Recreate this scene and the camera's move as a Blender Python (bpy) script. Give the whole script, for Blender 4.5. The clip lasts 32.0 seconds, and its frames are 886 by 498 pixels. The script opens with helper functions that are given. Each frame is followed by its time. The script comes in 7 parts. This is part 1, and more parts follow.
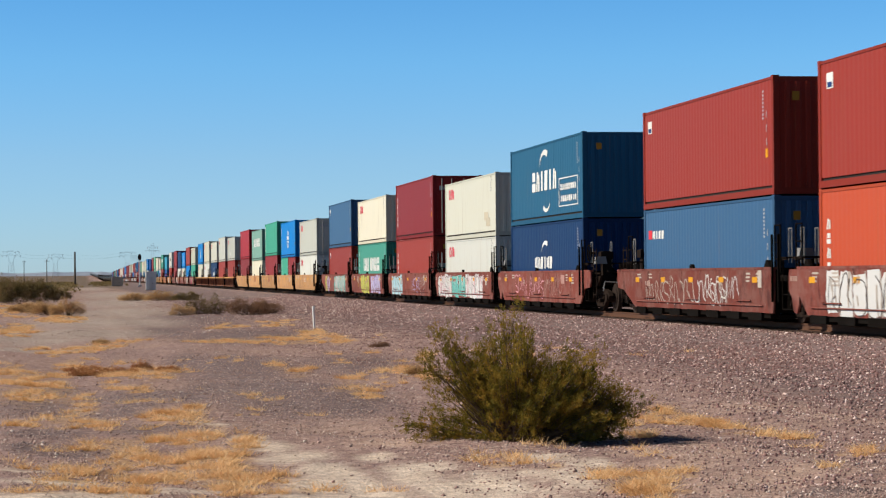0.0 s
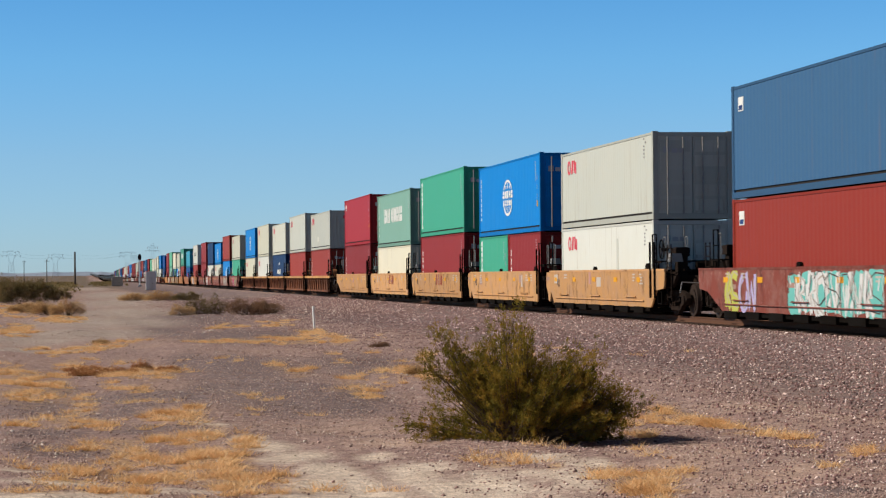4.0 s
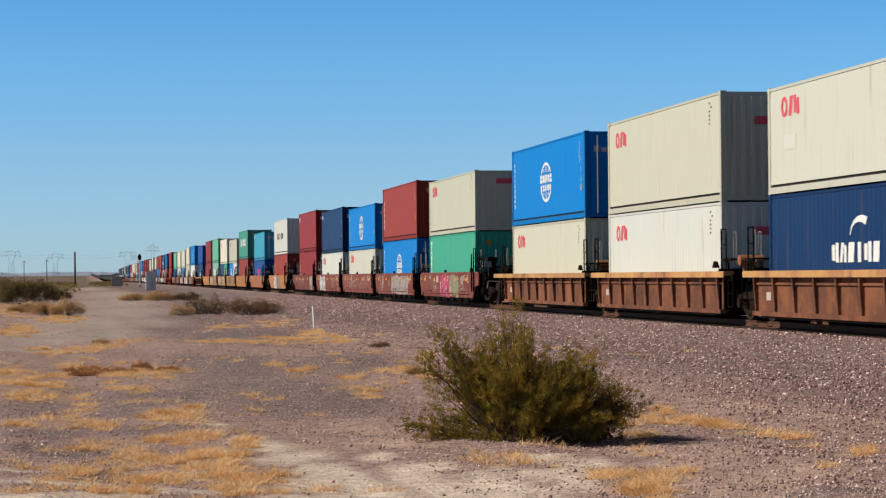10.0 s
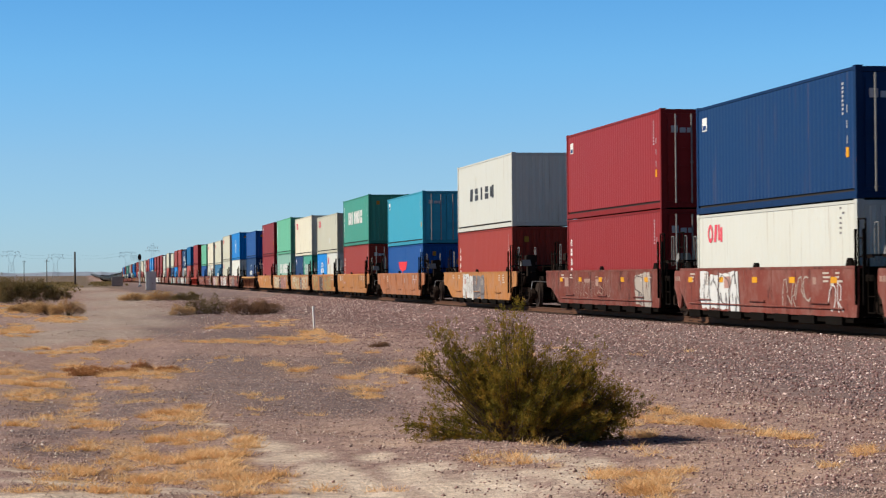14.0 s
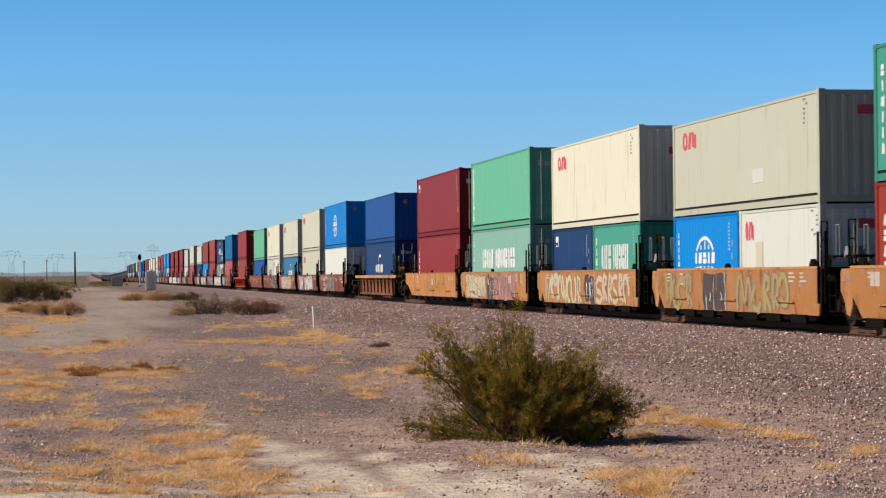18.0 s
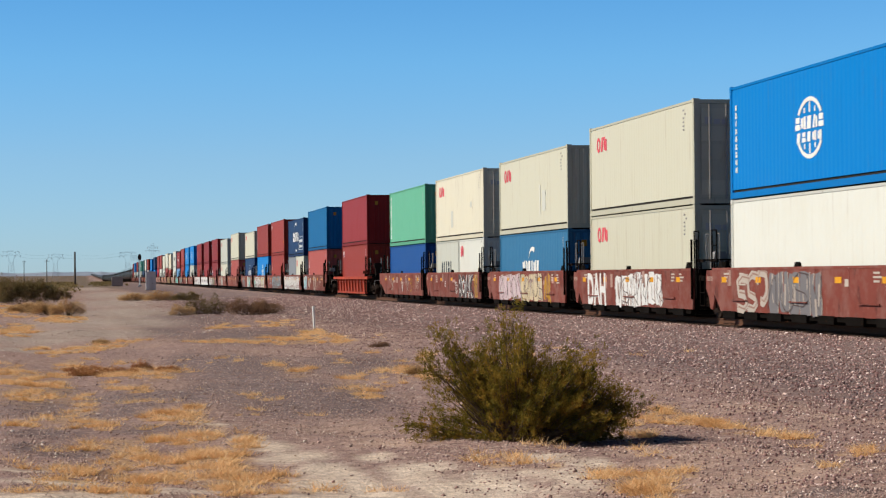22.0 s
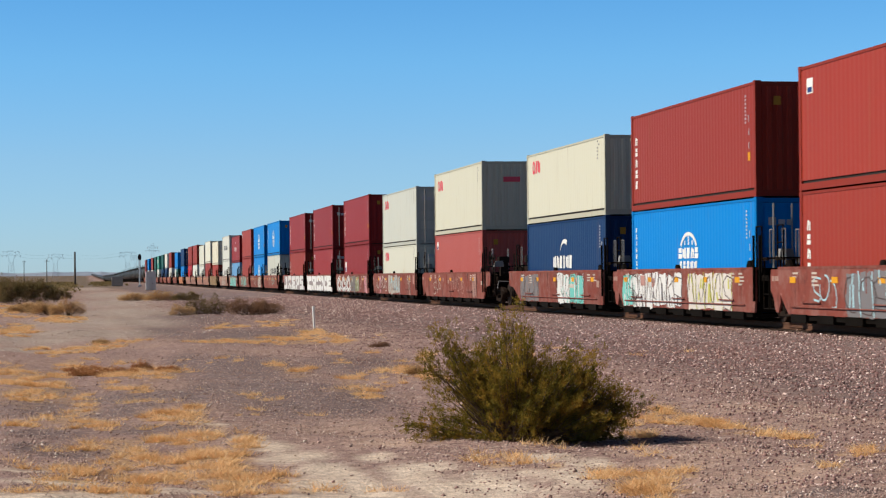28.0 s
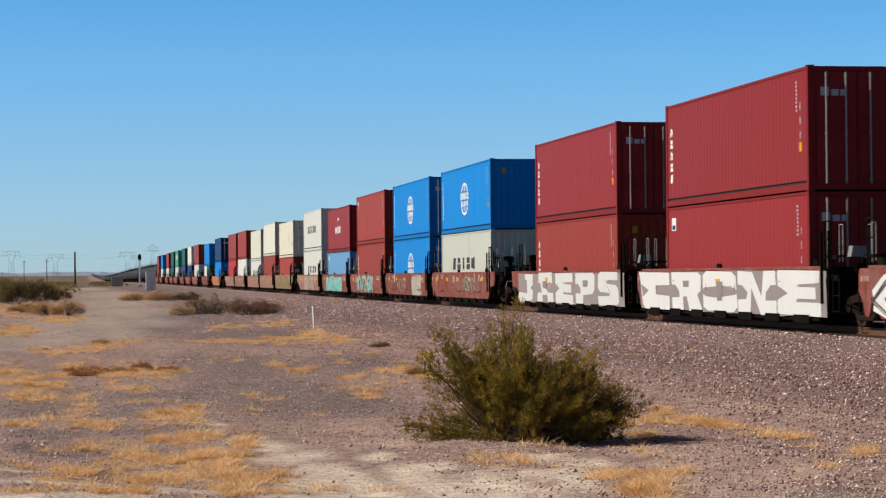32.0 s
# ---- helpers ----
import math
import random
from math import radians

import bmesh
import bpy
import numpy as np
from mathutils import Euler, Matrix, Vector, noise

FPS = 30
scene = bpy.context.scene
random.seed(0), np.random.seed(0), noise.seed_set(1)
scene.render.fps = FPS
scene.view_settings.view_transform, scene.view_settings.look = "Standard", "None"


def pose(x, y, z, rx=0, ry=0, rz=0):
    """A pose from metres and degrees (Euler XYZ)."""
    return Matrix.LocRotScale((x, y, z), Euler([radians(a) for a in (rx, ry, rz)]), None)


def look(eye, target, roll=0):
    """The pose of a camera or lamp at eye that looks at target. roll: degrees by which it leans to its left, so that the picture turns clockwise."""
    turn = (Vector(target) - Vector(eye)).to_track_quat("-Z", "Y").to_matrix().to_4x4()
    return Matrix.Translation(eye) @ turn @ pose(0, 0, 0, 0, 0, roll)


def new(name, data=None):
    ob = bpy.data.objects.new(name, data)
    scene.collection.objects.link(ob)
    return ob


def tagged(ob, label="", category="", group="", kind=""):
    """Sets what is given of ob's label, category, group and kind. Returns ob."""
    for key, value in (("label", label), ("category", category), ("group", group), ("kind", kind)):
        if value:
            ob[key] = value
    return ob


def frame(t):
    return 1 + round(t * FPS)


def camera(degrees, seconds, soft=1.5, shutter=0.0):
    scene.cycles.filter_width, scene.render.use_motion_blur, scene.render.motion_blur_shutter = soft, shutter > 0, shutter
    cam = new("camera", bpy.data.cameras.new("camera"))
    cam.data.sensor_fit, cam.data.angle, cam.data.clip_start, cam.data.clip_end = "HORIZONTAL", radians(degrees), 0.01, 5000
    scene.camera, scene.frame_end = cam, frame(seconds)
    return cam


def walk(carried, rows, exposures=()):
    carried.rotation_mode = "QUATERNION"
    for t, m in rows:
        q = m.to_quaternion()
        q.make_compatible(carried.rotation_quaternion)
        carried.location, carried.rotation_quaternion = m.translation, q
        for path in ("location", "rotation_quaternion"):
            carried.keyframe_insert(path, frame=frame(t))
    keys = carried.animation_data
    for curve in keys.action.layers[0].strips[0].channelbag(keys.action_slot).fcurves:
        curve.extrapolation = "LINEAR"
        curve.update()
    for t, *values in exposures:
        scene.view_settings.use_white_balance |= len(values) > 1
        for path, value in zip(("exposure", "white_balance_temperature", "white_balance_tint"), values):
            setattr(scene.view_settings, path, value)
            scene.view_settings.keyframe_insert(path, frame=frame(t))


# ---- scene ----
# ---------------------------------------------------------------- camera
EYE = (0.0, 0.0, 1.85)
YAW, PITCH, ROLL = radians(9.6356), radians(0.7082), -0.505
TARGET = (math.sin(YAW) * math.cos(PITCH), math.cos(YAW) * math.cos(PITCH), EYE[2] + math.sin(PITCH))
cam = camera(23.5435, 32.0, soft=1.2, shutter=0.12)
walk(cam, [(0.0, look(EYE, TARGET, ROLL)), (32.0, look(EYE, TARGET, ROLL))],
     exposures=[(0.0, 0.11), (1.2, 0.10), (2.4, 0.0), (12.8, 0.02), (13.8, 0.10), (17.2, 0.11), (18.8, 0.0), (21.2, 0.0), (21.7, 0.06), (22.2, 0.06), (22.7, 0.0), (25.2, 0.03), (27.4, 0.11), (30.2, 0.11), (31.0, 0.05), (32.0, 0.06)])

# the plan: y runs along the track away from the camera, x to its right, z up
TRACK_X = 17.836          # centre line of the track
RAIL_TOP = 0.62           # rail head above the ground by the camera


def travelled(t):
    """Metres that the train has come nearer at t seconds: it gathers speed a little."""
    return 22.7507 * t + 0.016597 * t * t


def grade(y):
    """Height of the land, and of the track on it, far up the line: a shallow dip, then a long rise."""
    if y < 600:
        return 0.0
    if y < 1400:
        u = (y - 600) / 800
        return -1.4 * u * u * (3 - 2 * u)
    if y < 1900:
        u = (y - 1400) / 500
        return -1.4 + 0.78 * u * u
    return -1.4 + 0.78 + 0.00312 * (y - 1900)


# ---------------------------------------------------------------- world and sun
SUN_AZ, SUN_EL = math.atan2(-1.0, 0.035), radians(37)
world = bpy.data.worlds.new("world")
scene.world = world
world.use_nodes = True
wn, wl = world.node_tree.nodes, world.node_tree.links
sky = wn.new("ShaderNodeTexSky")
sky.sky_type, sky.sun_disc = "NISHITA", False
sky.sun_elevation, sky.sun_rotation = SUN_EL, SUN_AZ
sky.altitude, sky.air_density, sky.dust_density, sky.ozone_density = 600, 0.8, 0.2, 1.5
# clear desert sky: pale at the horizon, strong blue above it, darkened by hand overhead to deepen shade
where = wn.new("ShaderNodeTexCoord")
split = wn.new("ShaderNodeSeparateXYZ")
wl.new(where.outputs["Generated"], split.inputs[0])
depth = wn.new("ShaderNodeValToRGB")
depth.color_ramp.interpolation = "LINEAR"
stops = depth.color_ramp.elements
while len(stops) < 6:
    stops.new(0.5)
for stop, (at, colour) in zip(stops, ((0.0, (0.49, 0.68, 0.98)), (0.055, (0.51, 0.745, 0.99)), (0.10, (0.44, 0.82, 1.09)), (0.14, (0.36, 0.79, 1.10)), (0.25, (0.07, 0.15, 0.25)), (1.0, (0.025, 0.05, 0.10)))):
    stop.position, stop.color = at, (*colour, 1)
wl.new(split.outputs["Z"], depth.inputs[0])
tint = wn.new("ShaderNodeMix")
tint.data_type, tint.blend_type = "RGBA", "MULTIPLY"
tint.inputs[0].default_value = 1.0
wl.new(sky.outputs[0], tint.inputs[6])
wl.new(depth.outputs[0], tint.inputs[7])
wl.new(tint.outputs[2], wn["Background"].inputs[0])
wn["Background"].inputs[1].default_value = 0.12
sun = new("sun", bpy.data.lights.new("sun", "SUN"))
sun.data.energy, sun.data.angle, sun.data.color = 5.0, radians(0.53), (1.0, 0.92, 0.79)
sun_way = Vector((math.sin(SUN_AZ) * math.cos(SUN_EL), math.cos(SUN_AZ) * math.cos(SUN_EL), math.sin(SUN_EL)))
sun.matrix_world = look(sun_way * 100, (0, 0, 0))
scene.view_settings.exposure = 0.0

# ---------------------------------------------------------------- materials
def nodes_of(name):
    m = bpy.data.materials.new(name)
    m.use_nodes = True
    return m, m.node_tree.nodes, m.node_tree.links, m.node_tree.nodes["Principled BSDF"]


def noise_node(n, l, vec, scale, detail=4, rough=0.6):
    k = n.new("ShaderNodeTexNoise")
    k.inputs["Scale"].default_value, k.inputs["Detail"].default_value = scale, detail
    k.inputs["Roughness"].default_value = rough
    l.new(vec, k.inputs["Vector"])
    return k.outputs["Fac"]


def ramp_node(n, l, fac, a, b, ca=(0, 0, 0, 1), cb=(1, 1, 1, 1)):
    r = n.new("ShaderNodeValToRGB")
    e = r.color_ramp.elements
    e[0].position, e[0].color, e[1].position, e[1].color = a, ca, b, cb
    l.new(fac, r.inputs[0])
    return r.outputs[0]


def mix_node(n, l, fac, a, b, kind="MIX"):
    m = n.new("ShaderNodeMix")
    m.data_type, m.blend_type = "RGBA", kind
    for sock, v in ((m.inputs[0], fac), (m.inputs[6], a), (m.inputs[7], b)):
        if hasattr(v, "is_linked"):
            l.new(v, sock)
        else:
            sock.default_value = v if not isinstance(v, tuple) else (*v[:3], 1)
    return m.outputs[2]


def bump_node(n, l, b, height, strength, dist):
    k = n.new("ShaderNodeBump")
    k.inputs["Strength"].default_value, k.inputs["Distance"].default_value = strength, dist
    l.new(height, k.inputs["Height"])
    l.new(k.outputs[0], b.inputs["Normal"])


def paint(name, colour, rough=0.45, dirt=(0.16, 0.11, 0.08), amount=0.35, metal=0.0, spread=0.10, rust=0.25, grain=0.01, chalk=None, chalky=0.8, gloss=0.06, streak=0.0):
    """Weathered painted steel: vertical run marks, blotches, rust specks, a shade of its own per piece."""
    m, n, l, b = nodes_of(name)
    tc, info = n.new("ShaderNodeTexCoord"), n.new("ShaderNodeObjectInfo")
    shift = n.new("ShaderNodeVectorMath")
    shift.operation = "MULTIPLY_ADD"
    l.new(info.outputs["Random"], shift.inputs[0])
    shift.inputs[1].default_value = (37, 53, 11)
    l.new(tc.outputs["Object"], shift.inputs[2])
    vec = shift.outputs[0]
    mp = n.new("ShaderNodeMapping")
    mp.inputs["Scale"].default_value = (4.0, 4.0, 0.22)
    l.new(vec, mp.inputs["Vector"])
    runs = ramp_node(n, l, noise_node(n, l, mp.outputs[0], 1.1, 7, 0.75), 0.58, 0.78)
    blot = ramp_node(n, l, noise_node(n, l, vec, 0.55, 5, 0.65), 0.42, 0.72)
    speck = ramp_node(n, l, noise_node(n, l, vec, 5.5, 8, 0.75), 0.63, 0.70)
    vary = n.new("ShaderNodeMapRange")
    vary.inputs["To Min"].default_value, vary.inputs["To Max"].default_value = 1 - spread, 1 + spread
    l.new(info.outputs["Random"], vary.inputs["Value"])
    base = mix_node(n, l, 1.0, colour, vary.outputs[0], "MULTIPLY")
    faded = chalk or tuple(min(0.9, c * 0.90 + 0.010) for c in colour)

    def scaled(sock, k):
        q = n.new("ShaderNodeMath")
        q.operation = "MULTIPLY"
        l.new(sock, q.inputs[0])
        q.inputs[1].default_value = k
        return q.outputs[0]
    c1 = mix_node(n, l, scaled(blot, amount * chalky), base, faded)
    c2 = mix_node(n, l, scaled(runs, amount), c1, dirt)
    c3 = mix_node(n, l, scaled(speck, rust), c2, (0.13, 0.05, 0.025))
    if streak:
        mp2 = n.new("ShaderNodeMapping")
        mp2.inputs["Scale"].default_value = (9.0, 9.0, 0.33)
        l.new(vec, mp2.inputs["Vector"])
        thin = ramp_node(n, l, noise_node(n, l, mp2.outputs[0], 1.0, 3, 0.5), 0.63, 0.72)
        c3 = mix_node(n, l, scaled(thin, streak), c3, (0.22, 0.12, 0.055))
    l.new(c3, b.inputs["Base Color"])
    b.inputs["Roughness"].default_value, b.inputs["Metallic"].default_value = rough, metal
    b.inputs["Specular IOR Level"].default_value = gloss
    rr = n.new("ShaderNodeMapRange")
    rr.inputs["To Min"].default_value, rr.inputs["To Max"].default_value = rough - 0.08, min(1, rough + 0.25)
    l.new(runs, rr.inputs["Value"])
    l.new(rr.outputs[0], b.inputs["Roughness"])
    bump_node(n, l, b, noise_node(n, l, vec, 14, 4), 0.25, grain)
    return m


def grained(name, ca, cb, scale, rough=0.9, bump=0.02, c3=None, fine=7.0):
    """Natural stuff in two scales of mottling."""
    m, n, l, b = nodes_of(name)
    info, tc = n.new("ShaderNodeObjectInfo"), n.new("ShaderNodeTexCoord")
    shift = n.new("ShaderNodeVectorMath")
    shift.operation = "MULTIPLY_ADD"
    l.new(info.outputs["Random"], shift.inputs[0])
    shift.inputs[1].default_value = (17, 23, 7)
    l.new(tc.outputs["Object"], shift.inputs[2])
    f1 = noise_node(n, l, shift.outputs[0], scale, 5)
    f2 = noise_node(n, l, shift.outputs[0], scale * fine, 4)
    col = mix_node(n, l, ramp_node(n, l, f1, 0.35, 0.65), ca, cb)
    if c3:
        col = mix_node(n, l, ramp_node(n, l, f2, 0.52, 0.68), col, c3)
    l.new(col, b.inputs["Base Color"])
    b.inputs["Roughness"].default_value = rough
    b.inputs["Specular IOR Level"].default_value = 0.25
    bump_node(n, l, b, f2, 0.5, bump)
    return m


def island(name, colours, rough=0.85, spec=0.25, through_light=0.0, clump=0.0):
    """Small loose pieces (leaves, blades, stones), each with its own tone."""
    m, n, l, b = nodes_of(name)
    g = n.new("ShaderNodeNewGeometry")
    r = n.new("ShaderNodeValToRGB")
    e = r.color_ramp.elements
    while len(e) < len(colours):
        e.new(0.5)
    for i, c in enumerate(colours):
        e[i].position, e[i].color = i / (len(colours) - 1), (*c, 1)
    if clump:
        tc = n.new("ShaderNodeTexCoord")
        f = noise_node(n, l, tc.outputs["Object"], clump, 3, 0.5)
        mx0 = n.new("ShaderNodeMapRange")
        mx0.inputs["From Min"].default_value, mx0.inputs["From Max"].default_value = 0.34, 0.66
        l.new(f, mx0.inputs["Value"])
        blend = n.new("ShaderNodeMath")
        blend.operation = "MULTIPLY_ADD"
        l.new(g.outputs["Random Per Island"], blend.inputs[0])
        blend.inputs[1].default_value = 0.35
        part_of = n.new("ShaderNodeMath")
        part_of.operation = "MULTIPLY"
        l.new(mx0.outputs[0], part_of.inputs[0])
        part_of.inputs[1].default_value = 0.65
        l.new(part_of.outputs[0], blend.inputs[2])
        l.new(blend.outputs[0], r.inputs[0])
    else:
        l.new(g.outputs["Random Per Island"], r.inputs[0])
    l.new(r.outputs[0], b.inputs["Base Color"])
    b.inputs["Roughness"].default_value = rough
    b.inputs["Specular IOR Level"].default_value = spec
    if through_light:
        b.inputs["Subsurface Weight"].default_value = 0.0
        t, mx = n.new("ShaderNodeBsdfTranslucent"), n.new("ShaderNodeMixShader")
        l.new(r.outputs[0], t.inputs[0])
        mx.inputs[0].default_value = through_light
        l.new(b.outputs[0], mx.inputs[1])
        l.new(t.outputs[0], mx.inputs[2])
        l.new(mx.outputs[0], n["Material Output"].inputs[0])
    return m


def rusted(name, colour, rust, soot, scale=0.9):
    """Rust-eaten steel: bare paint, orange rust and soot in patches a metre wide, with runs."""
    m, n, l, b = nodes_of(name)
    tc, info = n.new("ShaderNodeTexCoord"), n.new("ShaderNodeObjectInfo")
    shift = n.new("ShaderNodeVectorMath")
    shift.operation = "MULTIPLY_ADD"
    l.new(info.outputs["Random"], shift.inputs[0])
    shift.inputs[1].default_value = (41, 29, 13)
    l.new(tc.outputs["Object"], shift.inputs[2])
    vec = shift.outputs[0]
    mp = n.new("ShaderNodeMapping")
    mp.inputs["Scale"].default_value = (1.5, 1.5, 0.65)
    l.new(vec, mp.inputs["Vector"])
    c1 = mix_node(n, l, ramp_node(n, l, noise_node(n, l, vec, scale, 6, 0.7), 0.44, 0.60), colour, rust)
    c2 = mix_node(n, l, ramp_node(n, l, noise_node(n, l, mp.outputs[0], 0.85 * scale, 6, 0.72), 0.54, 0.66), c1, soot)
    c3 = mix_node(n, l, ramp_node(n, l, noise_node(n, l, vec, 6.0, 7, 0.75), 0.60, 0.72), c2, tuple(min(0.9, 1.5 * x + 0.02) for x in rust))
    vary = n.new("ShaderNodeMapRange")
    vary.inputs["To Min"].default_value, vary.inputs["To Max"].default_value = 0.84, 1.14
    l.new(info.outputs["Random"], vary.inputs["Value"])
    l.new(mix_node(n, l, 1.0, c3, vary.outputs[0], "MULTIPLY"), b.inputs["Base Color"])
    b.inputs["Roughness"].default_value = 0.8
    b.inputs["Specular IOR Level"].default_value = 0.15
    bump_node(n, l, b, noise_node(n, l, vec, 16, 4), 0.3, 0.02)
    return m


BOX_COLOURS = dict(
    red=(0.285, 0.038, 0.024), darkred=(0.242, 0.022, 0.021), orangered=(0.46, 0.075, 0.032), crimson=(0.38, 0.024, 0.032),
    cream=(0.58, 0.58, 0.487), warm=(0.66, 0.622, 0.487), greywhite=(0.46, 0.475, 0.422), ivory=(0.505, 0.495, 0.392), salmon=(0.39, 0.087, 0.070), white=(0.59, 0.60, 0.55),
    blue=(0.001, 0.190, 0.56), midblue=(0.004, 0.125, 0.32), slate=(0.045, 0.115, 0.225), navy=(0.009, 0.037, 0.116), steel=(0.020, 0.105, 0.195), mint=(0.125, 0.41, 0.26),
    royal=(0.010, 0.070, 0.262), cyan=(0.045, 0.33, 0.47), green=(0.055, 0.36, 0.235), sage=(0.19, 0.36, 0.29),
    teal=(0.055, 0.27, 0.20), grey=(0.22, 0.24, 0.27), darkgreen=(0.02, 0.10, 0.085), petrol=(0.035, 0.155, 0.30), skyblue=(0.13, 0.30, 0.52))
PALE = ("cream", "white", "warm", "greywhite", "ivory")
FRAME_MAT = {k: paint(k + "_frame_paint", tuple((0.86 if k in PALE else 0.78) * x for x in c), 0.6, amount=0.75, dirt=(0.17, 0.085, 0.045) if k in PALE else tuple(x * 0.5 + 0.03 for x in c), rust=0.75, spread=0.05) for k, c in BOX_COLOURS.items()}
BOX_MAT = {k: paint(k + "_container_paint", c, 0.5, amount=0.34 if k in PALE else 0.32,
                    dirt=(0.30, 0.22, 0.14) if k in PALE else tuple(x * 0.45 + 0.02 for x in c),
                    streak=(0.6 if k == "warm" else 0.36) if k in PALE else 0.20, chalk=(0.55, 0.53, 0.44) if k in PALE else None, rust=0.14) for k, c in BOX_COLOURS.items()}
DARK_GAP = paint("dark_steel", (0.035, 0.03, 0.028), 0.8, amount=0.3)
GALV = paint("galvanised_rods", (0.27, 0.26, 0.25), 0.55, metal=0.2, amount=0.2, rust=0.1)
WELL_COLOURS = dict(maroon=(0.185, 0.048, 0.036), tan=(0.50, 0.27, 0.112), orange=(0.42, 0.178, 0.056), brown=(0.150, 0.058, 0.030),
                    vermilion=(0.36, 0.052, 0.029), rust=(0.36, 0.135, 0.058), olive=(0.25, 0.17, 0.085), dusty=(0.25, 0.13, 0.10))
WELL_MAT = {k: rusted(k + "_car_paint", c, tuple(x * 0.66 + y for x, y in zip(c, (0.115, 0.078, 0.064) if c[0] > 0.3 else (0.088, 0.056, 0.048))), tuple(x * 0.42 + 0.008 for x in c), 1.5) for k, c in WELL_COLOURS.items()}
RIB_RUST = paint("rusted_rib", (0.27, 0.115, 0.052), 0.75, amount=0.6, rust=0.6)
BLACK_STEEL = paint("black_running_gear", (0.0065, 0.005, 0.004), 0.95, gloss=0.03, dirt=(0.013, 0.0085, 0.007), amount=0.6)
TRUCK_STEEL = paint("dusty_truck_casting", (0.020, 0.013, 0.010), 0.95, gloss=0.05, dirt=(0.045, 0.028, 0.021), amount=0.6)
WHEEL_STEEL = paint("wheel_steel", (0.034, 0.024, 0.02), 0.75, amount=0.5)
TANK_BLACK = paint("black_tank_paint", (0.040, 0.040, 0.038), 0.62, gloss=0.2, dirt=(0.05, 0.045, 0.04), amount=0.4)
INK = {k: paint(k + "_marking_paint", c, 0.65, amount=0.32, rust=0.22, spread=0.06) for k, c in dict(
    white=(0.70, 0.70, 0.675), red=(0.62, 0.045, 0.06), yellow=(0.62, 0.29, 0.02), dark=(0.05, 0.055, 0.065), pale=(0.66, 0.62, 0.57),
    shade=(0.10, 0.075, 0.075), gray=(0.20, 0.19, 0.20), navy=(0.02, 0.05, 0.16), coral=(0.64, 0.085, 0.12), tex=(0.45, 0.45, 0.47), faint=(0.33, 0.21, 0.175), rosy=(0.40, 0.22, 0.19), worn=(0.46, 0.40, 0.35), brick=(0.24, 0.045, 0.03), gold=(0.40, 0.20, 0.03), dusk=(0.30, 0.25, 0.25)).items()}
SPRAY = {k: paint(k + "_spray_paint", tuple(0.84 * x for x in c), 0.75, amount=0.62, dirt=(0.20, 0.12, 0.10), rust=0.42, spread=0.06) for k, c in dict(
    white=(0.70, 0.70, 0.69), red=(0.62, 0.045, 0.06), lilac=(0.50, 0.44, 0.72), teal=(0.18, 0.55, 0.50), pink=(0.72, 0.36, 0.42), lime=(0.55, 0.55, 0.12), pale=(0.66, 0.62, 0.57),
    skyblue=(0.42, 0.66, 0.74), shade=(0.10, 0.075, 0.075), gray=(0.20, 0.19, 0.20), faint=(0.33, 0.21, 0.175), rosy=(0.40, 0.22, 0.19), worn=(0.46, 0.40, 0.35), gold=(0.46, 0.25, 0.04),
    dusk=(0.29, 0.25, 0.255), ochre=(0.40, 0.30, 0.12), sand=(0.60, 0.50, 0.34), crimson=(0.55, 0.06, 0.16), moss=(0.26, 0.27, 0.16), mauve=(0.60, 0.47, 0.50)).items()}
PATCH = {k: paint(k + "_repair_paint", c, 0.6, amount=0.3, rust=0.1, spread=0.04) for k, c in dict(pale=(0.565, 0.565, 0.50), stain=(0.53, 0.475, 0.36), grey=(0.52, 0.53, 0.48)).items()}
RUSTY_BROWN = rusted("rust_eaten_brown_steel", (0.135, 0.056, 0.034), (0.235, 0.092, 0.045), (0.048, 0.029, 0.022))
CHORD_TAN = rusted("worn_yellow_tan_chord", (0.47, 0.26, 0.10), (0.37, 0.18, 0.085), (0.15, 0.07, 0.04))
VERMILION = rusted("faded_vermilion_steel", (0.40, 0.062, 0.036), (0.30, 0.055, 0.034), (0.14, 0.038, 0.027))
RAIL_STEEL = paint("rusty_rail_steel", (0.11, 0.055, 0.035), 0.75, amount=0.5)
TIE_WOOD = grained("dusty_creosoted_tie", (0.06, 0.036, 0.027), (0.12, 0.078, 0.06), 3, 0.9, 0.02)
POLE_WOOD = grained("weathered_pole", (0.05, 0.037, 0.03), (0.11, 0.085, 0.07), 2, 0.9, 0.01)
WHITE_POST = paint("white_post_paint", (0.80, 0.80, 0.78), 0.5, amount=0.15, rust=0.05)
SHED_DARK = paint("brown_grey_cabinet_paint", (0.34, 0.31, 0.28), 0.6, amount=0.2, rust=0.05)
SHED_GREY = paint("grey_cabinet_paint", (0.56, 0.58, 0.58), 0.5, amount=0.2, rust=0.05)
SIGNAL_BLACK = paint("signal_black_paint", (0.02, 0.02, 0.022), 0.5, amount=0.2)
# steel of far towers and masts, with distance haze put into the colour
LATTICE = paint("haze_paled_steel", (0.44, 0.48, 0.53), 0.6, metal=0.0, amount=0.2, rust=0.05)
GLASS_DARK = paint("signal_lens", (0.05, 0.012, 0.01), 0.15, amount=0.0, rust=0.0)
BARK = grained("grey_bark", (0.08, 0.05, 0.03), (0.17, 0.12, 0.08), 9, 0.9, 0.005)
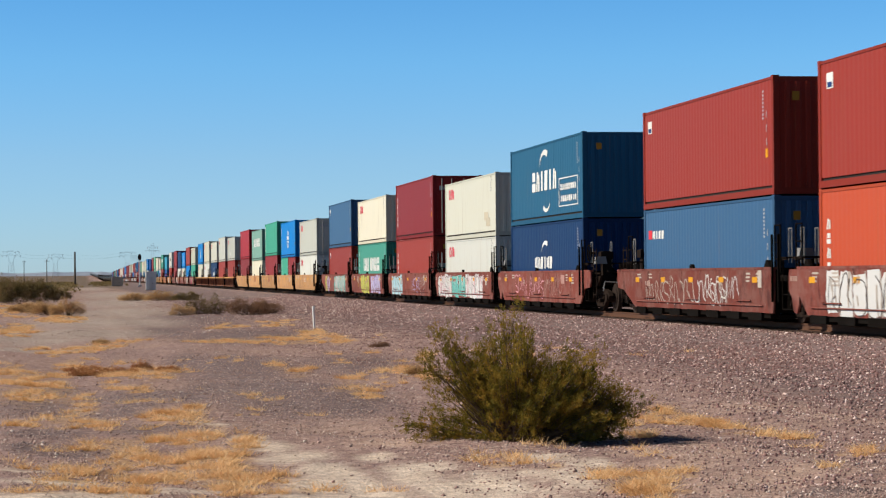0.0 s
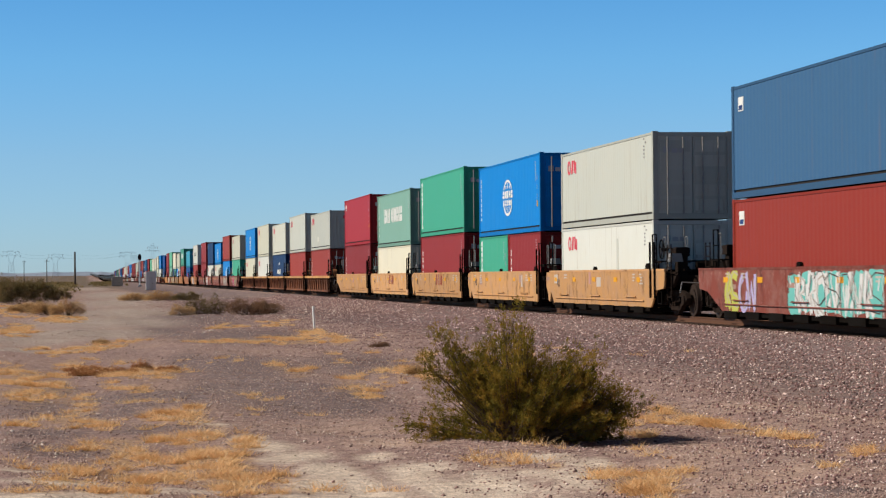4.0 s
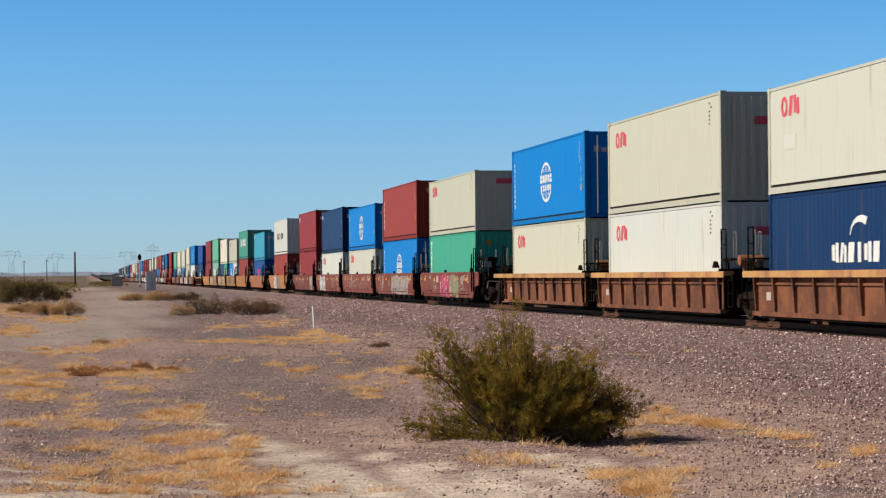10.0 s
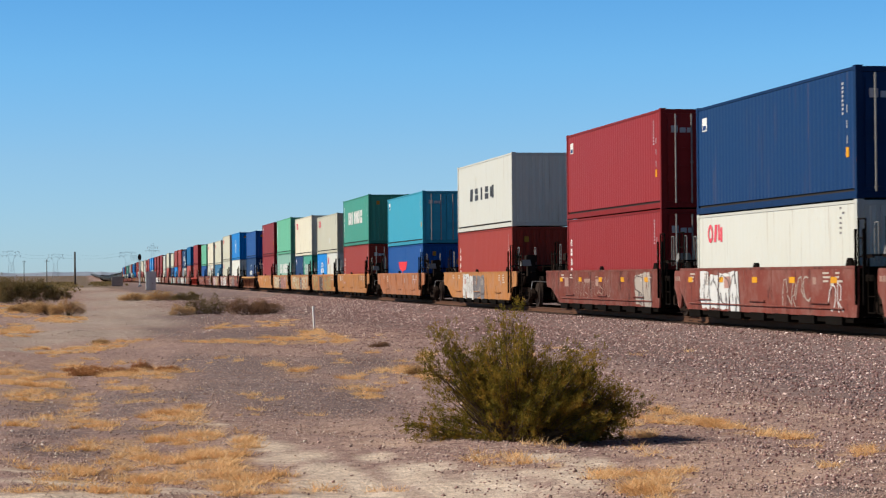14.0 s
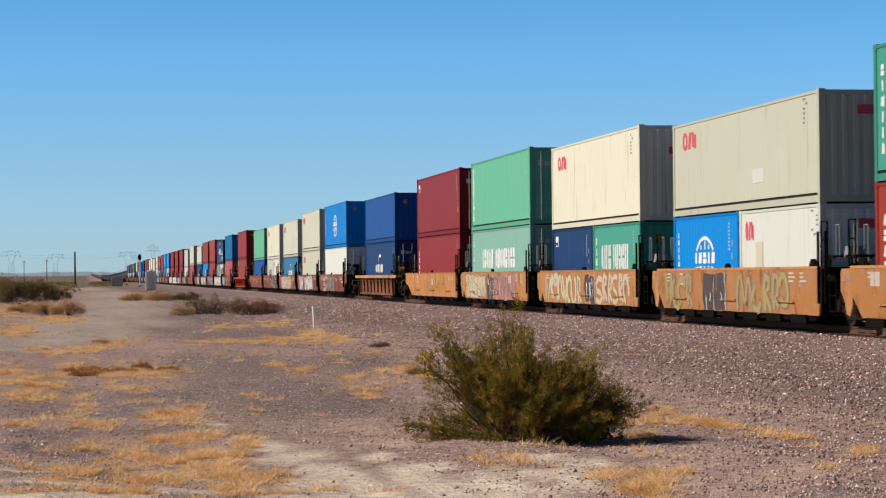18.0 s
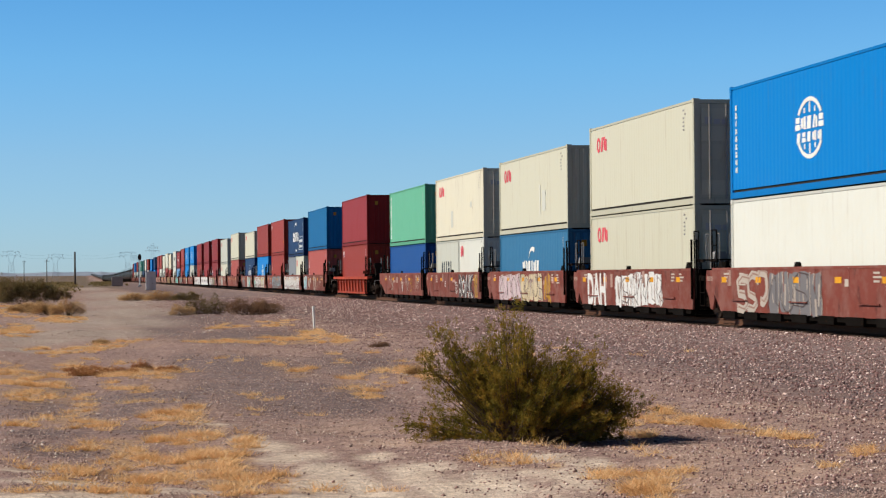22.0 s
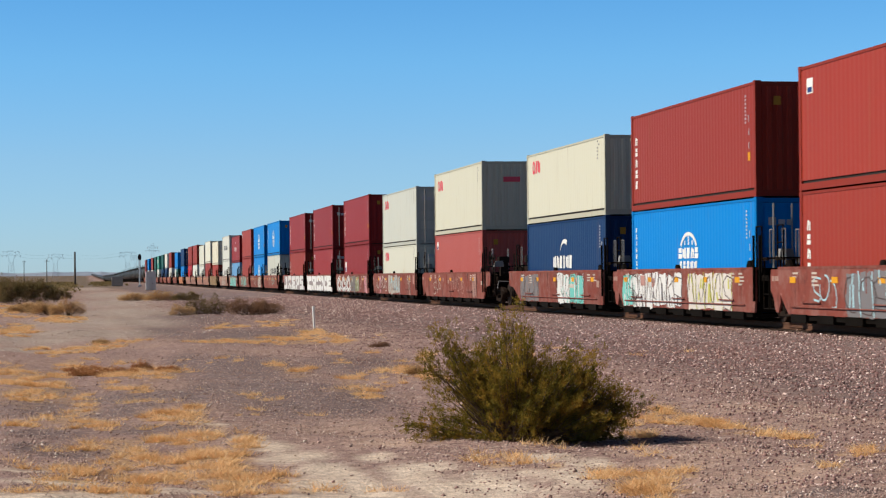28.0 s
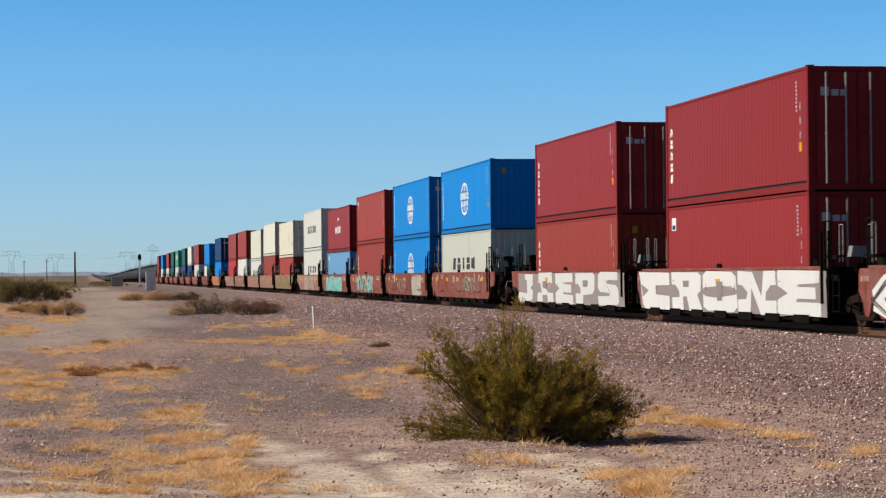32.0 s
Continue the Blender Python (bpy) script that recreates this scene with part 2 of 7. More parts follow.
LEAF = island("creosote_leaves", [(0.052, 0.048, 0.012), (0.140, 0.120, 0.022), (0.25, 0.181, 0.029), (0.35, 0.228, 0.040), (0.40, 0.185, 0.039)], 0.75, 0.1, 0.33, 5.5)
DRY_LEAF = island("dry_brush_twigs", [(0.34, 0.20, 0.10), (0.54, 0.35, 0.17), (0.66, 0.46, 0.24), (0.34, 0.22, 0.13)], 0.9, 0.1, 0.4, 1.6)
DULL_LEAF = island("dusty_scrub_leaves", [(0.10, 0.085, 0.034), (0.17, 0.135, 0.058), (0.26, 0.19, 0.09), (0.36, 0.24, 0.125)], 0.8, 0.1, 0.4, 1.2)
BROWN_TWIG = island("brown_twigs", [(0.15, 0.085, 0.055), (0.25, 0.15, 0.095), (0.33, 0.20, 0.12), (0.20, 0.11, 0.07)], 0.9, 0.1, 0.25, 1.6)
RED_WEED = island("reddish_dry_weed", [(0.26, 0.105, 0.05), (0.42, 0.19, 0.08), (0.54, 0.28, 0.12), (0.34, 0.14, 0.065)], 0.9, 0.1, 0.2, 3.0)
STRAW_BLADE = island("dry_grass_blades", [(0.45, 0.23, 0.095), (0.70, 0.40, 0.165), (0.82, 0.53, 0.26), (0.90, 0.65, 0.38), (0.80, 0.49, 0.225), (0.90, 0.74, 0.50)], 0.8, 0.2, 0.3, 2.6)
STONE = island("ballast_stones", [(0.105, 0.058, 0.059), (0.225, 0.125, 0.119), (0.325, 0.188, 0.172), (0.190, 0.100, 0.094), (0.395, 0.25, 0.228), (0.150, 0.096, 0.098), (0.55, 0.38, 0.355), (0.86, 0.70, 0.64)], 0.85, 0.3)

PEBBLE = island("loose_gravel", [(0.20, 0.128, 0.121), (0.39, 0.265, 0.232), (0.32, 0.208, 0.186), (0.50, 0.36, 0.302), (0.27, 0.18, 0.168), (0.62, 0.49, 0.42), (0.41, 0.265, 0.232), (0.80, 0.70, 0.62)], 0.85, 0.3)


def ground_material():
    m, n, l, b = nodes_of("desert_ground")
    g = n.new("ShaderNodeNewGeometry")
    pos = g.outputs["Position"]
    vor = n.new("ShaderNodeTexVoronoi")
    vor.inputs["Scale"].default_value = 18.0
    l.new(pos, vor.inputs["Vector"])
    vor2 = n.new("ShaderNodeTexVoronoi")
    vor2.inputs["Scale"].default_value = 40.0
    l.new(pos, vor2.inputs["Vector"])
    big = noise_node(n, l, pos, 0.22, 6, 0.62)
    mid = noise_node(n, l, pos, 1.3, 5, 0.65)
    fine = noise_node(n, l, pos, 17, 5, 0.7)
    ragged = noise_node(n, l, pos, 2.2, 9, 0.72)
    sep = n.new("ShaderNodeSeparateColor")
    l.new(vor.outputs["Color"], sep.inputs[0])
    sep2 = n.new("ShaderNodeSeparateColor")
    l.new(vor2.outputs["Color"], sep2.inputs[0])
    r = n.new("ShaderNodeValToRGB")
    e = r.color_ramp.elements
    while len(e) < 5:
        e.new(0.5)
    for i, c in enumerate(((0.160, 0.100, 0.094), (0.270, 0.176, 0.160), (0.350, 0.232, 0.208), (0.300, 0.188, 0.168), (0.70, 0.57, 0.49))):
        e[i].position, e[i].color = (0.0, 0.3, 0.6, 0.9, 1.0)[i], (*c, 1)
    l.new(sep.outputs[0], r.inputs[0])
    r2 = ramp_node(n, l, sep2.outputs[0], 0.0, 1.0, (0.20, 0.125, 0.118, 1), (0.41, 0.295, 0.262, 1))
    gravel = mix_node(n, l, 0.5, r.outputs[0], r2)
    earth = mix_node(n, l, ramp_node(n, l, mid, 0.35, 0.65), (0.335, 0.226, 0.185), (0.44, 0.305, 0.242))
    gravel = mix_node(n, l, ramp_node(n, l, big, 0.50, 0.74), gravel, earth)
    pale = ramp_node(n, l, noise_node(n, l, pos, 0.75, 8, 0.75), 0.52, 0.72)
    half = n.new("ShaderNodeMath")
    half.operation = "MULTIPLY"
    l.new(pale, half.inputs[0])
    half.inputs[1].default_value = 0.36
    gravel = mix_node(n, l, half.outputs[0], gravel, (0.43, 0.33, 0.27))
    sandy = mix_node(n, l, ramp_node(n, l, mid, 0.3, 0.7), (0.52, 0.415, 0.340), (0.68, 0.57, 0.48))
    straw = mix_node(n, l, ramp_node(n, l, fine, 0.35, 0.65), (0.40, 0.235, 0.095), (0.62, 0.39, 0.165))
    scrub = mix_node(n, l, ramp_node(n, l, noise_node(n, l, pos, 0.05, 6, 0.7), 0.4, 0.6), (0.085, 0.072, 0.046), (0.18, 0.135, 0.088))

    def mask(name, low=0.25, high=0.95):
        a = n.new("ShaderNodeAttribute")
        a.attribute_name = name
        s = n.new("ShaderNodeMath")
        s.operation = "MULTIPLY_ADD"
        l.new(ragged, s.inputs[0])
        s.inputs[1].default_value = 1.7
        s.inputs[2].default_value = -0.85
        t = n.new("ShaderNodeMath")
        t.operation = "ADD"
        l.new(a.outputs["Fac"], t.inputs[0])
        l.new(s.outputs[0], t.inputs[1])
        return ramp_node(n, l, t.outputs[0], low, high)
    bare = mix_node(n, l, ramp_node(n, l, mid, 0.3, 0.7), (0.40, 0.275, 0.225), (0.53, 0.385, 0.315))
    col = mix_node(n, l, mask("earth"), gravel, bare)
    col = mix_node(n, l, mask("sand", 0.15, 1.25), col, sandy)
    stony = mix_node(n, l, 0.5, ramp_node(n, l, sep2.outputs[1], 0.0, 1.0, (0.074, 0.053, 0.055, 1), (0.30, 0.222, 0.212, 1)), ramp_node(n, l, sep.outputs[1], 0.0, 1.0, (0.105, 0.075, 0.075, 1), (0.28, 0.207, 0.202, 1)))
    col = mix_node(n, l, mask("stony"), col, stony)
    road = mix_node(n, l, ramp_node(n, l, mid, 0.3, 0.7), (0.315, 0.250, 0.218), (0.43, 0.352, 0.308))
    col = mix_node(n, l, mask("road"), col, road)
    col = mix_node(n, l, mask("straw"), col, straw)
    col = mix_node(n, l, mask("scrub"), col, scrub)
    grit = ramp_node(n, l, noise_node(n, l, pos, 48, 3, 0.7), 0.30, 0.70, (0.60, 0.60, 0.60, 1), (1.36, 1.36, 1.36, 1))
    col = mix_node(n, l, 1.0, col, grit, "MULTIPLY")
    clods = ramp_node(n, l, noise_node(n, l, pos, 7.5, 6, 0.7), 0.36, 0.64, (0.76, 0.75, 0.75, 1), (1.22, 1.22, 1.21, 1))
    col = mix_node(n, l, 1.0, col, clods, "MULTIPLY")
    l.new(col, b.inputs["Base Color"])
    b.inputs["Roughness"].default_value = 0.95
    b.inputs["Specular IOR Level"].default_value = 0.15
    add = n.new("ShaderNodeMath")
    add.operation = "MULTIPLY_ADD"
    l.new(vor.outputs["Distance"], add.inputs[0])
    add.inputs[1].default_value = -0.6
    l.new(fine, add.inputs[2])
    bump_node(n, l, b, add.outputs[0], 0.5, 0.03)
    return m


GROUND = ground_material()
# the hills' blue is distance haze put into their colour
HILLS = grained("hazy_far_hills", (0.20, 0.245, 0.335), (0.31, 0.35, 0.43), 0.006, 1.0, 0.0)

# ---------------------------------------------------------------- mesh helpers
class Geo:
    """Collects simple solids into one mesh."""

    def __init__(self):
        self.v, self.f = [], []

    def box(self, x0, x1, y0, y1, z0, z1):
        i = len(self.v)
        self.v += [(x, y, z) for z in (z0, z1) for y in (y0, y1) for x in (x0, x1)]
        self.f += [tuple(i + k for k in q) for q in ((0, 2, 3, 1), (4, 5, 7, 6), (0, 1, 5, 4), (1, 3, 7, 5), (3, 2, 6, 7), (2, 0, 4, 6))]
        return self

    def prism(self, pts, axis, a, b):
        """A closed outline swept along an axis from a to b; pts are the two other coordinates in order."""
        i, n = len(self.v), len(pts)
        for w in (a, b):
            for p, q in pts:
                self.v.append({"x": (w, p, q), "y": (p, w, q), "z": (p, q, w)}[axis])
        self.f += [tuple(i + k for k in range(n)), tuple(i + n + k for k in reversed(range(n)))]
        self.f += [(i + k, i + (k + 1) % n, i + n + (k + 1) % n, i + n + k) for k in range(n)]
        return self

    def cyl(self, c, axis, r, length, n=12, r2=None):
        r2 = r if r2 is None else r2
        i = len(self.v)
        for w, rad in ((-length / 2, r), (length / 2, r2)):
            for k in range(n):
                a = 2 * math.pi * k / n
                p, q = rad * math.cos(a), rad * math.sin(a)
                d = {"x": (w, p, q), "y": (p, w, q), "z": (p, q, w)}[axis]
                self.v.append((c[0] + d[0], c[1] + d[1], c[2] + d[2]))
        self.f += [tuple(i + k for k in range(n)), tuple(i + n + k for k in reversed(range(n)))]
        self.f += [(i + k, i + (k + 1) % n, i + n + (k + 1) % n, i + n + k) for k in range(n)]
        return self

    def rod(self, a, b, r, n=6, r2=None):
        a, b = Vector(a), Vector(b)
        d = (b - a).normalized()
        u = d.orthogonal().normalized()
        w = d.cross(u)
        i = len(self.v)
        for p, rad in ((a, r), (b, r if r2 is None else r2)):
            for k in range(n):
                t = 2 * math.pi * k / n
                self.v.append(tuple(p + rad * (math.cos(t) * u + math.sin(t) * w)))
        self.f += [tuple(i + k for k in reversed(range(n))), tuple(i + n + k for k in range(n))]
        self.f += [(i + k, i + (k + 1) % n, i + n + (k + 1) % n, i + n + k) for k in range(n)]
        return self

    def mesh(self, name, material, smooth=False):
        me = bpy.data.meshes.new(name)
        me.from_pydata(self.v, [], self.f)
        bm = bmesh.new()
        bm.from_mesh(me)
        bmesh.ops.recalc_face_normals(bm, faces=bm.faces)
        bm.to_mesh(me)
        bm.free()
        me.materials.append(material)
        if smooth:
            me.polygons.foreach_set("use_smooth", [True] * len(me.polygons))
        return me


MESHES = {}


def shared(key, build):
    """The mesh of that key, made once."""
    if key not in MESHES:
        MESHES[key] = build()
    return MESHES[key]


def part(name, me, parent, label="", at=None):
    ob = new(name, me)
    ob.parent = parent
    if at is not None:
        ob.location = at
    if label:
        ob["label"] = label
    return ob


def fast_mesh(name, verts, faces, material, smooth=False):
    """A mesh from numpy arrays of equal-sided faces."""
    me = bpy.data.meshes.new(name)
    n, k = faces.shape
    me.vertices.add(len(verts))
    me.vertices.foreach_set("co", verts.astype(np.float32).ravel())
    me.loops.add(n * k)
    me.loops.foreach_set("vertex_index", faces.astype(np.int32).ravel())
    me.polygons.add(n)
    me.polygons.foreach_set("loop_start", np.arange(0, n * k, k, dtype=np.int32))
    if smooth:
        me.polygons.foreach_set("use_smooth", np.ones(n, dtype=bool))
    me.update(calc_edges=True)
    me.materials.append(material)
    return me

# ---------------------------------------------------------------- ground
def smooth(a, b, x):
    u = np.clip((x - a) / (b - a), 0, 1)
    return u * u * (3 - 2 * u)


# patches: x, y, half width across the line of sight, half depth along it
SAND_A = [(-0.29, 19.2, 0.46, 0.37), (0.39, 18.3, 0.44, 0.24), (0.94, 18.8, 0.3, 0.2), (-0.57, 20.7, 0.28, 0.25), (2.68, 18.4, 0.84, 0.59), (3.76, 18.8, 0.56, 0.74), (4.36, 18.8, 0.41, 0.65), (2.43, 19.5, 0.47, 0.78), (2, 21.6, 0.29, 0.54), (1.58, 26.6, 0.24, 0.41), (1.84, 24.1, 0.22, 0.59), (2.02, 23.2, 0.27, 0.62), (2.29, 22.2, 0.36, 0.64), (2.37, 20.4, 0.33, 0.85), (2.08, 19.2, 0.31, 0.75), (2.56, 19, 0.31, 0.84), (2.95, 19.5, 0.31, 1), (3.21, 18.5, 0.4, 0.71), (3.19, 20.4, 0.38, 0.55), (2.95, 21.8, 0.23, 0.42), (3.57, 18.3, 0.35, 0.6), (3.96, 19, 0.31, 0.54), (4.13, 17.9, 0.29, 0.68), (4.79, 19.9, 0.24, 0.54)]
SAND_B = [(4.45, 20.5, 0.33, 0.44), (3.77, 19.6, 0.21, 0.4), (-0.4, 17.8, 0.57, 0.37), (0.15, 18, 0.38, 0.33), (1.96, 18.1, 0.44, 0.38), (7.4, 20.3, 0.52, 0.27)]
EARTH_A = [(5.62, 17.8, 0.74, 1.2), (5.61, 19.5, 0.43, 0.59), (6.54, 18.4, 0.57, 0.66), (5.66, 20.9, 0.46, 0.54), (8.84, 27.4, 1, 1.07), (9.39, 25.7, 0.58, 0.86), (6.58, 21, 0.53, 0.84), (3.41, 23.3, 0.56, 0.8), (3.44, 27.6, 0.44, 0.89), (6.46, 22, 0.37, 0.45), (5.95, 21.4, 0.5, 0.6), (6, 20.3, 0.5, 0.6)]
ROAD_A = [(1.4, 378.3, 3.02, 61.7), (3.4, 240.3, 3.51, 49.77), (2.9, 161.7, 3.22, 30.05), (2.1, 116.7, 3.1, 17.63), (1, 90.5, 3.13, 11.76), (-0.1, 72.3, 2.69, 6.77), (-1.3, 65.2, 1.91, 4.27), (-1.86, 57.3, 0.91, 2.36)]
STONY_A = [(4.8, 99.3, 2.91, 22.74), (5, 67.2, 2.15, 8.48), (2.9, 73.7, 1.37, 8.59), (11.6, 242.8, 3.88, 42.45), (0.89, 33.2, 0.88, 2.23), (0.32, 29, 0.46, 0.97), (-0.35, 36.3, 0.39, 1.51), (0.82, 25.9, 0.62, 0.58), (-0.45, 25.8, 0.55, 0.76), (2.99, 34.3, 1.19, 5.45), (3.75, 31.4, 0.92, 4.02), (3.19, 43.1, 1.26, 6.99), (5.76, 44.2, 1.3, 5.14), (1.56, 32.8, 0.52, 2.48), (-0.72, 32.1, 0.68, 1.77), (2.97, 44.9, 1.08, 6.41), (2.88, 36.3, 0.97, 4.56), (3.08, 30.7, 0.57, 3.01), (2.05, 35.3, 0.47, 2.52), (2.28, 47.8, 0.51, 4.61), (3.76, 30.1, 0.57, 2.65), (3.69, 34, 0.45, 2.01), (-0.67, 29.9, 0.56, 1.29), (-0.53, 23.6, 0.44, 0.8)]
STONY_B = [(0.46, 33.7, 0.72, 1.31), (0.64, 30.1, 0.56, 1.04), (-0.16, 22.9, 0.55, 0.45), (6.05, 45.5, 0.85, 3.63), (6.08, 16.5, 0.42, 0.45)]
STRAW_A = [(-2.4, 79.6, 1.05, 9.84), (-4.1, 132.7, 1.75, 20.52), (-0.9, 97.1, 1.14, 9.15), (0.66, 59, 0.52, 3.37), (-0.46, 56.2, 0.74, 3.68), (1.4, 61.1, 0.25, 2.18), (-0.21, 48.4, 0.2, 3.18), (-1.13, 41, 0.74, 3.92), (-0.81, 36.1, 0.7, 4.31), (0.04, 43.1, 0.48, 2.16), (0.64, 42.4, 0.43, 2.44), (1.39, 41.9, 0.51, 4.08), (0.41, 37.2, 0.13, 1.34), (0.8, 34.9, 0.12, 1.18), (0.06, 30.9, 0.2, 1.66), (-0.12, 27.7, 0.45, 1.19), (-0.75, 27.3, 0.24, 0.58), (1.19, 28.1, 0.45, 1.84), (1.39, 26.3, 0.28, 0.67), (0.39, 24.4, 0.36, 0.92), (0.85, 24.8, 0.17, 0.72), (1.26, 24.5, 0.29, 0.81), (1.75, 23.7, 0.19, 0.88), (0.17, 23.4, 0.38, 0.43)]
STRAW_B = [(0.47, 22.1, 0.39, 0.95), (1.03, 21.8, 0.38, 1.11), (1.46, 22.2, 0.34, 1.06), (0.54, 20.5, 0.49, 0.98), (1.04, 20.3, 0.42, 0.96), (1.3, 19.5, 0.25, 0.74), (1.62, 19.8, 0.24, 0.54), (1.5, 20.7, 0.23, 0.75), (0.27, 18.5, 0.38, 0.47), (1.19, 18.2, 0.37, 0.32), (-0.09, 19.5, 0.28, 0.37), (-0.26, 21.3, 0.31, 0.35), (-0.41, 18.3, 0.32, 0.39), (1.91, 18.6, 0.12, 0.41), (5.2, 78.8, 0.6, 3.63), (7.3, 80.6, 0.76, 5.08), (6.3, 62.4, 1.83, 3.81), (7.3, 68, 0.68, 6.35), (4.4, 62.2, 0.55, 2.26), (3.3, 60.1, 0.35, 1.41), (7.18, 59.4, 0.38, 2.08), (4.03, 40.6, 0.31, 1.94), (3.87, 43, 0.2, 1.45), (4.71, 38, 0.18, 1.71)]
STRAW_C = [(4.45, 34.1, 0.26, 2.06), (4.36, 32.4, 0.11, 1.04), (3.95, 33.7, 0.18, 0.89), (5.92, 39.3, 0.19, 2.75), (6.21, 39.1, 0.35, 2.44), (5.74, 40.7, 0.26, 0.98), (7.65, 48, 0.2, 2.75), (6.99, 25.8, 0.41, 1.11), (7.38, 25.5, 0.36, 1.1), (7.49, 24.6, 0.32, 0.77), (7.55, 23.4, 0.33, 0.71), (7.9, 23.4, 0.17, 0.71), (6.43, 23.8, 0.22, 0.59), (7.47, 26.8, 0.49, 0.45), (7.71, 21.8, 0.11, 0.73), (7.76, 21.1, 0.06, 0.39), (7.99, 20.9, 0.14, 0.48), (6.74, 18.6, 0.05, 0.3), (6.8, 21.1, 0.06, 0.29), (4.75, 18.8, 0.24, 0.59), (4.89, 18.5, 0.26, 0.5), (4.59, 17.7, 0.33, 0.71), (4.67, 17.2, 0.22, 0.49), (4.91, 17.1, 0.09, 0.43)]
STRAW_D = [(7.47, 24.2, 0.30, 0.50), (7.65, 23.5, 0.32, 0.45), (7.77, 22.7, 0.20, 0.35), (5.37, 18.6, 0.14, 0.37), (5.57, 21, 0.08, 0.83), (5.54, 21.9, 0.06, 0.69), (5.57, 20.4, 0.04, 0.35), (3.84, 21, 0.14, 0.53), (3.94, 20.2, 0.1, 0.33), (4.19, 20.7, 0.07, 0.35), (4.18, 20, 0.05, 0.24), (4.41, 19.7, 0.09, 0.31), (4.72, 21.7, 0.22, 0.38)]
RUTS = [[(2.62, 22.6), (2.66, 21.2), (2.74, 19.6), (2.95, 17.0)], [(3.50, 21.4), (3.72, 20.2), (3.95, 18.6), (4.1, 17.0)]]
STRAW = STRAW_A + STRAW_B + STRAW_C + STRAW_D


def patch_field(x, y, patches):
    """1 in the middle of a patch, 0 outside all of them."""
    best = np.zeros_like(x)
    for px, py, w, d in patches:
        r = math.hypot(px, py)
        ux, uy = px / r, py / r
        along, across = (x - px) * ux + (y - py) * uy, (x - px) * uy - (y - py) * ux
        best = np.maximum(best, 1 - 0.62 * np.hypot(along / (d * 1.15), across / (w * 1.15)) ** 2)
    return np.clip(best, 0, 1)


GRADE_Y = np.array([-6000, 0] + list(range(550, 6001, 50)), dtype=float)
GRADE_Z = np.array([grade(y) for y in GRADE_Y])


def ripple(x, y):
    return (0.055 * np.sin(x * 0.9 + 1.3 * np.sin(y * 0.31)) * np.sin(y * 0.23 + 0.7) + 0.03 * np.sin(x * 2.1 + y * 0.8) * np.sin(y * 0.7 - x * 0.4)
            + 0.012 * np.sin(x * 5.3 + 2 * np.sin(y * 1.9)) * np.sin(y * 3.1) + 0.011 * np.sin(x * 8.7 + 2.3 * np.sin(y * 2.7)) * np.sin(y * 5.1 + 1.7 * np.sin(x * 4.3)) * (y < 70))


def ground_height(x, y):
    dx = np.abs(x - TRACK_X)
    bank = np.interp(dx, [0, 1.7, 2.9, 4.6, 8.5, 14.0], [0.44, 0.43, 0.16, 0.07, 0.02, 0.0])
    far = smooth(300, 900, np.abs(y))
    wild = far * (0.5 * np.sin(x * 0.011 + y * 0.004) + 0.4 * np.sin(x * 0.023 - y * 0.0031)) * smooth(40, 160, dx)
    return np.interp(y, GRADE_Y, GRADE_Z) + bank + ripple(x, y) * smooth(2.6, 6.5, dx) * (1 - 0.7 * far) + wild


def build_ground():
    bearing = np.concatenate([np.arange(-178, -5, 3.5), np.arange(-5, 25.01, 0.15), np.arange(26, 180, 3.5)])
    radius = np.concatenate([[0.001, 0.5, 2, 5, 8, 11], 13 * 1.0145 ** np.arange(0, 412)])
    radius = radius[radius < 4900]
    b, r = np.meshgrid(np.radians(bearing), radius)
    x, y = 0.05 + r * np.sin(b), 0.05 + r * np.cos(b)
    z = ground_height(x, y)
    nr, nb = x.shape
    idx = np.arange(nr * nb).reshape(nr, nb)
    nxt = np.roll(idx, -1, axis=1)
    quads = np.stack([idx[:-1], idx[1:], nxt[1:], nxt[:-1]], -1).reshape(-1, 4)
    me = fast_mesh("ground", np.stack([x, y, z], -1).reshape(-1, 3), quads, GROUND, smooth=True)
    rut = np.full_like(x, 9.0)
    for line in RUTS:
        for (ax, ay), (bx, by) in zip(line, line[1:]):
            u = np.clip(((x - ax) * (bx - ax) + (y - ay) * (by - ay)) / ((bx - ax) ** 2 + (by - ay) ** 2), 0, 1)
            rut = np.minimum(rut, np.hypot(x - ax - u * (bx - ax), y - ay - u * (by - ay)))
    road = patch_field(x, y, ROAD_A)
    reach = 4.0 * smooth(70, 160, y)
    shoulder = 0.95 * smooth(9.5, 6.0, TRACK_X - x - reach) * smooth(1.6, 1.8, np.abs(TRACK_X - x)) * smooth(1200, 500, y)
    fields = dict(sand=1.12 * patch_field(x, y, SAND_A + SAND_B) * (0.5 + 0.5 * smooth(0.03, 0.24, rut)), road=road, earth=0.85 * patch_field(x, y, EARTH_A),
                  stony=np.maximum(patch_field(x, y, STONY_A + STONY_B), shoulder), straw=0.52 * patch_field(x, y, STRAW),
                  scrub=0.8 * smooth(150, 480, y) * smooth(6, 13, np.abs(x - TRACK_X)) * (1 - 0.8 * road))
    for name, field in fields.items():
        me.attributes.new(name, "FLOAT", "POINT").data.foreach_set("value", field.astype(np.float32).ravel())
    return tagged(new("ground", me), "flat desert ground of purplish gravel, pale sand and dry patches", "ground", kind="structure")


build_ground()

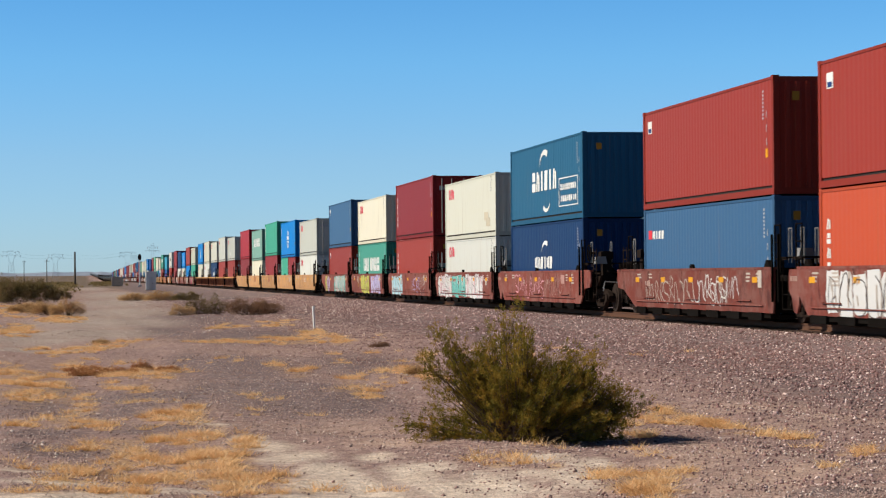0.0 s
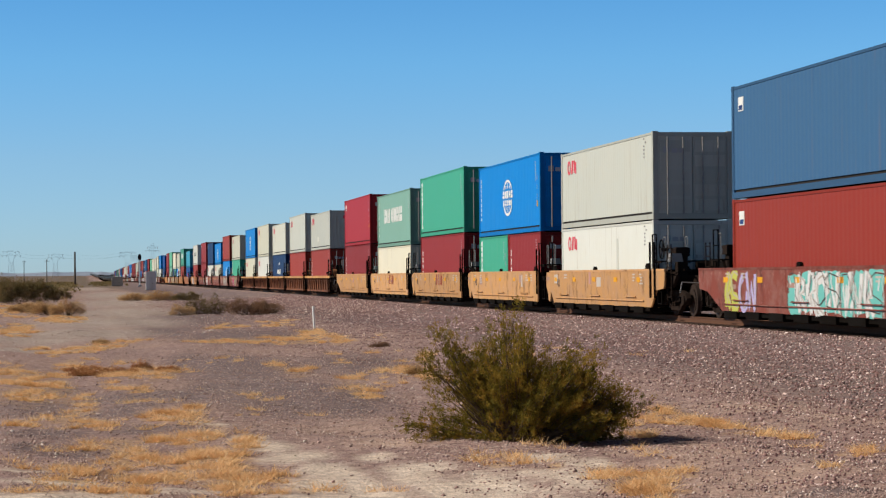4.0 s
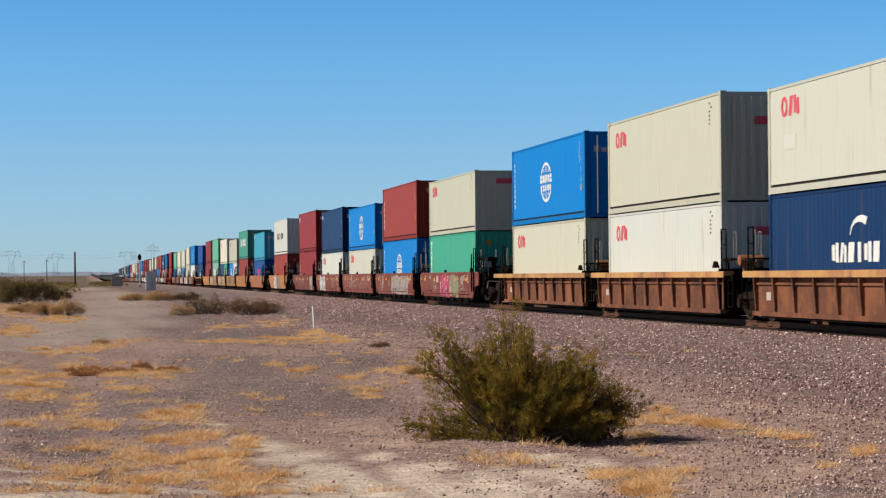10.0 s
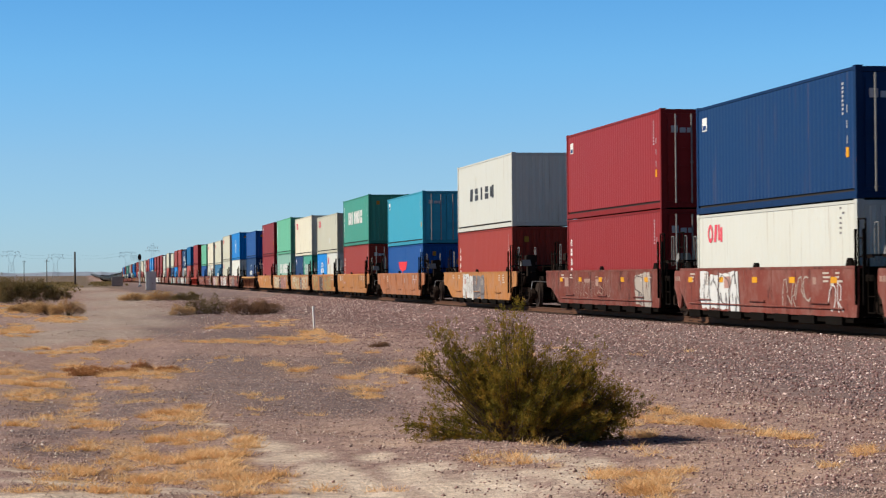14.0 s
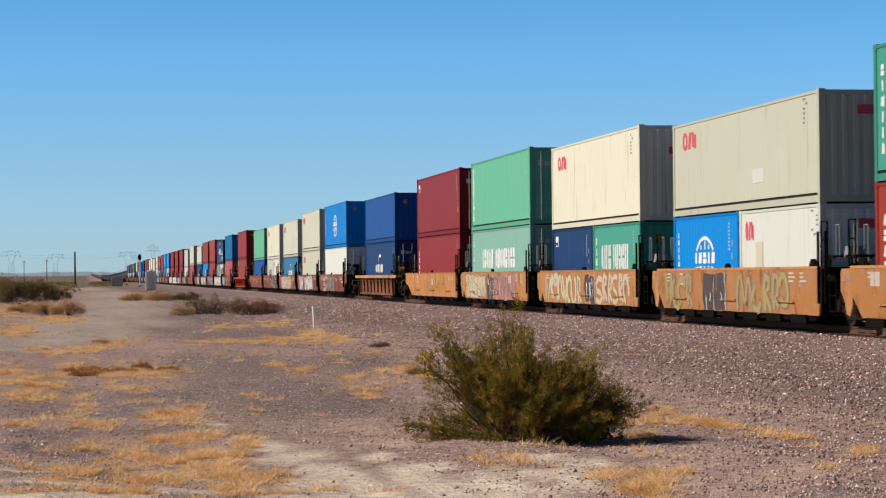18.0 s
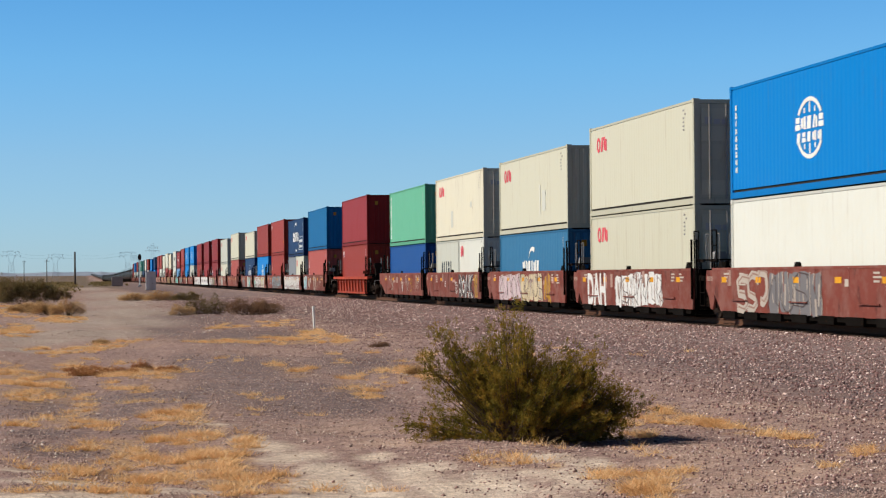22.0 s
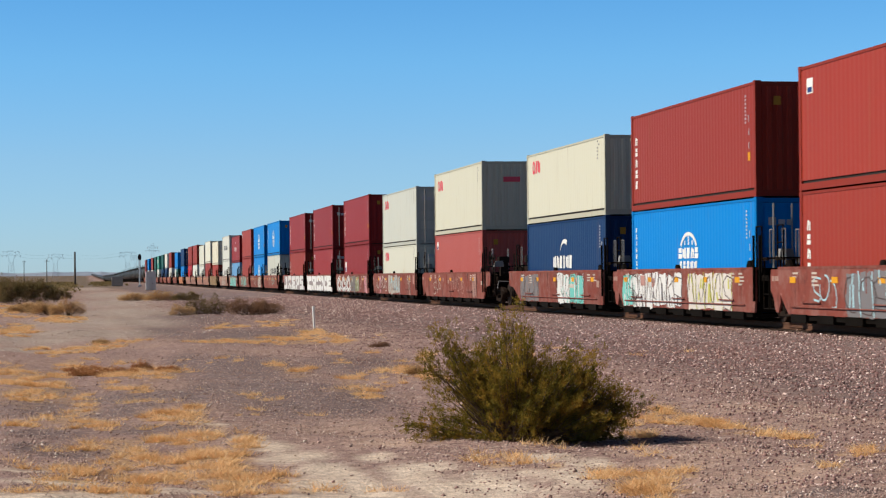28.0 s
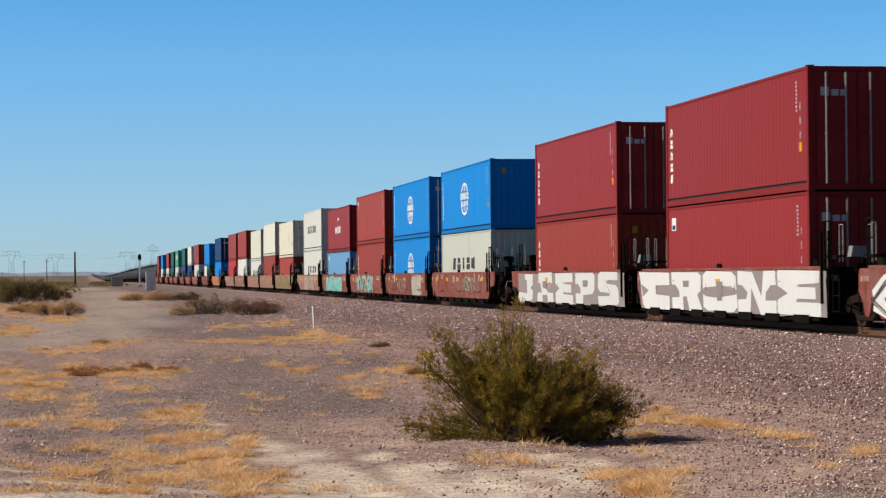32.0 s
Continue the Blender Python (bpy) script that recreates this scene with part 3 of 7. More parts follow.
# ---------------------------------------------------------------- the train
# A vehicle's own space: x = 0 on the track's centre, y = 0 at the leading face of its boxes, y grows to the rear, z = 0 on the rail head.
# The side that is seen is at -x; its left edge is the rear one.
HALF_W, HIGH, STANDARD = 1.219, 2.896, 2.591
BASE_Z = 0.222            # underside of the lower box
MOVERS = []               # (thing, place on the train, height on the rail)


def panel_mesh(length, height, mat, depth=0.004, pitch=0.278, slope=0.16):
    """A corrugated wall in the plane x = 0, outside towards -x, from y = 0 to length."""
    n = max(3, round(length / pitch))
    step = length / n
    pts = []
    for k in range(n):
        y = k * step
        pts += [(0.0, y), (0.0, y + step * (0.5 - slope)), (depth, y + step * 0.50), (depth, y + step * (1 - slope))]
    pts.append((0.0, length))
    g = Geo()
    for x, y in pts:
        g.v += [(x, y, 0), (x, y, height)]
    back = len(g.v)
    g.v += [(depth + 0.03, 0, 0), (depth + 0.03, 0, height), (depth + 0.03, length, 0), (depth + 0.03, length, height)]
    g.f += [(2 * k, 2 * k + 2, 2 * k + 3, 2 * k + 1) for k in range(len(pts) - 1)]
    g.f += [(back, back + 1, back + 3, back + 2)]
    return g.mesh("panel", mat)


def frame_mesh(length, height, mat):
    """Corner posts, rails and headers of a box."""
    g = Geo()
    w = HALF_W
    for sx in (-1, 1):
        for y0 in (0, length - 0.15):
            a, b = sorted((sx * w, sx * (w - 0.16)))
            g.box(a, b, y0, y0 + 0.15, 0.12, height - 0.12)
        a, b = sorted((sx * w, sx * (w - 0.08)))
        g.box(a, b, 0.15, length - 0.15, 0.01, 0.165)
        a, b = sorted((sx * (w - 0.004), sx * (w - 0.07)))
        g.box(a, b, 0.15, length - 0.15, height - 0.075, height - 0.008)
    for y0 in (0.002, length - 0.102):
        g.box(-w + 0.16, w - 0.16, y0, y0 + 0.10, 0.015, 0.17)
        g.box(-w + 0.16, w - 0.16, y0, y0 + 0.10, height - 0.13, height - 0.012)
    for sx in (-1, 1):
        for y0 in (-0.004, length - 0.174):
            for z0 in (0, height - 0.118):
                a, b = sorted((sx * (w + 0.004), sx * (w - 0.162)))
                g.box(a, b, y0, y0 + 0.178, z0, z0 + (0.118 if z0 == 0 else 0.134))
    return g.mesh("frame", mat)


def strip(g, u, v, du, dv, length, x):
    """A flat bar on the side wall: u from the rear edge, v from the underside."""
    g.box(x - 0.004, x + 0.004, length - u - du, length - u, v, v + dv)


def arc(g, cu, cv, rw, rh, a0, a1, t, length, x, t2=None):
    """A flat curved band about (cu, cv), from angle a0 to a1 in degrees; its width runs from t to t2."""
    n = max(2, math.ceil(abs(a1 - a0) / 24))
    t2 = t if t2 is None else t2
    i = len(g.v)
    for k in range(n + 1):
        a, w = radians(a0 + (a1 - a0) * k / n), t + (t2 - t) * k / n
        for d in (0, w):
            g.v.append((x - 0.004, length - cu - (rw - d) * math.cos(a), cv + (rh - d) * math.sin(a)))
    g.f += [(i + 2 * k, i + 2 * k + 1, i + 2 * k + 3, i + 2 * k + 2) for k in range(n)]


def slant(g, u0, v0, u1, v1, t, length, x):
    """A flat slanting bar of width t along u."""
    i = len(g.v)
    g.v += [(x - 0.004, length - u, v) for u, v in ((u0, v0), (u0 + t, v0), (u1 + t, v1), (u1, v1))]
    g.f.append((i, i + 1, i + 2, i + 3))


def glyph(g, kind, u, v, w, h, length, x):
    """A plain block the size of a letter, broken by a slit, a notch or a cut corner."""
    if kind == 0:
        strip(g, u, v + h * 0.10, w * 0.42, h * 0.80, length, x)
        strip(g, u + w * 0.52, v, w * 0.42, h, length, x)
    elif kind == 1:
        strip(g, u, v, w * 0.94, h * 0.44, length, x)
        strip(g, u + w * 0.08, v + h * 0.54, w * 0.78, h * 0.46, length, x)
    elif kind == 2:
        strip(g, u + w * 0.26, v, w * 0.42, h, length, x)
    elif kind == 3:
        slant(g, u, v, u + w * 0.24, v + h, w * 0.34, length, x)
        slant(g, u + w * 0.58, v, u + w * 0.58, v + h * 0.86, w * 0.34, length, x)
    else:
        slant(g, u, v, u + w * 0.14, v + h, w * 0.78, length, x)


def word(g, rng, n, u, v, w, h, length, x, gap=0.18):
    for k in range(n):
        glyph(g, rng.randrange(5), u + k * w, v, w * (1 - gap), h, length, x)


def column(g, rng, n, u, top, w, h, length, x):
    """Shapes one under another."""
    for k in range(n):
        glyph(g, rng.randrange(5), u, top - (k + 1) * h, w, h * 0.72, length, x)


def logo_parts(kind, length, height):
    """Meshes (name, ink, builder) for the emblem of a box's side."""
    x = -HALF_W + 0.012
    rng = random.Random(kind + str(length))
    mid = length / 2
    k = length / 12.192
    out = []

    def add(name, ink, fill):
        g = Geo()
        fill(g)
        out.append((name, g.mesh(name, INK[ink])))
    if kind in ("globe",):
        def rings(g):
            cy, cz, rx, rz = mid, height * 0.5, 0.95, 0.72
            for a0 in range(0, 360, 10):
                if 150 <= a0 < 205 or a0 < 25 or a0 >= 335:
                    continue
                for q0, q1 in ((0.86, 1.0),):
                    i = len(g.v)
                    for a in (a0, a0 + 10.5):
                        for q in (q0, q1):
                            g.v.append((x - 0.004, cy + rx * q * math.cos(radians(a)), cz + rz * q * math.sin(radians(a))))
                    g.f.append((i, i + 1, i + 3, i + 2))
            for sz in (-1, 1):
                for xx in (-0.36, 0, 0.36):
                    g.box(x - 0.004, x + 0.004, cy + xx - 0.045, cy + xx + 0.045, cz + sz * 0.36, cz + sz * (0.60 - 0.12 * abs(xx) / 0.36))
        add("emblem", "white", rings)
        add("lettering", "white", lambda g: (word(g, rng, 5, mid - 1.0, height * 0.5 - 0.02, 0.40, 0.30, length, x, 0.12), word(g, rng, 5, mid - 0.9, height * 0.5 - 0.32, 0.36, 0.23, length, x, 0.25)))
        add("side_lettering", "white", lambda g: column(g, rng, 9, 0.42, height * 0.85, 0.16, 0.20, length, x))
    elif kind in ("swoosh", "swoosh2"):
        big = kind == "swoosh2"

        def sweep(g):
            cu, cv = 6.25 * k, height * (0.70 if big else 0.62)
            arc(g, cu, cv, 0.95 if big else 0.72, 0.62 if big else 0.46, 175, 62, 0.03, length, x, 0.26 if big else 0.20)
            if big:
                arc(g, 6.35 * k, height * 0.30, 0.75, 0.52, -15, -130, 0.03, length, x, 0.20)
        add("emblem", "white", sweep)
        add("lettering", "white", lambda g: word(g, rng, 6, (4.4 if not big else 4.0) * k, height * (0.425 if not big else 0.40), (0.50 if not big else 0.70) * k, 0.44 if not big else 0.72, length, x, 0.10))
        if big:
            def frame_lines(g):
                for c in (0.48, 1.45):
                    strip(g, 8.5, c, 2.9, 0.035, length, x)
                for c in (8.5, 11.36):
                    strip(g, c, 0.48, 0.05, 1.0, length, x)
                word(g, rng, 8, 8.75, 1.05, 0.31, 0.22, length, x)
                word(g, rng, 8, 8.75, 0.64, 0.31, 0.22, length, x)
            add("small_lettering", "white", frame_lines)
    elif kind == "china":
        add("lettering", "white", lambda g: (word(g, rng, 5, 2.35 * k, height * 0.45, 0.50 * k, 0.78, length, x, 0.14), word(g, rng, 8, 5.3 * k, height * 0.45, 0.50 * k, 0.78, length, x, 0.14)))
        add("side_lettering", "white", lambda g: column(g, rng, 6, 0.40, height * 0.88, 0.18, 0.33, length, x))
    elif kind == "oocl":
        def mark(g):
            arc(g, 1.20 * k, height * 0.71 + 0.23, 0.23 * k, 0.25, 0, 360, 0.11, length, x)
            slant(g, 1.50 * k, height * 0.71, 1.62 * k, height * 0.71 + 0.46, 0.22 * k, length, x)
            strip(g, 1.90 * k, height * 0.71 + 0.04, 0.15 * k, 0.42, length, x)
            strip(g, 2.10 * k, height * 0.71, 0.17 * k, 0.38, length, x)
        add("emblem", "coral", mark)
        add("id_marking", "gray", lambda g: [strip(g, 10.9 * k + 0.17 * rng.randrange(5), height * 0.72 + 0.11 * i, 0.12, 0.045, length, x) for i in range(6)])
    elif kind == "evg":
        add("side_lettering", "white", lambda g: [glyph(g, rng.randrange(4), 0.34, 0.40 + 0.228 * i, 0.36, 0.205, length, x) for i in range(int(height / 0.28))])
    elif kind == "vert":
        add("side_lettering", "white", lambda g: column(g, rng, 5, 0.46, height * 0.80, 0.26, 0.33, length, x))
    elif kind == "small":
        add("emblem", "white", lambda g: strip(g, 0.55, height * 0.77, 0.42, 0.36, length, x))
        add("emblem_detail", "navy", lambda g: strip(g, 0.62, height * 0.77 + 0.03, 0.28, 0.12, length, x - 0.006))
    elif kind == "tag":
        add("emblem", "red", lambda g: strip(g, 0.5, height * 0.70, 0.38, 0.26, length, x))
        add("lettering", "white", lambda g: word(g, rng, 4, 0.95, height * 0.70, 0.32, 0.24, length, x))
    elif kind == "text":
        add("lettering", "dark", lambda g: word(g, rng, 5, 3.0 * k, height * 0.44, 1.15 * k, 0.52, length, x, 0.30))
    elif kind == "square":
        add("emblem", "white", lambda g: strip(g, 0.55, height * 0.45, 0.75, 0.62, length, x))
        add("emblem_detail", "navy", lambda g: strip(g, 0.65, height * 0.45 + 0.06, 0.5, 0.2, length, x - 0.006))
    elif kind == "anchor":
        def hull(g):
            xs = [(length - 3.9, 1.75), (length - 6.9, 1.75), (length - 6.5, 1.35), (length - 5.5, 1.25), (length - 5.4, 1.05), (length - 5.2, 1.25), (length - 4.3, 1.35)]
            g.prism(xs, "x", x - 0.004, x + 0.004)
        add("emblem", "red", hull)
        add("lettering", "white", lambda g: word(g, rng, 3, 4.1, 0.45, 0.85, 0.62, length, x, 0.08))
    if kind not in ("oocl", "text"):
        def ids(g):
            for i in range(8):
                strip(g, length - 0.88, height * 0.88 - 0.095 * i, 0.09, 0.05, length, x)
            for i in range(3):
                strip(g, length - 0.60, height * 0.66 - 0.34 * i, 0.04, 0.17, length, x)
        add("id_marking", "tex", ids)
        if kind in ("vert", "globe", "tag", "small"):
            add("warning_label", "yellow", lambda g: strip(g, length - 0.66, height * 0.32, 0.18, 0.22, length, x))
    return out


def door_mesh(height, mat, side):
    """One leaf of the end doors, at y = 0 facing -y."""
    g = Geo()
    a, b = (-1.055, -0.012) if side < 0 else (0.012, 1.055)
    z0, z1 = 0.175, height - 0.135
    g.box(a, b, 0.045, 0.075, z0, z1)
    return g.mesh("door", mat)


def door_field_mesh(height, mat):
    """One raised field of a door leaf, its lower edge at z = 0."""
    return Geo().box(-0.46, 0.46, 0.028, 0.046, 0, (height - 0.31) / 5 - 0.12).mesh("door_panel", mat)


def rod_mesh(height):
    g = Geo()
    g.cyl((0, 0, height / 2), "z", 0.024, height - 0.3, 8)
    for q in (0.22, height * 0.45, height - 0.25):
        g.box(-0.03, 0.03, -0.010, 0.03, q, q + 0.05)
    return g.mesh("locking_bar", GALV)


def container(place, level, spec, offset=0.0, length=12.192):
    """A steel shipping box: spec is its colour, its leading end (d doors, c corrugated), its emblem and s if it is the lower kind."""
    words = spec.split()
    colour, end, logo = words[0], words[1], words[2]
    height = STANDARD if "s" in words[3:] else HIGH
    mat = BOX_MAT[colour]
    root = new("shipping_container")
    key = (round(length), height, colour)
    part("frame", shared(("frame", *key), lambda: frame_mesh(length, height, FRAME_MAT[colour])), root)
    wall = shared(("wall", *key), lambda: panel_mesh(length - 0.30, height - 0.31, mat))
    near = part("side_panel", wall, root, at=(-HALF_W + 0.018, 0.15, 0.232))
    far = part("side_panel", wall, root, at=(HALF_W - 0.018, length - 0.15, 0.232))
    far.rotation_euler = (0, 0, math.pi)
    # dark strip set back between the bottom rail and the side panels
    part("bottom_gap", shared(("gap", *key[:2]), lambda: Geo().box(-HALF_W + 0.055, HALF_W - 0.055, 0.15, length - 0.15, 0.155, 0.240).mesh("bottom_gap", DARK_GAP)), root)
    part("roof_panel", shared(("roof", *key), lambda: Geo().box(-HALF_W + 0.065, HALF_W - 0.065, 0.105, length - 0.105, height - 0.045, height - 0.02).mesh("roof_panel", mat)), root)
    endw = shared(("end", *key), lambda: panel_mesh(2.438 - 0.32, height - 0.30, mat, 0.036, 0.27, 0.09))
    if end == "c":
        e = part("end_panel", endw, root, at=(HALF_W - 0.16, -0.010, 0.17))
        e.rotation_euler = (0, 0, math.pi / 2)
    else:
        for side in (-1, 1):
            d = part("door", shared(("door", side, *key), lambda: door_mesh(height, mat, side)), root)
            for q in range(5):
                part("door_panel", shared(("doorfield", *key), lambda: door_field_mesh(height, mat)), d, at=(side * 0.5335, 0, 0.255 + q * (height - 0.41) / 5))
            for q in (0.30, 0.78):
                part("locking_bar", shared(("rod", height), lambda: rod_mesh(height)), d, "galvanised locking bar", (side * q, -0.022, 0))
    b = part("end_panel", endw, root, at=(-HALF_W + 0.16, length - 0.02, 0.17))
    b.rotation_euler = (0, 0, -math.pi / 2)
    if logo != "none":
        for name, me in shared(("logo", logo, *key[:2]), lambda: logo_parts(logo, length, height)):
            ob = part(name, me, root)
            if name in ("id_marking", "side_lettering", "small_lettering", "lettering") or name == "emblem" and logo in ("globe", "swoosh", "swoosh2", "oocl"):
                tagged(ob, kind="stuff")
    rng = random.Random(round(place * 100) + round(level * 10))
    if colour in PALE:
        for _ in range(rng.randrange(0, 3)):
            w, h, tone = rng.choice(((0.55, 0.75), (0.30, 0.40), (0.9, 0.35), (0.22, 1.1), (0.4, 0.25))) + (rng.choice(("pale", "stain", "stain", "grey")),)
            part("repair_patch", shared(("repair", w, tone), lambda: Geo().box(-0.003, 0.003, 0, w, 0, h).mesh("repair_patch", PATCH[tone])), root, at=(-HALF_W + 0.014, rng.uniform(0.4, length - 1.6), rng.uniform(0.35, height - 1.5)))
    if logo == "oocl" and end == "c":
        part("end_lettering", shared(("endlogo",), lambda: Geo().box(-0.30, 0.42, -0.016, -0.008, 2.02, 2.24).mesh("end_lettering", INK["coral"])), root, "dark red painted end mark")
    elif end == "c" and colour not in PALE:
        part("end_label", shared(("endlabel", height), lambda: Geo().box(-0.74, -0.56, -0.016, -0.010, height - 0.60, height - 0.38).mesh("end_label", INK["gold"])), root, "small yellow end label")
    elif end == "d":
        part("end_lettering", shared(("endmark", height), lambda: Geo().box(-0.9, -0.7, 0.02, 0.03, height * 0.76, height * 0.83).box(-0.64, -0.46, 0.02, 0.03, height * 0.76, height * 0.81).box(-0.42, -0.28, 0.02, 0.03, height * 0.76, height * 0.81).mesh("end_lettering", INK["tex"])), root)
    names = dict(red="red", salmon="faded red", darkred="dark red", orangered="orange-red", crimson="crimson", cream="cream", warm="yellowed cream", greywhite="greyish white", ivory="dull ivory", white="white",
                 blue="bright blue", midblue="mid blue", slate="slate blue", navy="navy blue", royal="royal blue", cyan="faded cyan", green="green", sage="pale sage green",
                 teal="sea green", grey="grey", darkgreen="dark green", petrol="petrol blue", steel="steel blue", mint="faded mint green", skyblue="light blue")
    size = "twenty-foot" if length < 8 else ("standard" if height < HIGH else "high-cube")
    marks = dict(globe="white globe emblem", swoosh="white swoosh lettering", swoosh2="white swoosh, boxed lettering", china="large white lettering", oocl="small red emblem",
                 evg="white vertical lettering", vert="white vertical lettering", small="small corner emblem", tag="small red-white mark", text="dark grey lettering",
                 square="white square label", anchor="red emblem, white lettering", none="bare sides")[logo]
    where = "below another" if level < 1 else "stacked on top"
    tagged(root, f"{names[colour]} {size} container with {marks}, {where}", "shipping container", "containers on the train")
    MOVERS.append((root, place + offset, level))
    return height


def side_x(z):
    """Half width of a well car's side at height z: all but upright."""
    return 1.505 if z > 0.74 else 1.505 - (0.74 - z) * 0.04


def smooth_side(y0, y1, mat, sx, eb, ea):
    """Folded side sheet of a well car with slanting ends; eb and ea: how far it reaches past the well at its leading and trailing end."""
    g = Geo()
    t = 0.05
    lb, la = (0.85, 0.85) if eb > 1 else (eb, 0.22), (0.95, 0.85) if ea > 1 else (0.28, 0.22)
    rows = ((1.33, y0 - eb, y1 + ea), (1.02, y0 - eb, y1 + ea), (0.80, y0 - eb + 0.10 * (eb > 1), y1 + ea - 0.10 * (ea > 1)), (0.74, y0 - lb[0], y1 + la[0]), (0.24, y0 - 0.20, y1 - 0.30))
    for z, a, b in rows:
        x = side_x(z)
        for xx in (x, x - t):
            for k in range(9):
                g.v.append((sx * xx, a + (b - a) * k / 8, z))
    last = len(rows) - 1
    for r in range(last):
        for k in range(8):
            for s in (0, 9):
                i = r * 18 + s + k
                g.f.append((i, i + 1, i + 19, i + 18))
        for k in (0, 8):
            g.f.append((r * 18 + k, r * 18 + 9 + k, r * 18 + 27 + k, r * 18 + 18 + k))
    for k in range(8):
        g.f += [(k, k + 1, k + 10, k + 9), (last * 18 + k, last * 18 + 1 + k, last * 18 + 10 + k, last * 18 + 9 + k)]
    return g.mesh("side_wall", mat)


def ribbed_side(y0, y1, mat, sx, top):
    g = Geo()
    g.box(*sorted((sx * 1.38, sx * 1.35)), y0 - 0.2, y1 + 0.2, 0.28, top - 0.12)
    g.box(*sorted((sx * 1.47, sx * 1.30)), y0 - 0.2, y1 + 0.2, 0.17, 0.28)
    g.box(*sorted((sx * 1.43, sx * 1.38)), y0 - 0.1, y1 + 0.1, top - 0.34, top - 0.29)
    return g.mesh("side_wall", mat)


def rib_mesh(mat, sx, top):
    """A stiffener that stands out at its head and tapers to its foot."""
    g = Geo()
    g.prism([(sx * 1.38, 0.28), (sx * 1.45, 0.28), (sx * 1.51, top - 0.18), (sx * 1.51, top - 0.12), (sx * 1.38, top - 0.12)], "y", -0.035, 0.035)
    return g.mesh("rib", mat)


def chord_mesh(y0, y1, mat, sx, wide, top=1.36, eb=0.32, ea=0.32):
    g = Geo()
    g.box(*sorted((sx * (1.53 if wide else 1.515), sx * (1.26 if wide else 1.40))), y0 - eb, y1 + ea, top - 0.12 if wide else 1.30, top)
    if wide:
        g.box(*sorted((sx * 1.545, sx * 1.53)), y0 - eb, y1 + ea, top - 0.16, top - 0.02)
    return g.mesh("top_chord", mat)


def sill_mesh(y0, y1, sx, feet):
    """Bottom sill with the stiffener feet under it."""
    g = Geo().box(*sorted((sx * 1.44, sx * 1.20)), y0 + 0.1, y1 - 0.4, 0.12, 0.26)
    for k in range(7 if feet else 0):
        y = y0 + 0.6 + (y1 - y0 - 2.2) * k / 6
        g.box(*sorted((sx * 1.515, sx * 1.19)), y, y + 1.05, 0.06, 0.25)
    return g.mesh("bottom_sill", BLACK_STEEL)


def wheel_mesh():
    g = Geo()
    g.cyl((0, 0, 0), "x", 0.457, 0.10, 24)
    g.cyl((0.065, 0, 0), "x", 0.49, 0.03, 24)
    g.cyl((-0.06, 0, 0), "x", 0.34, 0.03, 20, 0.30)
    g.cyl((-0.09, 0, 0), "x", 0.13, 0.08, 12)
    return g.mesh("wheel", WHEEL_STEEL)


def frame_side_mesh():
    """Cast side frame of a truck, centred, in the y-z plane."""
    g = Geo()
    top = [(-1.15, 0.52), (-1.0, 0.66), (-0.45, 0.74), (0.45, 0.74), (1.0, 0.66), (1.15, 0.52), (1.08, 0.40), (0.92, 0.50), (0.5, 0.56), (-0.5, 0.56), (-0.92, 0.50), (-1.08, 0.40)]
    low = [(-0.92, 0.50), (-0.45, 0.17), (0.45, 0.17), (0.92, 0.50), (0.80, 0.52), (0.40, 0.28), (-0.40, 0.28), (-0.80, 0.52)]
    g.prism(top, "x", -0.07, 0.07).prism(low, "x", -0.07, 0.07)
    for y in (-0.38, 0.30):
        g.box(-0.06, 0.06, y, y + 0.08, 0.25, 0.60)
    for y in (-0.14, 0.0, 0.14):
        g.cyl((0, y, 0.40), "z", 0.06, 0.28, 8)
    for y in (-0.89, 0.89):
        g.cyl((0, y, 0.457), "x", 0.14, 0.24, 12)
    return g.mesh("side_frame", TRUCK_STEEL)


def truck(y, parent):
    """A four-wheel truck; its wheels and side frames lie under it."""
    bolster = part("truck", shared("bolster", lambda: Geo().box(-1.0, 1.0, -0.2, 0.2, 0.42, 0.70).cyl((0, 0, 0.8), "z", 0.35, 0.25, 14)
                                   .cyl((0, -0.89, 0.457), "x", 0.085, 2.0, 10).cyl((0, 0.89, 0.457), "x", 0.085, 2.0, 10).mesh("truck", BLACK_STEEL)), parent, at=(0, y, 0))
    for sx in (-1, 1):
        part("side_frame", shared("sideframe", frame_side_mesh), bolster, at=(sx * 1.0, 0, 0))
        for dy in (-0.89, 0.89):
            w = part("wheel", shared("wheel", wheel_mesh), bolster, at=(sx * 0.757, dy, 0.457))
            if sx > 0:
                w.rotation_euler = (0, 0, math.pi)


def handrail_mesh():
    g = Geo()
    for y in (0, 0.42):
        g.cyl((0, y, 1.80), "z", 0.022, 1.15, 6)
    for z in (1.55, 1.95, 2.36):
        g.cyl((0, 0.21, z), "y", 0.018, 0.44, 6)
    return g.mesh("handrail", BLACK_STEEL)


def brake_wheel_mesh():
    g = Geo()
    n = 16
    for k in range(n):
        a, b = 2 * math.pi * k / n, 2 * math.pi * (k + 1) / n
        g.rod((0, 0.27 * math.cos(a), 0.27 * math.sin(a)), (0, 0.27 * math.cos(b), 0.27 * math.sin(b)), 0.022, 5)
    for k in range(4):
        a = math.pi * k / 2 + 0.4
        g.rod((0.03, 0, 0), (0, 0.27 * math.cos(a), 0.27 * math.sin(a)), 0.014, 4)
    return g.cyl((0.1, 0, 0), "x", 0.05, 0.22, 8).mesh("brake_wheel", BLACK_STEEL)


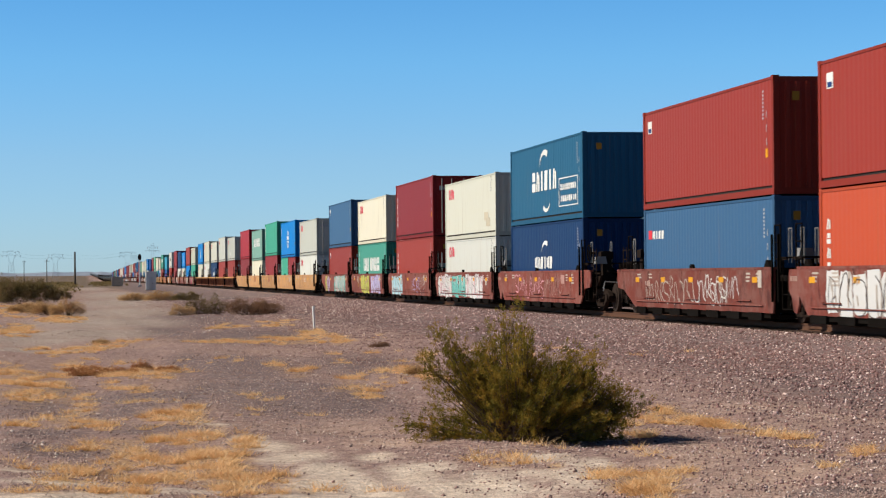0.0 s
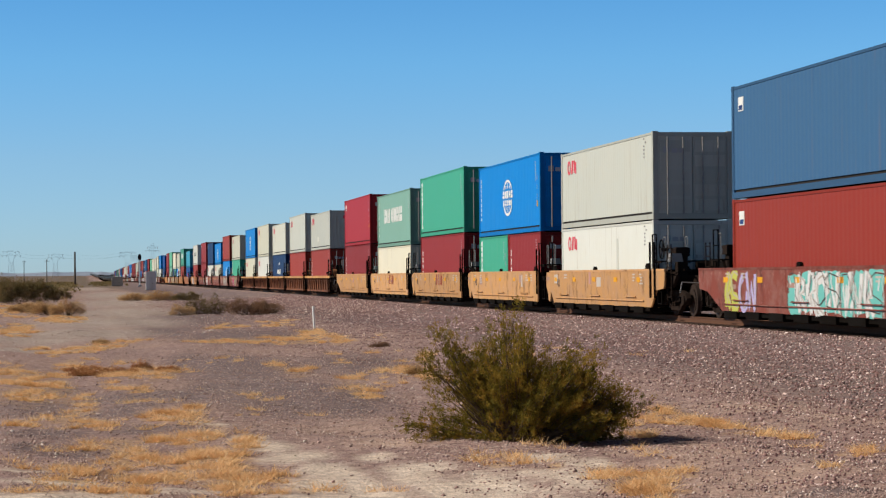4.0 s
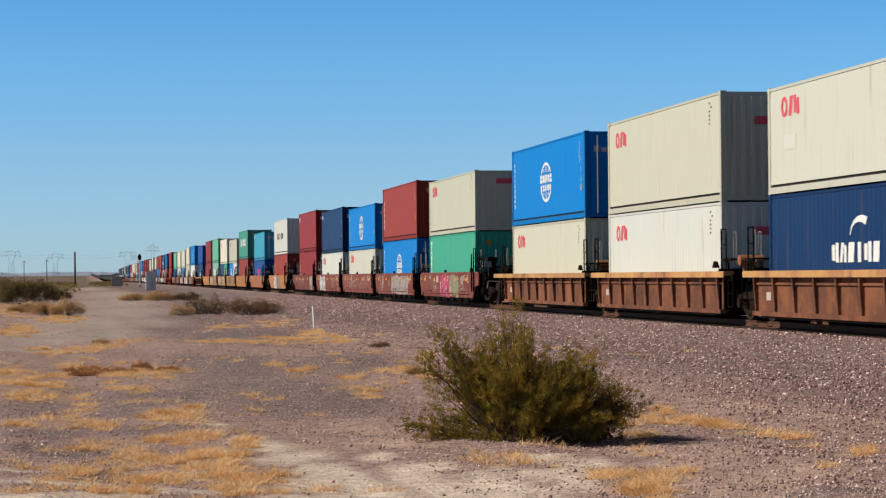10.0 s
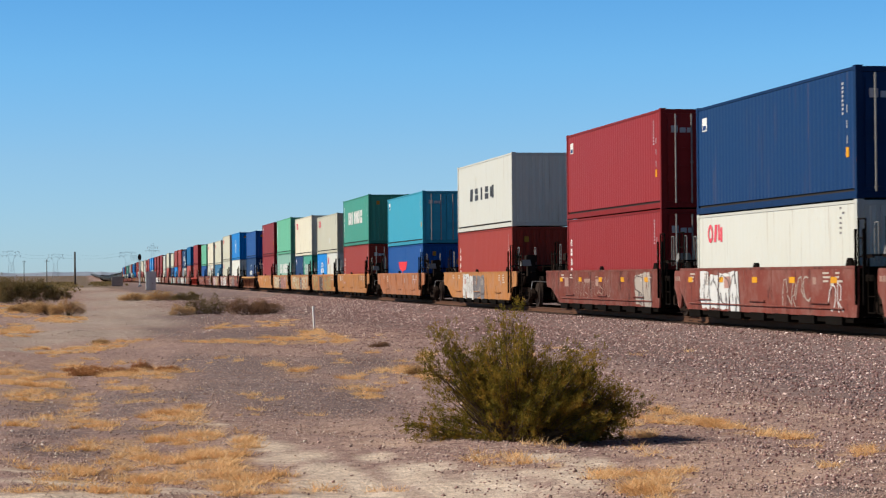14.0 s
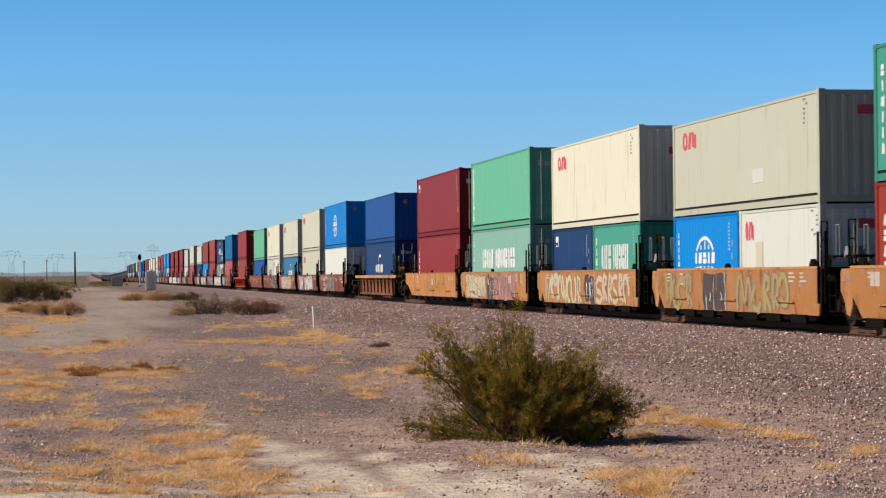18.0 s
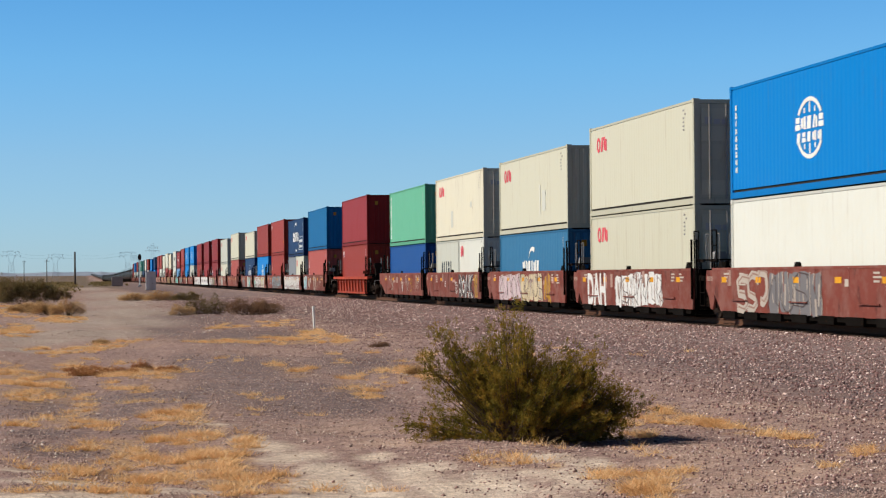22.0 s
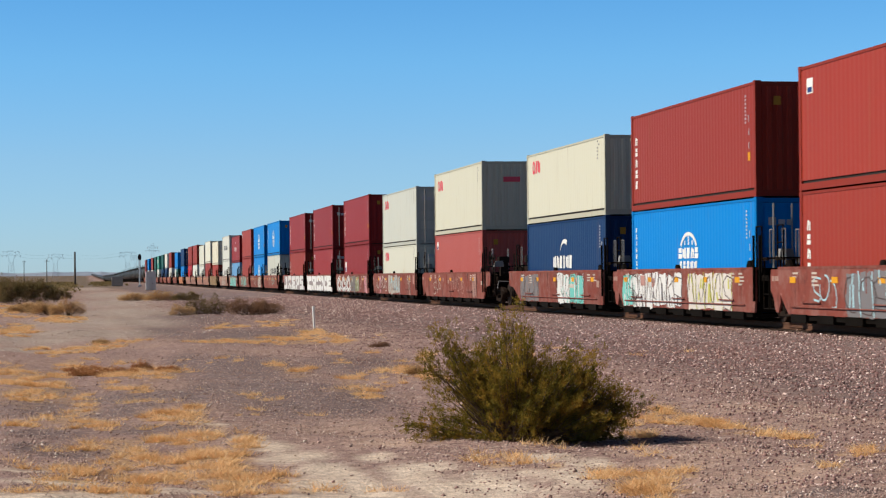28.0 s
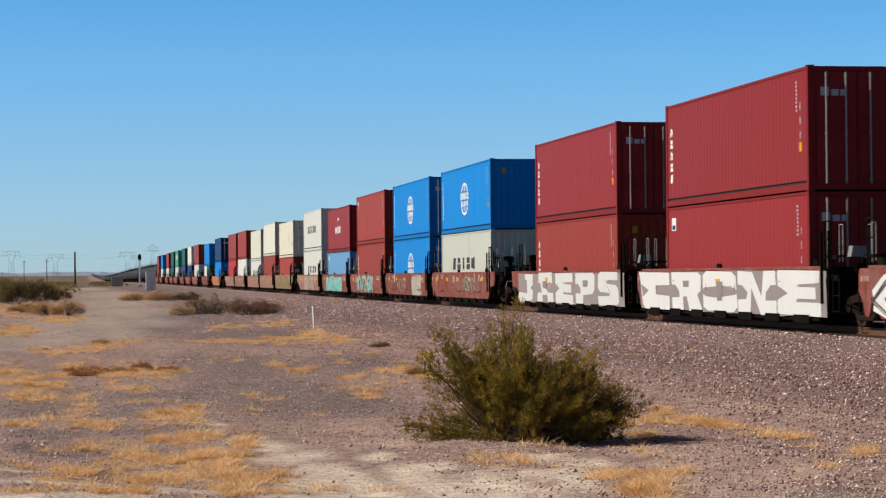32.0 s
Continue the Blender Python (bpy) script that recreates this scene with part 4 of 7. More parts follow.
def brake_cylinder_mesh():
    g = Geo()
    g.cyl((-0.1, 0, 1.42), "x", 0.15, 0.7, 12).cyl((0.34, 0, 1.42), "x", 0.05, 0.3, 8).box(-0.5, 0.5, -0.2, 0.2, 1.16, 1.28)
    return g.mesh("brake_cylinder", BLACK_STEEL)


def valve_mesh():
    g = Geo()
    g.box(-0.18, 0.18, -0.14, 0.14, 1.16, 1.42).cyl((0, 0, 1.48), "z", 0.09, 0.14, 10).cyl((0.16, 0.05, 1.30), "x", 0.06, 0.2, 8)
    g.rod((-0.18, 0, 1.2), (-0.45, 0.05, 0.62), 0.03, 6).rod((-0.45, 0.05, 0.62), (-0.5, 0.05, 0.9), 0.025, 6)
    return g.mesh("brake_valve", BLACK_STEEL)


def crossover_mesh():
    """Grated crossing plate over the coupling, on brackets."""
    g = Geo()
    for k in range(6):
        g.box(-1.40, 1.40, -0.30 + 0.11 * k, -0.24 + 0.11 * k, 1.56, 1.60)
    for x in (-1.36, -0.5, 0.5, 1.36):
        g.box(x - 0.02, x + 0.02, -0.30, 0.31, 1.52, 1.56).box(x - 0.02, x + 0.02, -0.02, 0.02, 1.14, 1.53)
    return g.mesh("crossover_platform", TRUCK_STEEL)


def draft_mesh():
    """Deep stub sill and bolster plates over the truck at a coupled end."""
    g = Geo()
    g.box(-0.55, 0.55, -1.0, 1.0, 0.72, 1.16).box(-1.38, 1.38, -0.25, 0.25, 0.86, 1.18)
    for x in (-1.2, 1.2):
        g.prism([(-0.9, 1.16), (0.9, 1.16), (0.5, 0.82), (-0.5, 0.82)], "x", x - 0.04, x + 0.04)
    return g.mesh("draft_sill", TRUCK_STEEL)


def end_ladder_mesh():
    g = Geo()
    for y in (-0.2, 0.2):
        g.rod((0, y, 0.45), (0, y, 2.05), 0.02, 5)
    for k in range(6):
        g.rod((0, -0.2, 0.55 + 0.28 * k), (0, 0.2, 0.55 + 0.28 * k), 0.015, 5)
    return g.mesh("end_ladder", TRUCK_STEEL)


def hose_mesh():
    g = Geo()
    pts = [(0, 0, 0.86), (-0.08, -0.10, 0.62), (-0.06, 0.02, 0.42), (0, 0.16, 0.36), (0.04, 0.30, 0.44)]
    for a, b in zip(pts, pts[1:]):
        g.rod(a, b, 0.035, 6)
    return g.mesh("air_hose", BLACK_STEEL)


def rigging_mesh():
    """Brake beam, levers, pipes and a stand with its chain box over the end platform."""
    g = Geo()
    g.box(-1.2, 1.2, -0.75, -0.66, 0.30, 0.42).box(-1.2, 1.2, 0.66, 0.75, 0.30, 0.42)
    for x in (-0.9, -0.35, 0.4, 0.95):
        g.rod((x, -0.7, 0.36), (x + 0.15, 0.2, 0.80), 0.03, 5)
    g.rod((-1.25, -1.1, 1.24), (-1.25, 1.1, 1.24), 0.03, 6).rod((-1.0, -1.0, 1.32), (-0.2, 0.9, 1.28), 0.03, 6)
    g.box(-0.95, -0.65, -0.20, 0.12, 1.16, 1.98).box(-1.02, -0.60, -0.26, 0.18, 1.72, 1.96).cyl((0.2, 0.3, 1.45), "x", 0.16, 0.9, 10)
    g.box(0.1, 0.9, -0.5, 0.1, 1.16, 1.60)
    return g.mesh("brake_rigging", TRUCK_STEEL)


def grab_iron_mesh():
    g = Geo()
    g.rod((0, 0, 1.45), (0, 0, 2.28), 0.013, 6).rod((0, 0, 2.28), (0, 0.22, 2.28), 0.013, 6).rod((0, 0.22, 2.28), (0, 0.22, 1.45), 0.013, 6)
    return g.mesh("grab_iron", GALV)


def sill_step_mesh():
    g = Geo()
    for z in (0.35, 0.70):
        g.rod((0, -0.2, z), (0, 0.2, z), 0.018, 5)
    for y in (-0.2, 0.2):
        g.rod((0, y, 0.35), (0, y, 1.1), 0.018, 5)
    return g.mesh("sill_step", BLACK_STEEL)


def lever_mesh():
    return Geo().rod((-1.35, 0, 0.98), (-0.3, 0, 0.92), 0.018, 5).rod((-1.35, 0, 0.98), (-1.40, 0.02, 0.68), 0.018, 5).mesh("uncoupling_lever", GALV)


def guide_mesh():
    """Corner guide that leads a box into the well."""
    return Geo().prism([(-0.22, 1.36), (0.22, 1.36), (0.08, 1.53), (-0.06, 1.53)], "x", -0.04, 0.04).mesh("corner_guide", BLACK_STEEL)


def stroke(g, pts, width, lift):
    """A painted band along points (y, z) that lies on the side sheet."""
    last = None
    for k in range(len(pts)):
        y, z = pts[k]
        y2, z2 = pts[min(k + 1, len(pts) - 1)]
        y1, z1 = pts[max(k - 1, 0)]
        dy, dz = y2 - y1, z2 - z1
        d = math.hypot(dy, dz) or 1
        ny, nz = -dz / d * width / 2, dy / d * width / 2
        i = len(g.v)
        for s in (1, -1):
            zz = min(1.285, max(0.20, z + s * nz))
            g.v.append((-(side_x(zz) + lift), y + s * ny, zz))
        if last is not None:
            g.f.append((last, last + 1, i + 1, i))
        last = i


def sheet(g, y0, y1, z0, z1, lift, rng=None, rough=0.0):
    """A painted field on the side sheet with an uneven edge."""
    n, rows = 14, (z1, 1.02, 0.74, z0)
    i = len(g.v)
    for r, z in enumerate(rows):
        for k in range(n + 1):
            j = (rng.uniform(-rough, rough) if rng and r in (0, 3) else 0)
            zz = min(1.285, max(0.18, z + j))
            g.v.append((-(side_x(zz) + lift), y0 + (y1 - y0) * k / n + (rng.uniform(-rough, rough) if rng and k in (0, n) else 0), zz))
    for r in range(3):
        for k in range(n):
            a = i + r * (n + 1) + k
            g.f.append((a, a + 1, a + n + 2, a + n + 1))


def letter_paths(rng, y0, y1, wide):
    """Bowed hooks, loops and zigzags, one over the next, from the rear end y1 to y0."""
    count = max(2, round((y1 - y0) / wide * 1.25))
    step = (y1 - y0) / count
    for k in range(count):
        c = y1 - (k + 0.5) * step
        w = step * rng.uniform(0.42, 0.60)
        top, low = rng.uniform(1.08, 1.25), rng.uniform(0.26, 0.42)
        mid, lean = (top + low) / 2 + rng.uniform(-0.12, 0.12), rng.uniform(-0.18, 0.18)
        kind = rng.randrange(5)
        if kind == 0:
            a0, turn = rng.uniform(0, 6), rng.uniform(3.6, 5.6)
            path = [(w * math.cos(a0 + turn * q / 11), mid + (top - low) / 2 * math.sin(a0 + turn * q / 11)) for q in range(12)]
        elif kind == 1:
            path = [(w, low), (w * 0.8, mid), (w * 0.3, top - 0.05), (-w * 0.2, top), (-w * 0.5, mid + 0.1), (-w * 0.4, mid - 0.12), (-w, low + 0.1)]
        elif kind == 2:
            path = [(-w, top - 0.06), (w * 0.2, top), (w, top - 0.16), (w * 0.6, mid), (-w * 0.5, mid - 0.08), (-w, low + 0.16), (-w * 0.3, low), (w, low + 0.06)]
        elif kind == 3:
            path = [(w, top), (w * 0.7, low + 0.06), (w * 0.1, mid + 0.16), (-w * 0.3, low), (-w * 0.8, mid), (-w, top - 0.04)]
        else:
            path = [(w * 0.2, low), (w * 0.5, mid), (w * 0.1, top), (-w * 0.7, top - 0.12), (-w * 0.6, mid + 0.04), (w * 0.2, mid - 0.06), (-w * 0.9, low)]
        yield [(c + u + lean * (v - 0.74) + rng.uniform(-0.03, 0.03), min(1.25, max(0.24, v + rng.uniform(-0.03, 0.03)))) for u, v in path]


def bubble(g, h, rng, c, step):
    """One fat upright letterform of a piece: a waved block in g, with slots in a second ink in h."""
    top, low = rng.uniform(1.16, 1.28), rng.uniform(0.20, 0.34)
    rows = [top, 1.06, 0.90, 0.742, 0.738, 0.55, 0.40, low]
    lean = rng.uniform(-0.12, 0.12)
    i = len(g.v)
    for r, z in enumerate(rows):
        half = step * (0.50 + 0.07 * math.sin(r * rng.uniform(0.9, 1.6) + c * 5)) * (0.82 if r in (0, 7) else 1)
        mid = c + lean * (z - 0.74)
        for k in range(5):
            zz = z + (rng.uniform(-0.03, 0.03) if r in (0, 7) else 0)
            zz = min(1.285, max(0.18, zz))
            g.v.append((-(side_x(zz) + 0.004), mid + half * (k / 2 - 1), zz))
    for r in range(7):
        for k in range(4):
            a = i + r * 5 + k
            g.f.append((a, a + 1, a + 6, a + 5))
    for k in range(rng.randrange(1, 4)):
        y = c + rng.uniform(-0.28, 0.28) * step
        z0, z1 = rng.choice(((low, 0.62), (0.95, top), (0.5, 0.72), (0.82, 1.08), (0.45, 0.95)))
        bow = rng.uniform(-0.10, 0.10)
        stroke(h, [(y, z0), (y + bow * 0.7, z0 + (z1 - z0) * 0.4), (y + bow, z1)], rng.uniform(0.05, 0.12), 0.010)
    # the edge between this letter and the next
    stroke(h, [(c - step * 0.5 + rng.uniform(-0.05, 0.05) + lean * (z - 0.74), z) for z in (1.24, 1.0, 0.75, 0.5, 0.26)], rng.uniform(0.025, 0.06), 0.011)


def graffiti_parts(spec, seed):
    """Painted pieces on a side: F a solid field with letter lines in a second ink, L thick letters with thin edges, O letters with an outline, S thin scribbles.
    Each is written as kind, inks and the stretch of the side, from - to."""
    rng = random.Random(seed)
    out = []
    for piece in spec.split(";"):
        kind, fill, line, span, *letters = piece.split()
        lead = -1 if span[0] == "-" else 1
        y0, y1 = [float(v) for v in span.lstrip("-").split("-")]
        y0 *= lead
        if kind == "F":
            g, h = Geo(), Geo()
            count = max(2, round((y1 - y0) / 0.82))
            step = (y1 - y0) / count
            for k in range(count):
                bubble(g, h, rng, y1 - (k + 0.5) * step, step)
            out.append(("graffiti_field", g.mesh("graffiti_field", SPRAY[fill])))
            out.append(("graffiti_line", h.mesh("graffiti_line", SPRAY[line])))
            edge = Geo()
            for path in letter_paths(rng, y0 - 0.1, y1 + 0.1, 1.1):
                stroke(edge, path, 0.03, 0.014)
            out.append(("graffiti_line", edge.mesh("graffiti_line", SPRAY["shade"])))
        elif kind == "L":
            g, h = Geo(), Geo()
            for path in letter_paths(rng, y0, y1, 0.95):
                stroke(g, path, rng.uniform(0.20, 0.30), 0.008)
                stroke(h, [(u - 0.09, v + 0.03) for u, v in path], 0.045, 0.011)
            out.append(("graffiti", g.mesh("graffiti", SPRAY[fill])))
            out.append(("graffiti_line", h.mesh("graffiti_line", SPRAY[line])))
        elif kind == "D":
            g, h = Geo(), Geo()
            count = round((y1 - y0) / 2.3)
            step = (y1 - y0) / count
            for k in range(count):
                c, w, peak = y1 - (k + 0.5) * step, step * 0.46, rng.uniform(-0.25, 0.15)
                ring = [(c + w, 0.62), (c + w * 0.4, 0.95), (c + peak, 1.22), (c - w * 0.55, 0.86), (c - w, 0.56), (c - w * 0.3, 0.30), (c + w * 0.1, 0.26), (c + w, 0.62)]
                stroke(g, ring, 0.46, 0.008)
                stroke(h, ring, 0.05, 0.014)
                stroke(h, [(c + (u - c) * 1.12, 0.72 + (v - 0.72) * 1.22) for u, v in ring], 0.05, 0.012)
            out.append(("graffiti", g.mesh("graffiti", SPRAY[fill])))
            out.append(("graffiti_line", h.mesh("graffiti_line", SPRAY[line])))
        elif kind == "T":
            out.append(("graffiti", painted_word(letters[0], y0, y1, fill, 0.03, 0.016)))
            out.append(("graffiti_line", painted_word(letters[0], y0 - 0.03, y1 + 0.03, line, 0.10, 0.008)))
        elif kind == "O":
            g, h = Geo(), Geo()
            for path in letter_paths(rng, y0, y1, 0.9):
                wide = rng.uniform(0.15, 0.21)
                stroke(g, path, wide, 0.012)
                stroke(h, path, wide + 0.10, 0.007)
            out.append(("graffiti", g.mesh("graffiti", SPRAY[fill])))
            out.append(("graffiti_line", h.mesh("graffiti_line", SPRAY[line])))
        else:
            g = Geo()
            for path in letter_paths(rng, y0, y1, 0.6):
                lift = rng.uniform(-0.1, 0.15)
                stroke(g, [(u, 0.75 + (v - 0.75) * 0.7 + lift) for u, v in path], 0.045, 0.008)
            out.append(("graffiti", g.mesh("graffiti", SPRAY[fill])))
    return out


def painted_word(text, y0, y1, ink, fat=0.075, lift=0.012, foot=0.22, tall=1.04):
    """Block letters painted as tall as the side sheet."""
    cu = bpy.data.curves.new("painted_word", "FONT")
    cu.body, cu.size, cu.offset, cu.resolution_u = text, 1.0, fat, 3
    tmp = bpy.data.objects.new("tmp", cu)
    scene.collection.objects.link(tmp)
    me = bpy.data.meshes.new_from_object(tmp.evaluated_get(bpy.context.evaluated_depsgraph_get()))
    bpy.data.objects.remove(tmp)
    bm = bmesh.new()
    bm.from_mesh(me)
    bmesh.ops.triangulate(bm, faces=bm.faces)
    xs, zs = [v.co.x for v in bm.verts], [v.co.y for v in bm.verts]
    lo, hi, zl, zh = min(xs), max(xs), min(zs), max(zs)
    cut = zl + (zh - zl) * (0.74 - foot) / tall
    bmesh.ops.bisect_plane(bm, geom=bm.verts[:] + bm.edges[:] + bm.faces[:], plane_co=(0, cut, 0), plane_no=(0, 1, 0))
    for v in bm.verts:
        z = foot + tall * (v.co.y - zl) / (zh - zl)
        v.co = (-(side_x(z) + lift), y1 - (y1 - y0) * (v.co.x - lo) / (hi - lo), z)
    bm.to_mesh(me)
    bm.free()
    me.materials.clear()
    me.materials.append(SPRAY[ink] if ink in SPRAY else INK[ink])
    return me


# tall painted block letters: outline on a unit square, and the slits within it
BLOCK = dict(
    C=([(0.0, 0.10), (0.10, 0.0), (1.0, 0.0), (1.0, 0.37), (0.50, 0.37), (0.48, 0.64), (1.0, 0.64), (0.98, 1.0), (-0.14, 1.0), (-0.04, 0.70)], []),
    R=([(0.0, 0.0), (0.40, 0.0), (0.42, 0.36), (0.52, 0.36), (0.62, 0.0), (1.04, 0.0), (0.86, 0.42), (0.98, 0.54), (0.98, 0.90), (0.88, 1.0), (0.0, 1.0)], [(0.42, 0.62, 0.58, 0.78)]),
    O=([(0.0, 0.12), (0.12, 0.0), (0.88, 0.0), (1.0, 0.12), (1.0, 0.88), (0.88, 1.0), (0.10, 1.0), (0.0, 0.88)], [(0.43, 0.27, 0.57, 0.74)]),
    N=([(0.0, 0.0), (0.33, 0.0), (0.36, 0.62), (0.60, 0.0), (1.0, 0.0), (1.0, 1.0), (0.67, 1.0), (0.64, 0.40), (0.40, 1.0), (0.0, 1.0)], []),
    E=([(0.0, 0.0), (0.98, 0.0), (0.98, 0.30), (0.46, 0.30), (0.46, 0.37), (0.90, 0.37), (0.90, 0.63), (0.46, 0.63), (0.46, 0.70), (0.98, 0.70), (0.98, 1.0), (0.0, 1.0)], []),
    J=([(-0.1, 0.04), (0.10, 0.0), (0.72, 0.0), (0.88, 0.14), (0.90, 1.0), (0.36, 1.0), (0.36, 0.78), (0.52, 0.76), (0.50, 0.32), (-0.06, 0.34)], []),
    A=([(0.0, 0.0), (0.34, 0.0), (0.36, 0.26), (0.64, 0.26), (0.66, 0.0), (1.0, 0.0), (0.92, 1.0), (0.12, 1.0)], [(0.40, 0.48, 0.60, 0.72)]),
    P=([(0.0, 0.0), (0.38, 0.0), (0.40, 0.30), (0.90, 0.34), (1.0, 0.46), (1.0, 0.90), (0.90, 1.0), (0.0, 1.0)], [(0.40, 0.56, 0.62, 0.76)]),
    S=([(0.0, 0.0), (0.88, 0.0), (1.0, 0.12), (1.0, 0.52), (0.88, 0.62), (0.42, 0.64), (0.42, 0.74), (0.96, 0.74), (0.96, 1.0), (0.12, 1.0), (0.0, 0.88), (0.0, 0.50), (0.12, 0.40), (0.58, 0.36), (0.58, 0.26), (0.0, 0.26)], []))


def block_word(text, y0, y1, gap, foot, tall, rng):
    """Letters painted edge to edge along the side from its rear end y1, and the slits left in them."""
    g, h = Geo(), Geo()
    step = (y1 - y0) / len(text)
    for k, letter in enumerate(text):
        outline, slits = BLOCK[letter]
        left, wide, lift = y1 - k * step, step * (1 - gap), rng.uniform(-0.02, 0.02)

        def put(geo, pts, out):
            i = len(geo.v)
            for u, v in pts:
                z = foot + lift + tall * v
                geo.v.append((-(side_x(z) + out), left - wide * u, z))
            geo.f.append(tuple(range(i, i + len(pts))))
        put(g, [(u + rng.uniform(-0.025, 0.025), v + rng.uniform(-0.02, 0.02)) for u, v in outline], 0.012)
        for a, b, c, d in slits:
            put(h, [(a, b), (c, b), (c + 0.03, d), (a - 0.02, d)], 0.018)
    return g, h


def stencil_mesh(seed, ink):
    """Small data stencils along the side of a well."""
    rng = random.Random(seed)
    g = Geo()
    for y in (11.9, 10.6, 1.4, 0.6):
        for k in range(rng.randrange(2, 5)):
            z, w = 1.18 - 0.09 * k, rng.uniform(0.2, 0.5)
            g.box(-1.513, -1.507, y - w, y, z, z + 0.045)
    return g.mesh("data_stencil", INK[ink])


def well_car(place, colour, kind, before, after, scrawl, seed, long=False):
    """A well unit. before and after: distance to the neighbouring units; kind s smooth, r ribbed."""
    mat = WELL_MAT[colour]
    root = new("well_car")
    y0, y1 = (-1.35, 13.55) if long else (-0.40, 12.60)
    single_b, single_a = before > 18.5, after > 18.5
    eb, ea = 1.75 if single_b else 0.34, 1.75 if single_a else 0.34
    key = (kind, colour, long, single_b, single_a)
    top = 1.20 if colour == "vermilion" else 1.27
    rusty = VERMILION if colour == "vermilion" else RUSTY_BROWN
    for sx in (-1, 1):
        if kind == "r":
            part("side_wall", shared(("side", sx, *key), lambda: ribbed_side(y0, y1, rusty, sx, top)), root)
            for k in range(10):
                part("rib", shared(("rib", sx, colour), lambda: rib_mesh(rusty, sx, top)), root, at=(0, y0 + (y1 - y0) * k / 9, 0))
            part("top_chord", shared(("chord", sx, *key), lambda: chord_mesh(y0, y1, rusty if colour == "vermilion" else CHORD_TAN, sx, True, top, 1.9 if single_b else 0.75, 1.9 if single_a else 0.75)), root)
        else:
            part("side_wall", shared(("side", sx, *key), lambda: smooth_side(y0, y1, mat, sx, eb, ea)), root)
            part("top_chord", shared(("chord", sx, *key), lambda: chord_mesh(y0, y1, mat, sx, False, 1.36, eb, ea)), root)
        part("bottom_sill", shared(("sill", sx, long, kind), lambda: sill_mesh(y0, y1, sx, kind == "s")), root)
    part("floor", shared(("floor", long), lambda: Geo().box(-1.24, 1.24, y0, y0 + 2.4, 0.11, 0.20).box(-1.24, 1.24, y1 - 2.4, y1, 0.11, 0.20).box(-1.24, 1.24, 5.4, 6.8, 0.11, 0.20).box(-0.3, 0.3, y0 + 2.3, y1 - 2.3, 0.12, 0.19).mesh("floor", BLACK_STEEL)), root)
    fb = min(before, 24) / 2 - 0.25
    fa = min(after, 24) / 2 - 0.25
    front, rear = 6.1 - fb, 6.1 + fa
    for y_in, y_out, name in ((y0, front, "f"), (y1, rear, "r")):
        a, b = sorted((y_in, y_out))
        k2 = (round(a, 1), round(b, 1))
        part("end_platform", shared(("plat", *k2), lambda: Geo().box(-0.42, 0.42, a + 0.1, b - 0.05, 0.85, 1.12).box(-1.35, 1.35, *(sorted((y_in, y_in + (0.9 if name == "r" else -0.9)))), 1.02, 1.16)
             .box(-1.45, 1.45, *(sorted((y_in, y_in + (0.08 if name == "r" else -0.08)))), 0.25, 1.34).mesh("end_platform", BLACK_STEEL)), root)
        s = 1 if name == "r" else -1
        part("crossover_platform", shared("crossover", crossover_mesh), root, at=(0, y_in + s * 0.62, 0))
        part("brake_valve" if name == "f" else "brake_cylinder", shared("valve", valve_mesh) if name == "f" else shared("cylinder", brake_cylinder_mesh), root, at=(-0.6 if name == "f" else 0, y_in + s * 0.45, 0))
        part("grab_iron", shared("grab", grab_iron_mesh), root, at=(-1.18, y_in + s * 0.75, 0))
        part("grab_iron", shared("grab", grab_iron_mesh), root, at=(-0.55, y_in + s * 0.85, 0))
        part("sill_step", shared("step", sill_step_mesh), root, at=(-1.42, y_in + s * 0.95, 0))
        if (single_b if name == "f" else single_a):
            part("draft_sill", shared("draft", draft_mesh), root, "sooty steel draft sill over the truck", (0, y_in + s * 1.15, 0))
            part("end_ladder", shared("end_ladder", end_ladder_mesh), root, "rusty end ladder", (-1.30, y_in + s * 1.55, 0))
            part("air_hose", shared("hose", hose_mesh), root, "black rubber air hose", (-0.35, y_in + s * 2.0, 0))
            part("brake_rigging", shared("rigging", rigging_mesh), root, "sooty brake levers and pipes", (0, y_in + s * 1.0, 0))
        if name == "f" and single_b:
            part("brake_wheel", shared("brakewheel", brake_wheel_mesh), root, at=(-1.3, y_in - 0.75, 1.92))
            part("uncoupling_lever", shared("lever", lever_mesh), root, at=(0, front + 0.2, 0))
        part("handrail", shared("rail", handrail_mesh), root, at=(-1.42, y_in + s * 0.42 - 0.2, 0))
        for sx in (-1, 1):
            part("corner_guide", shared("guide", guide_mesh), root, at=(sx * 1.44, y_in - s * 0.25, 0))
    if single_b:
        truck(y0 - 1.35, root)
        part("coupler", shared("coupler", lambda: Geo().box(-0.12, 0.12, -0.5, 0.5, 0.74, 0.98).box(-0.2, 0.2, -0.75, -0.4, 0.70, 1.02).mesh("coupler", BLACK_STEEL)), root, at=(0, front - 0.1, 0))
    truck(y1 + 1.35 if single_a else 6.1 + after / 2, root)
    if kind == "s":
        tagged(part("data_stencil", shared(("stencil", seed % 5), lambda: stencil_mesh(seed % 5, "worn")), root), kind="stuff")
        if colour in ("maroon", "tan", "dusty"):
            for k in range(5):
                part("reflector", shared("reflector", lambda: Geo().box(-1.514, -1.507, 0, 0.40, 0.98, 1.12).mesh("reflector", INK["yellow"])), root, at=(0, 0.5 + 2.8 * k, 0))
    rng = random.Random(seed + 100)
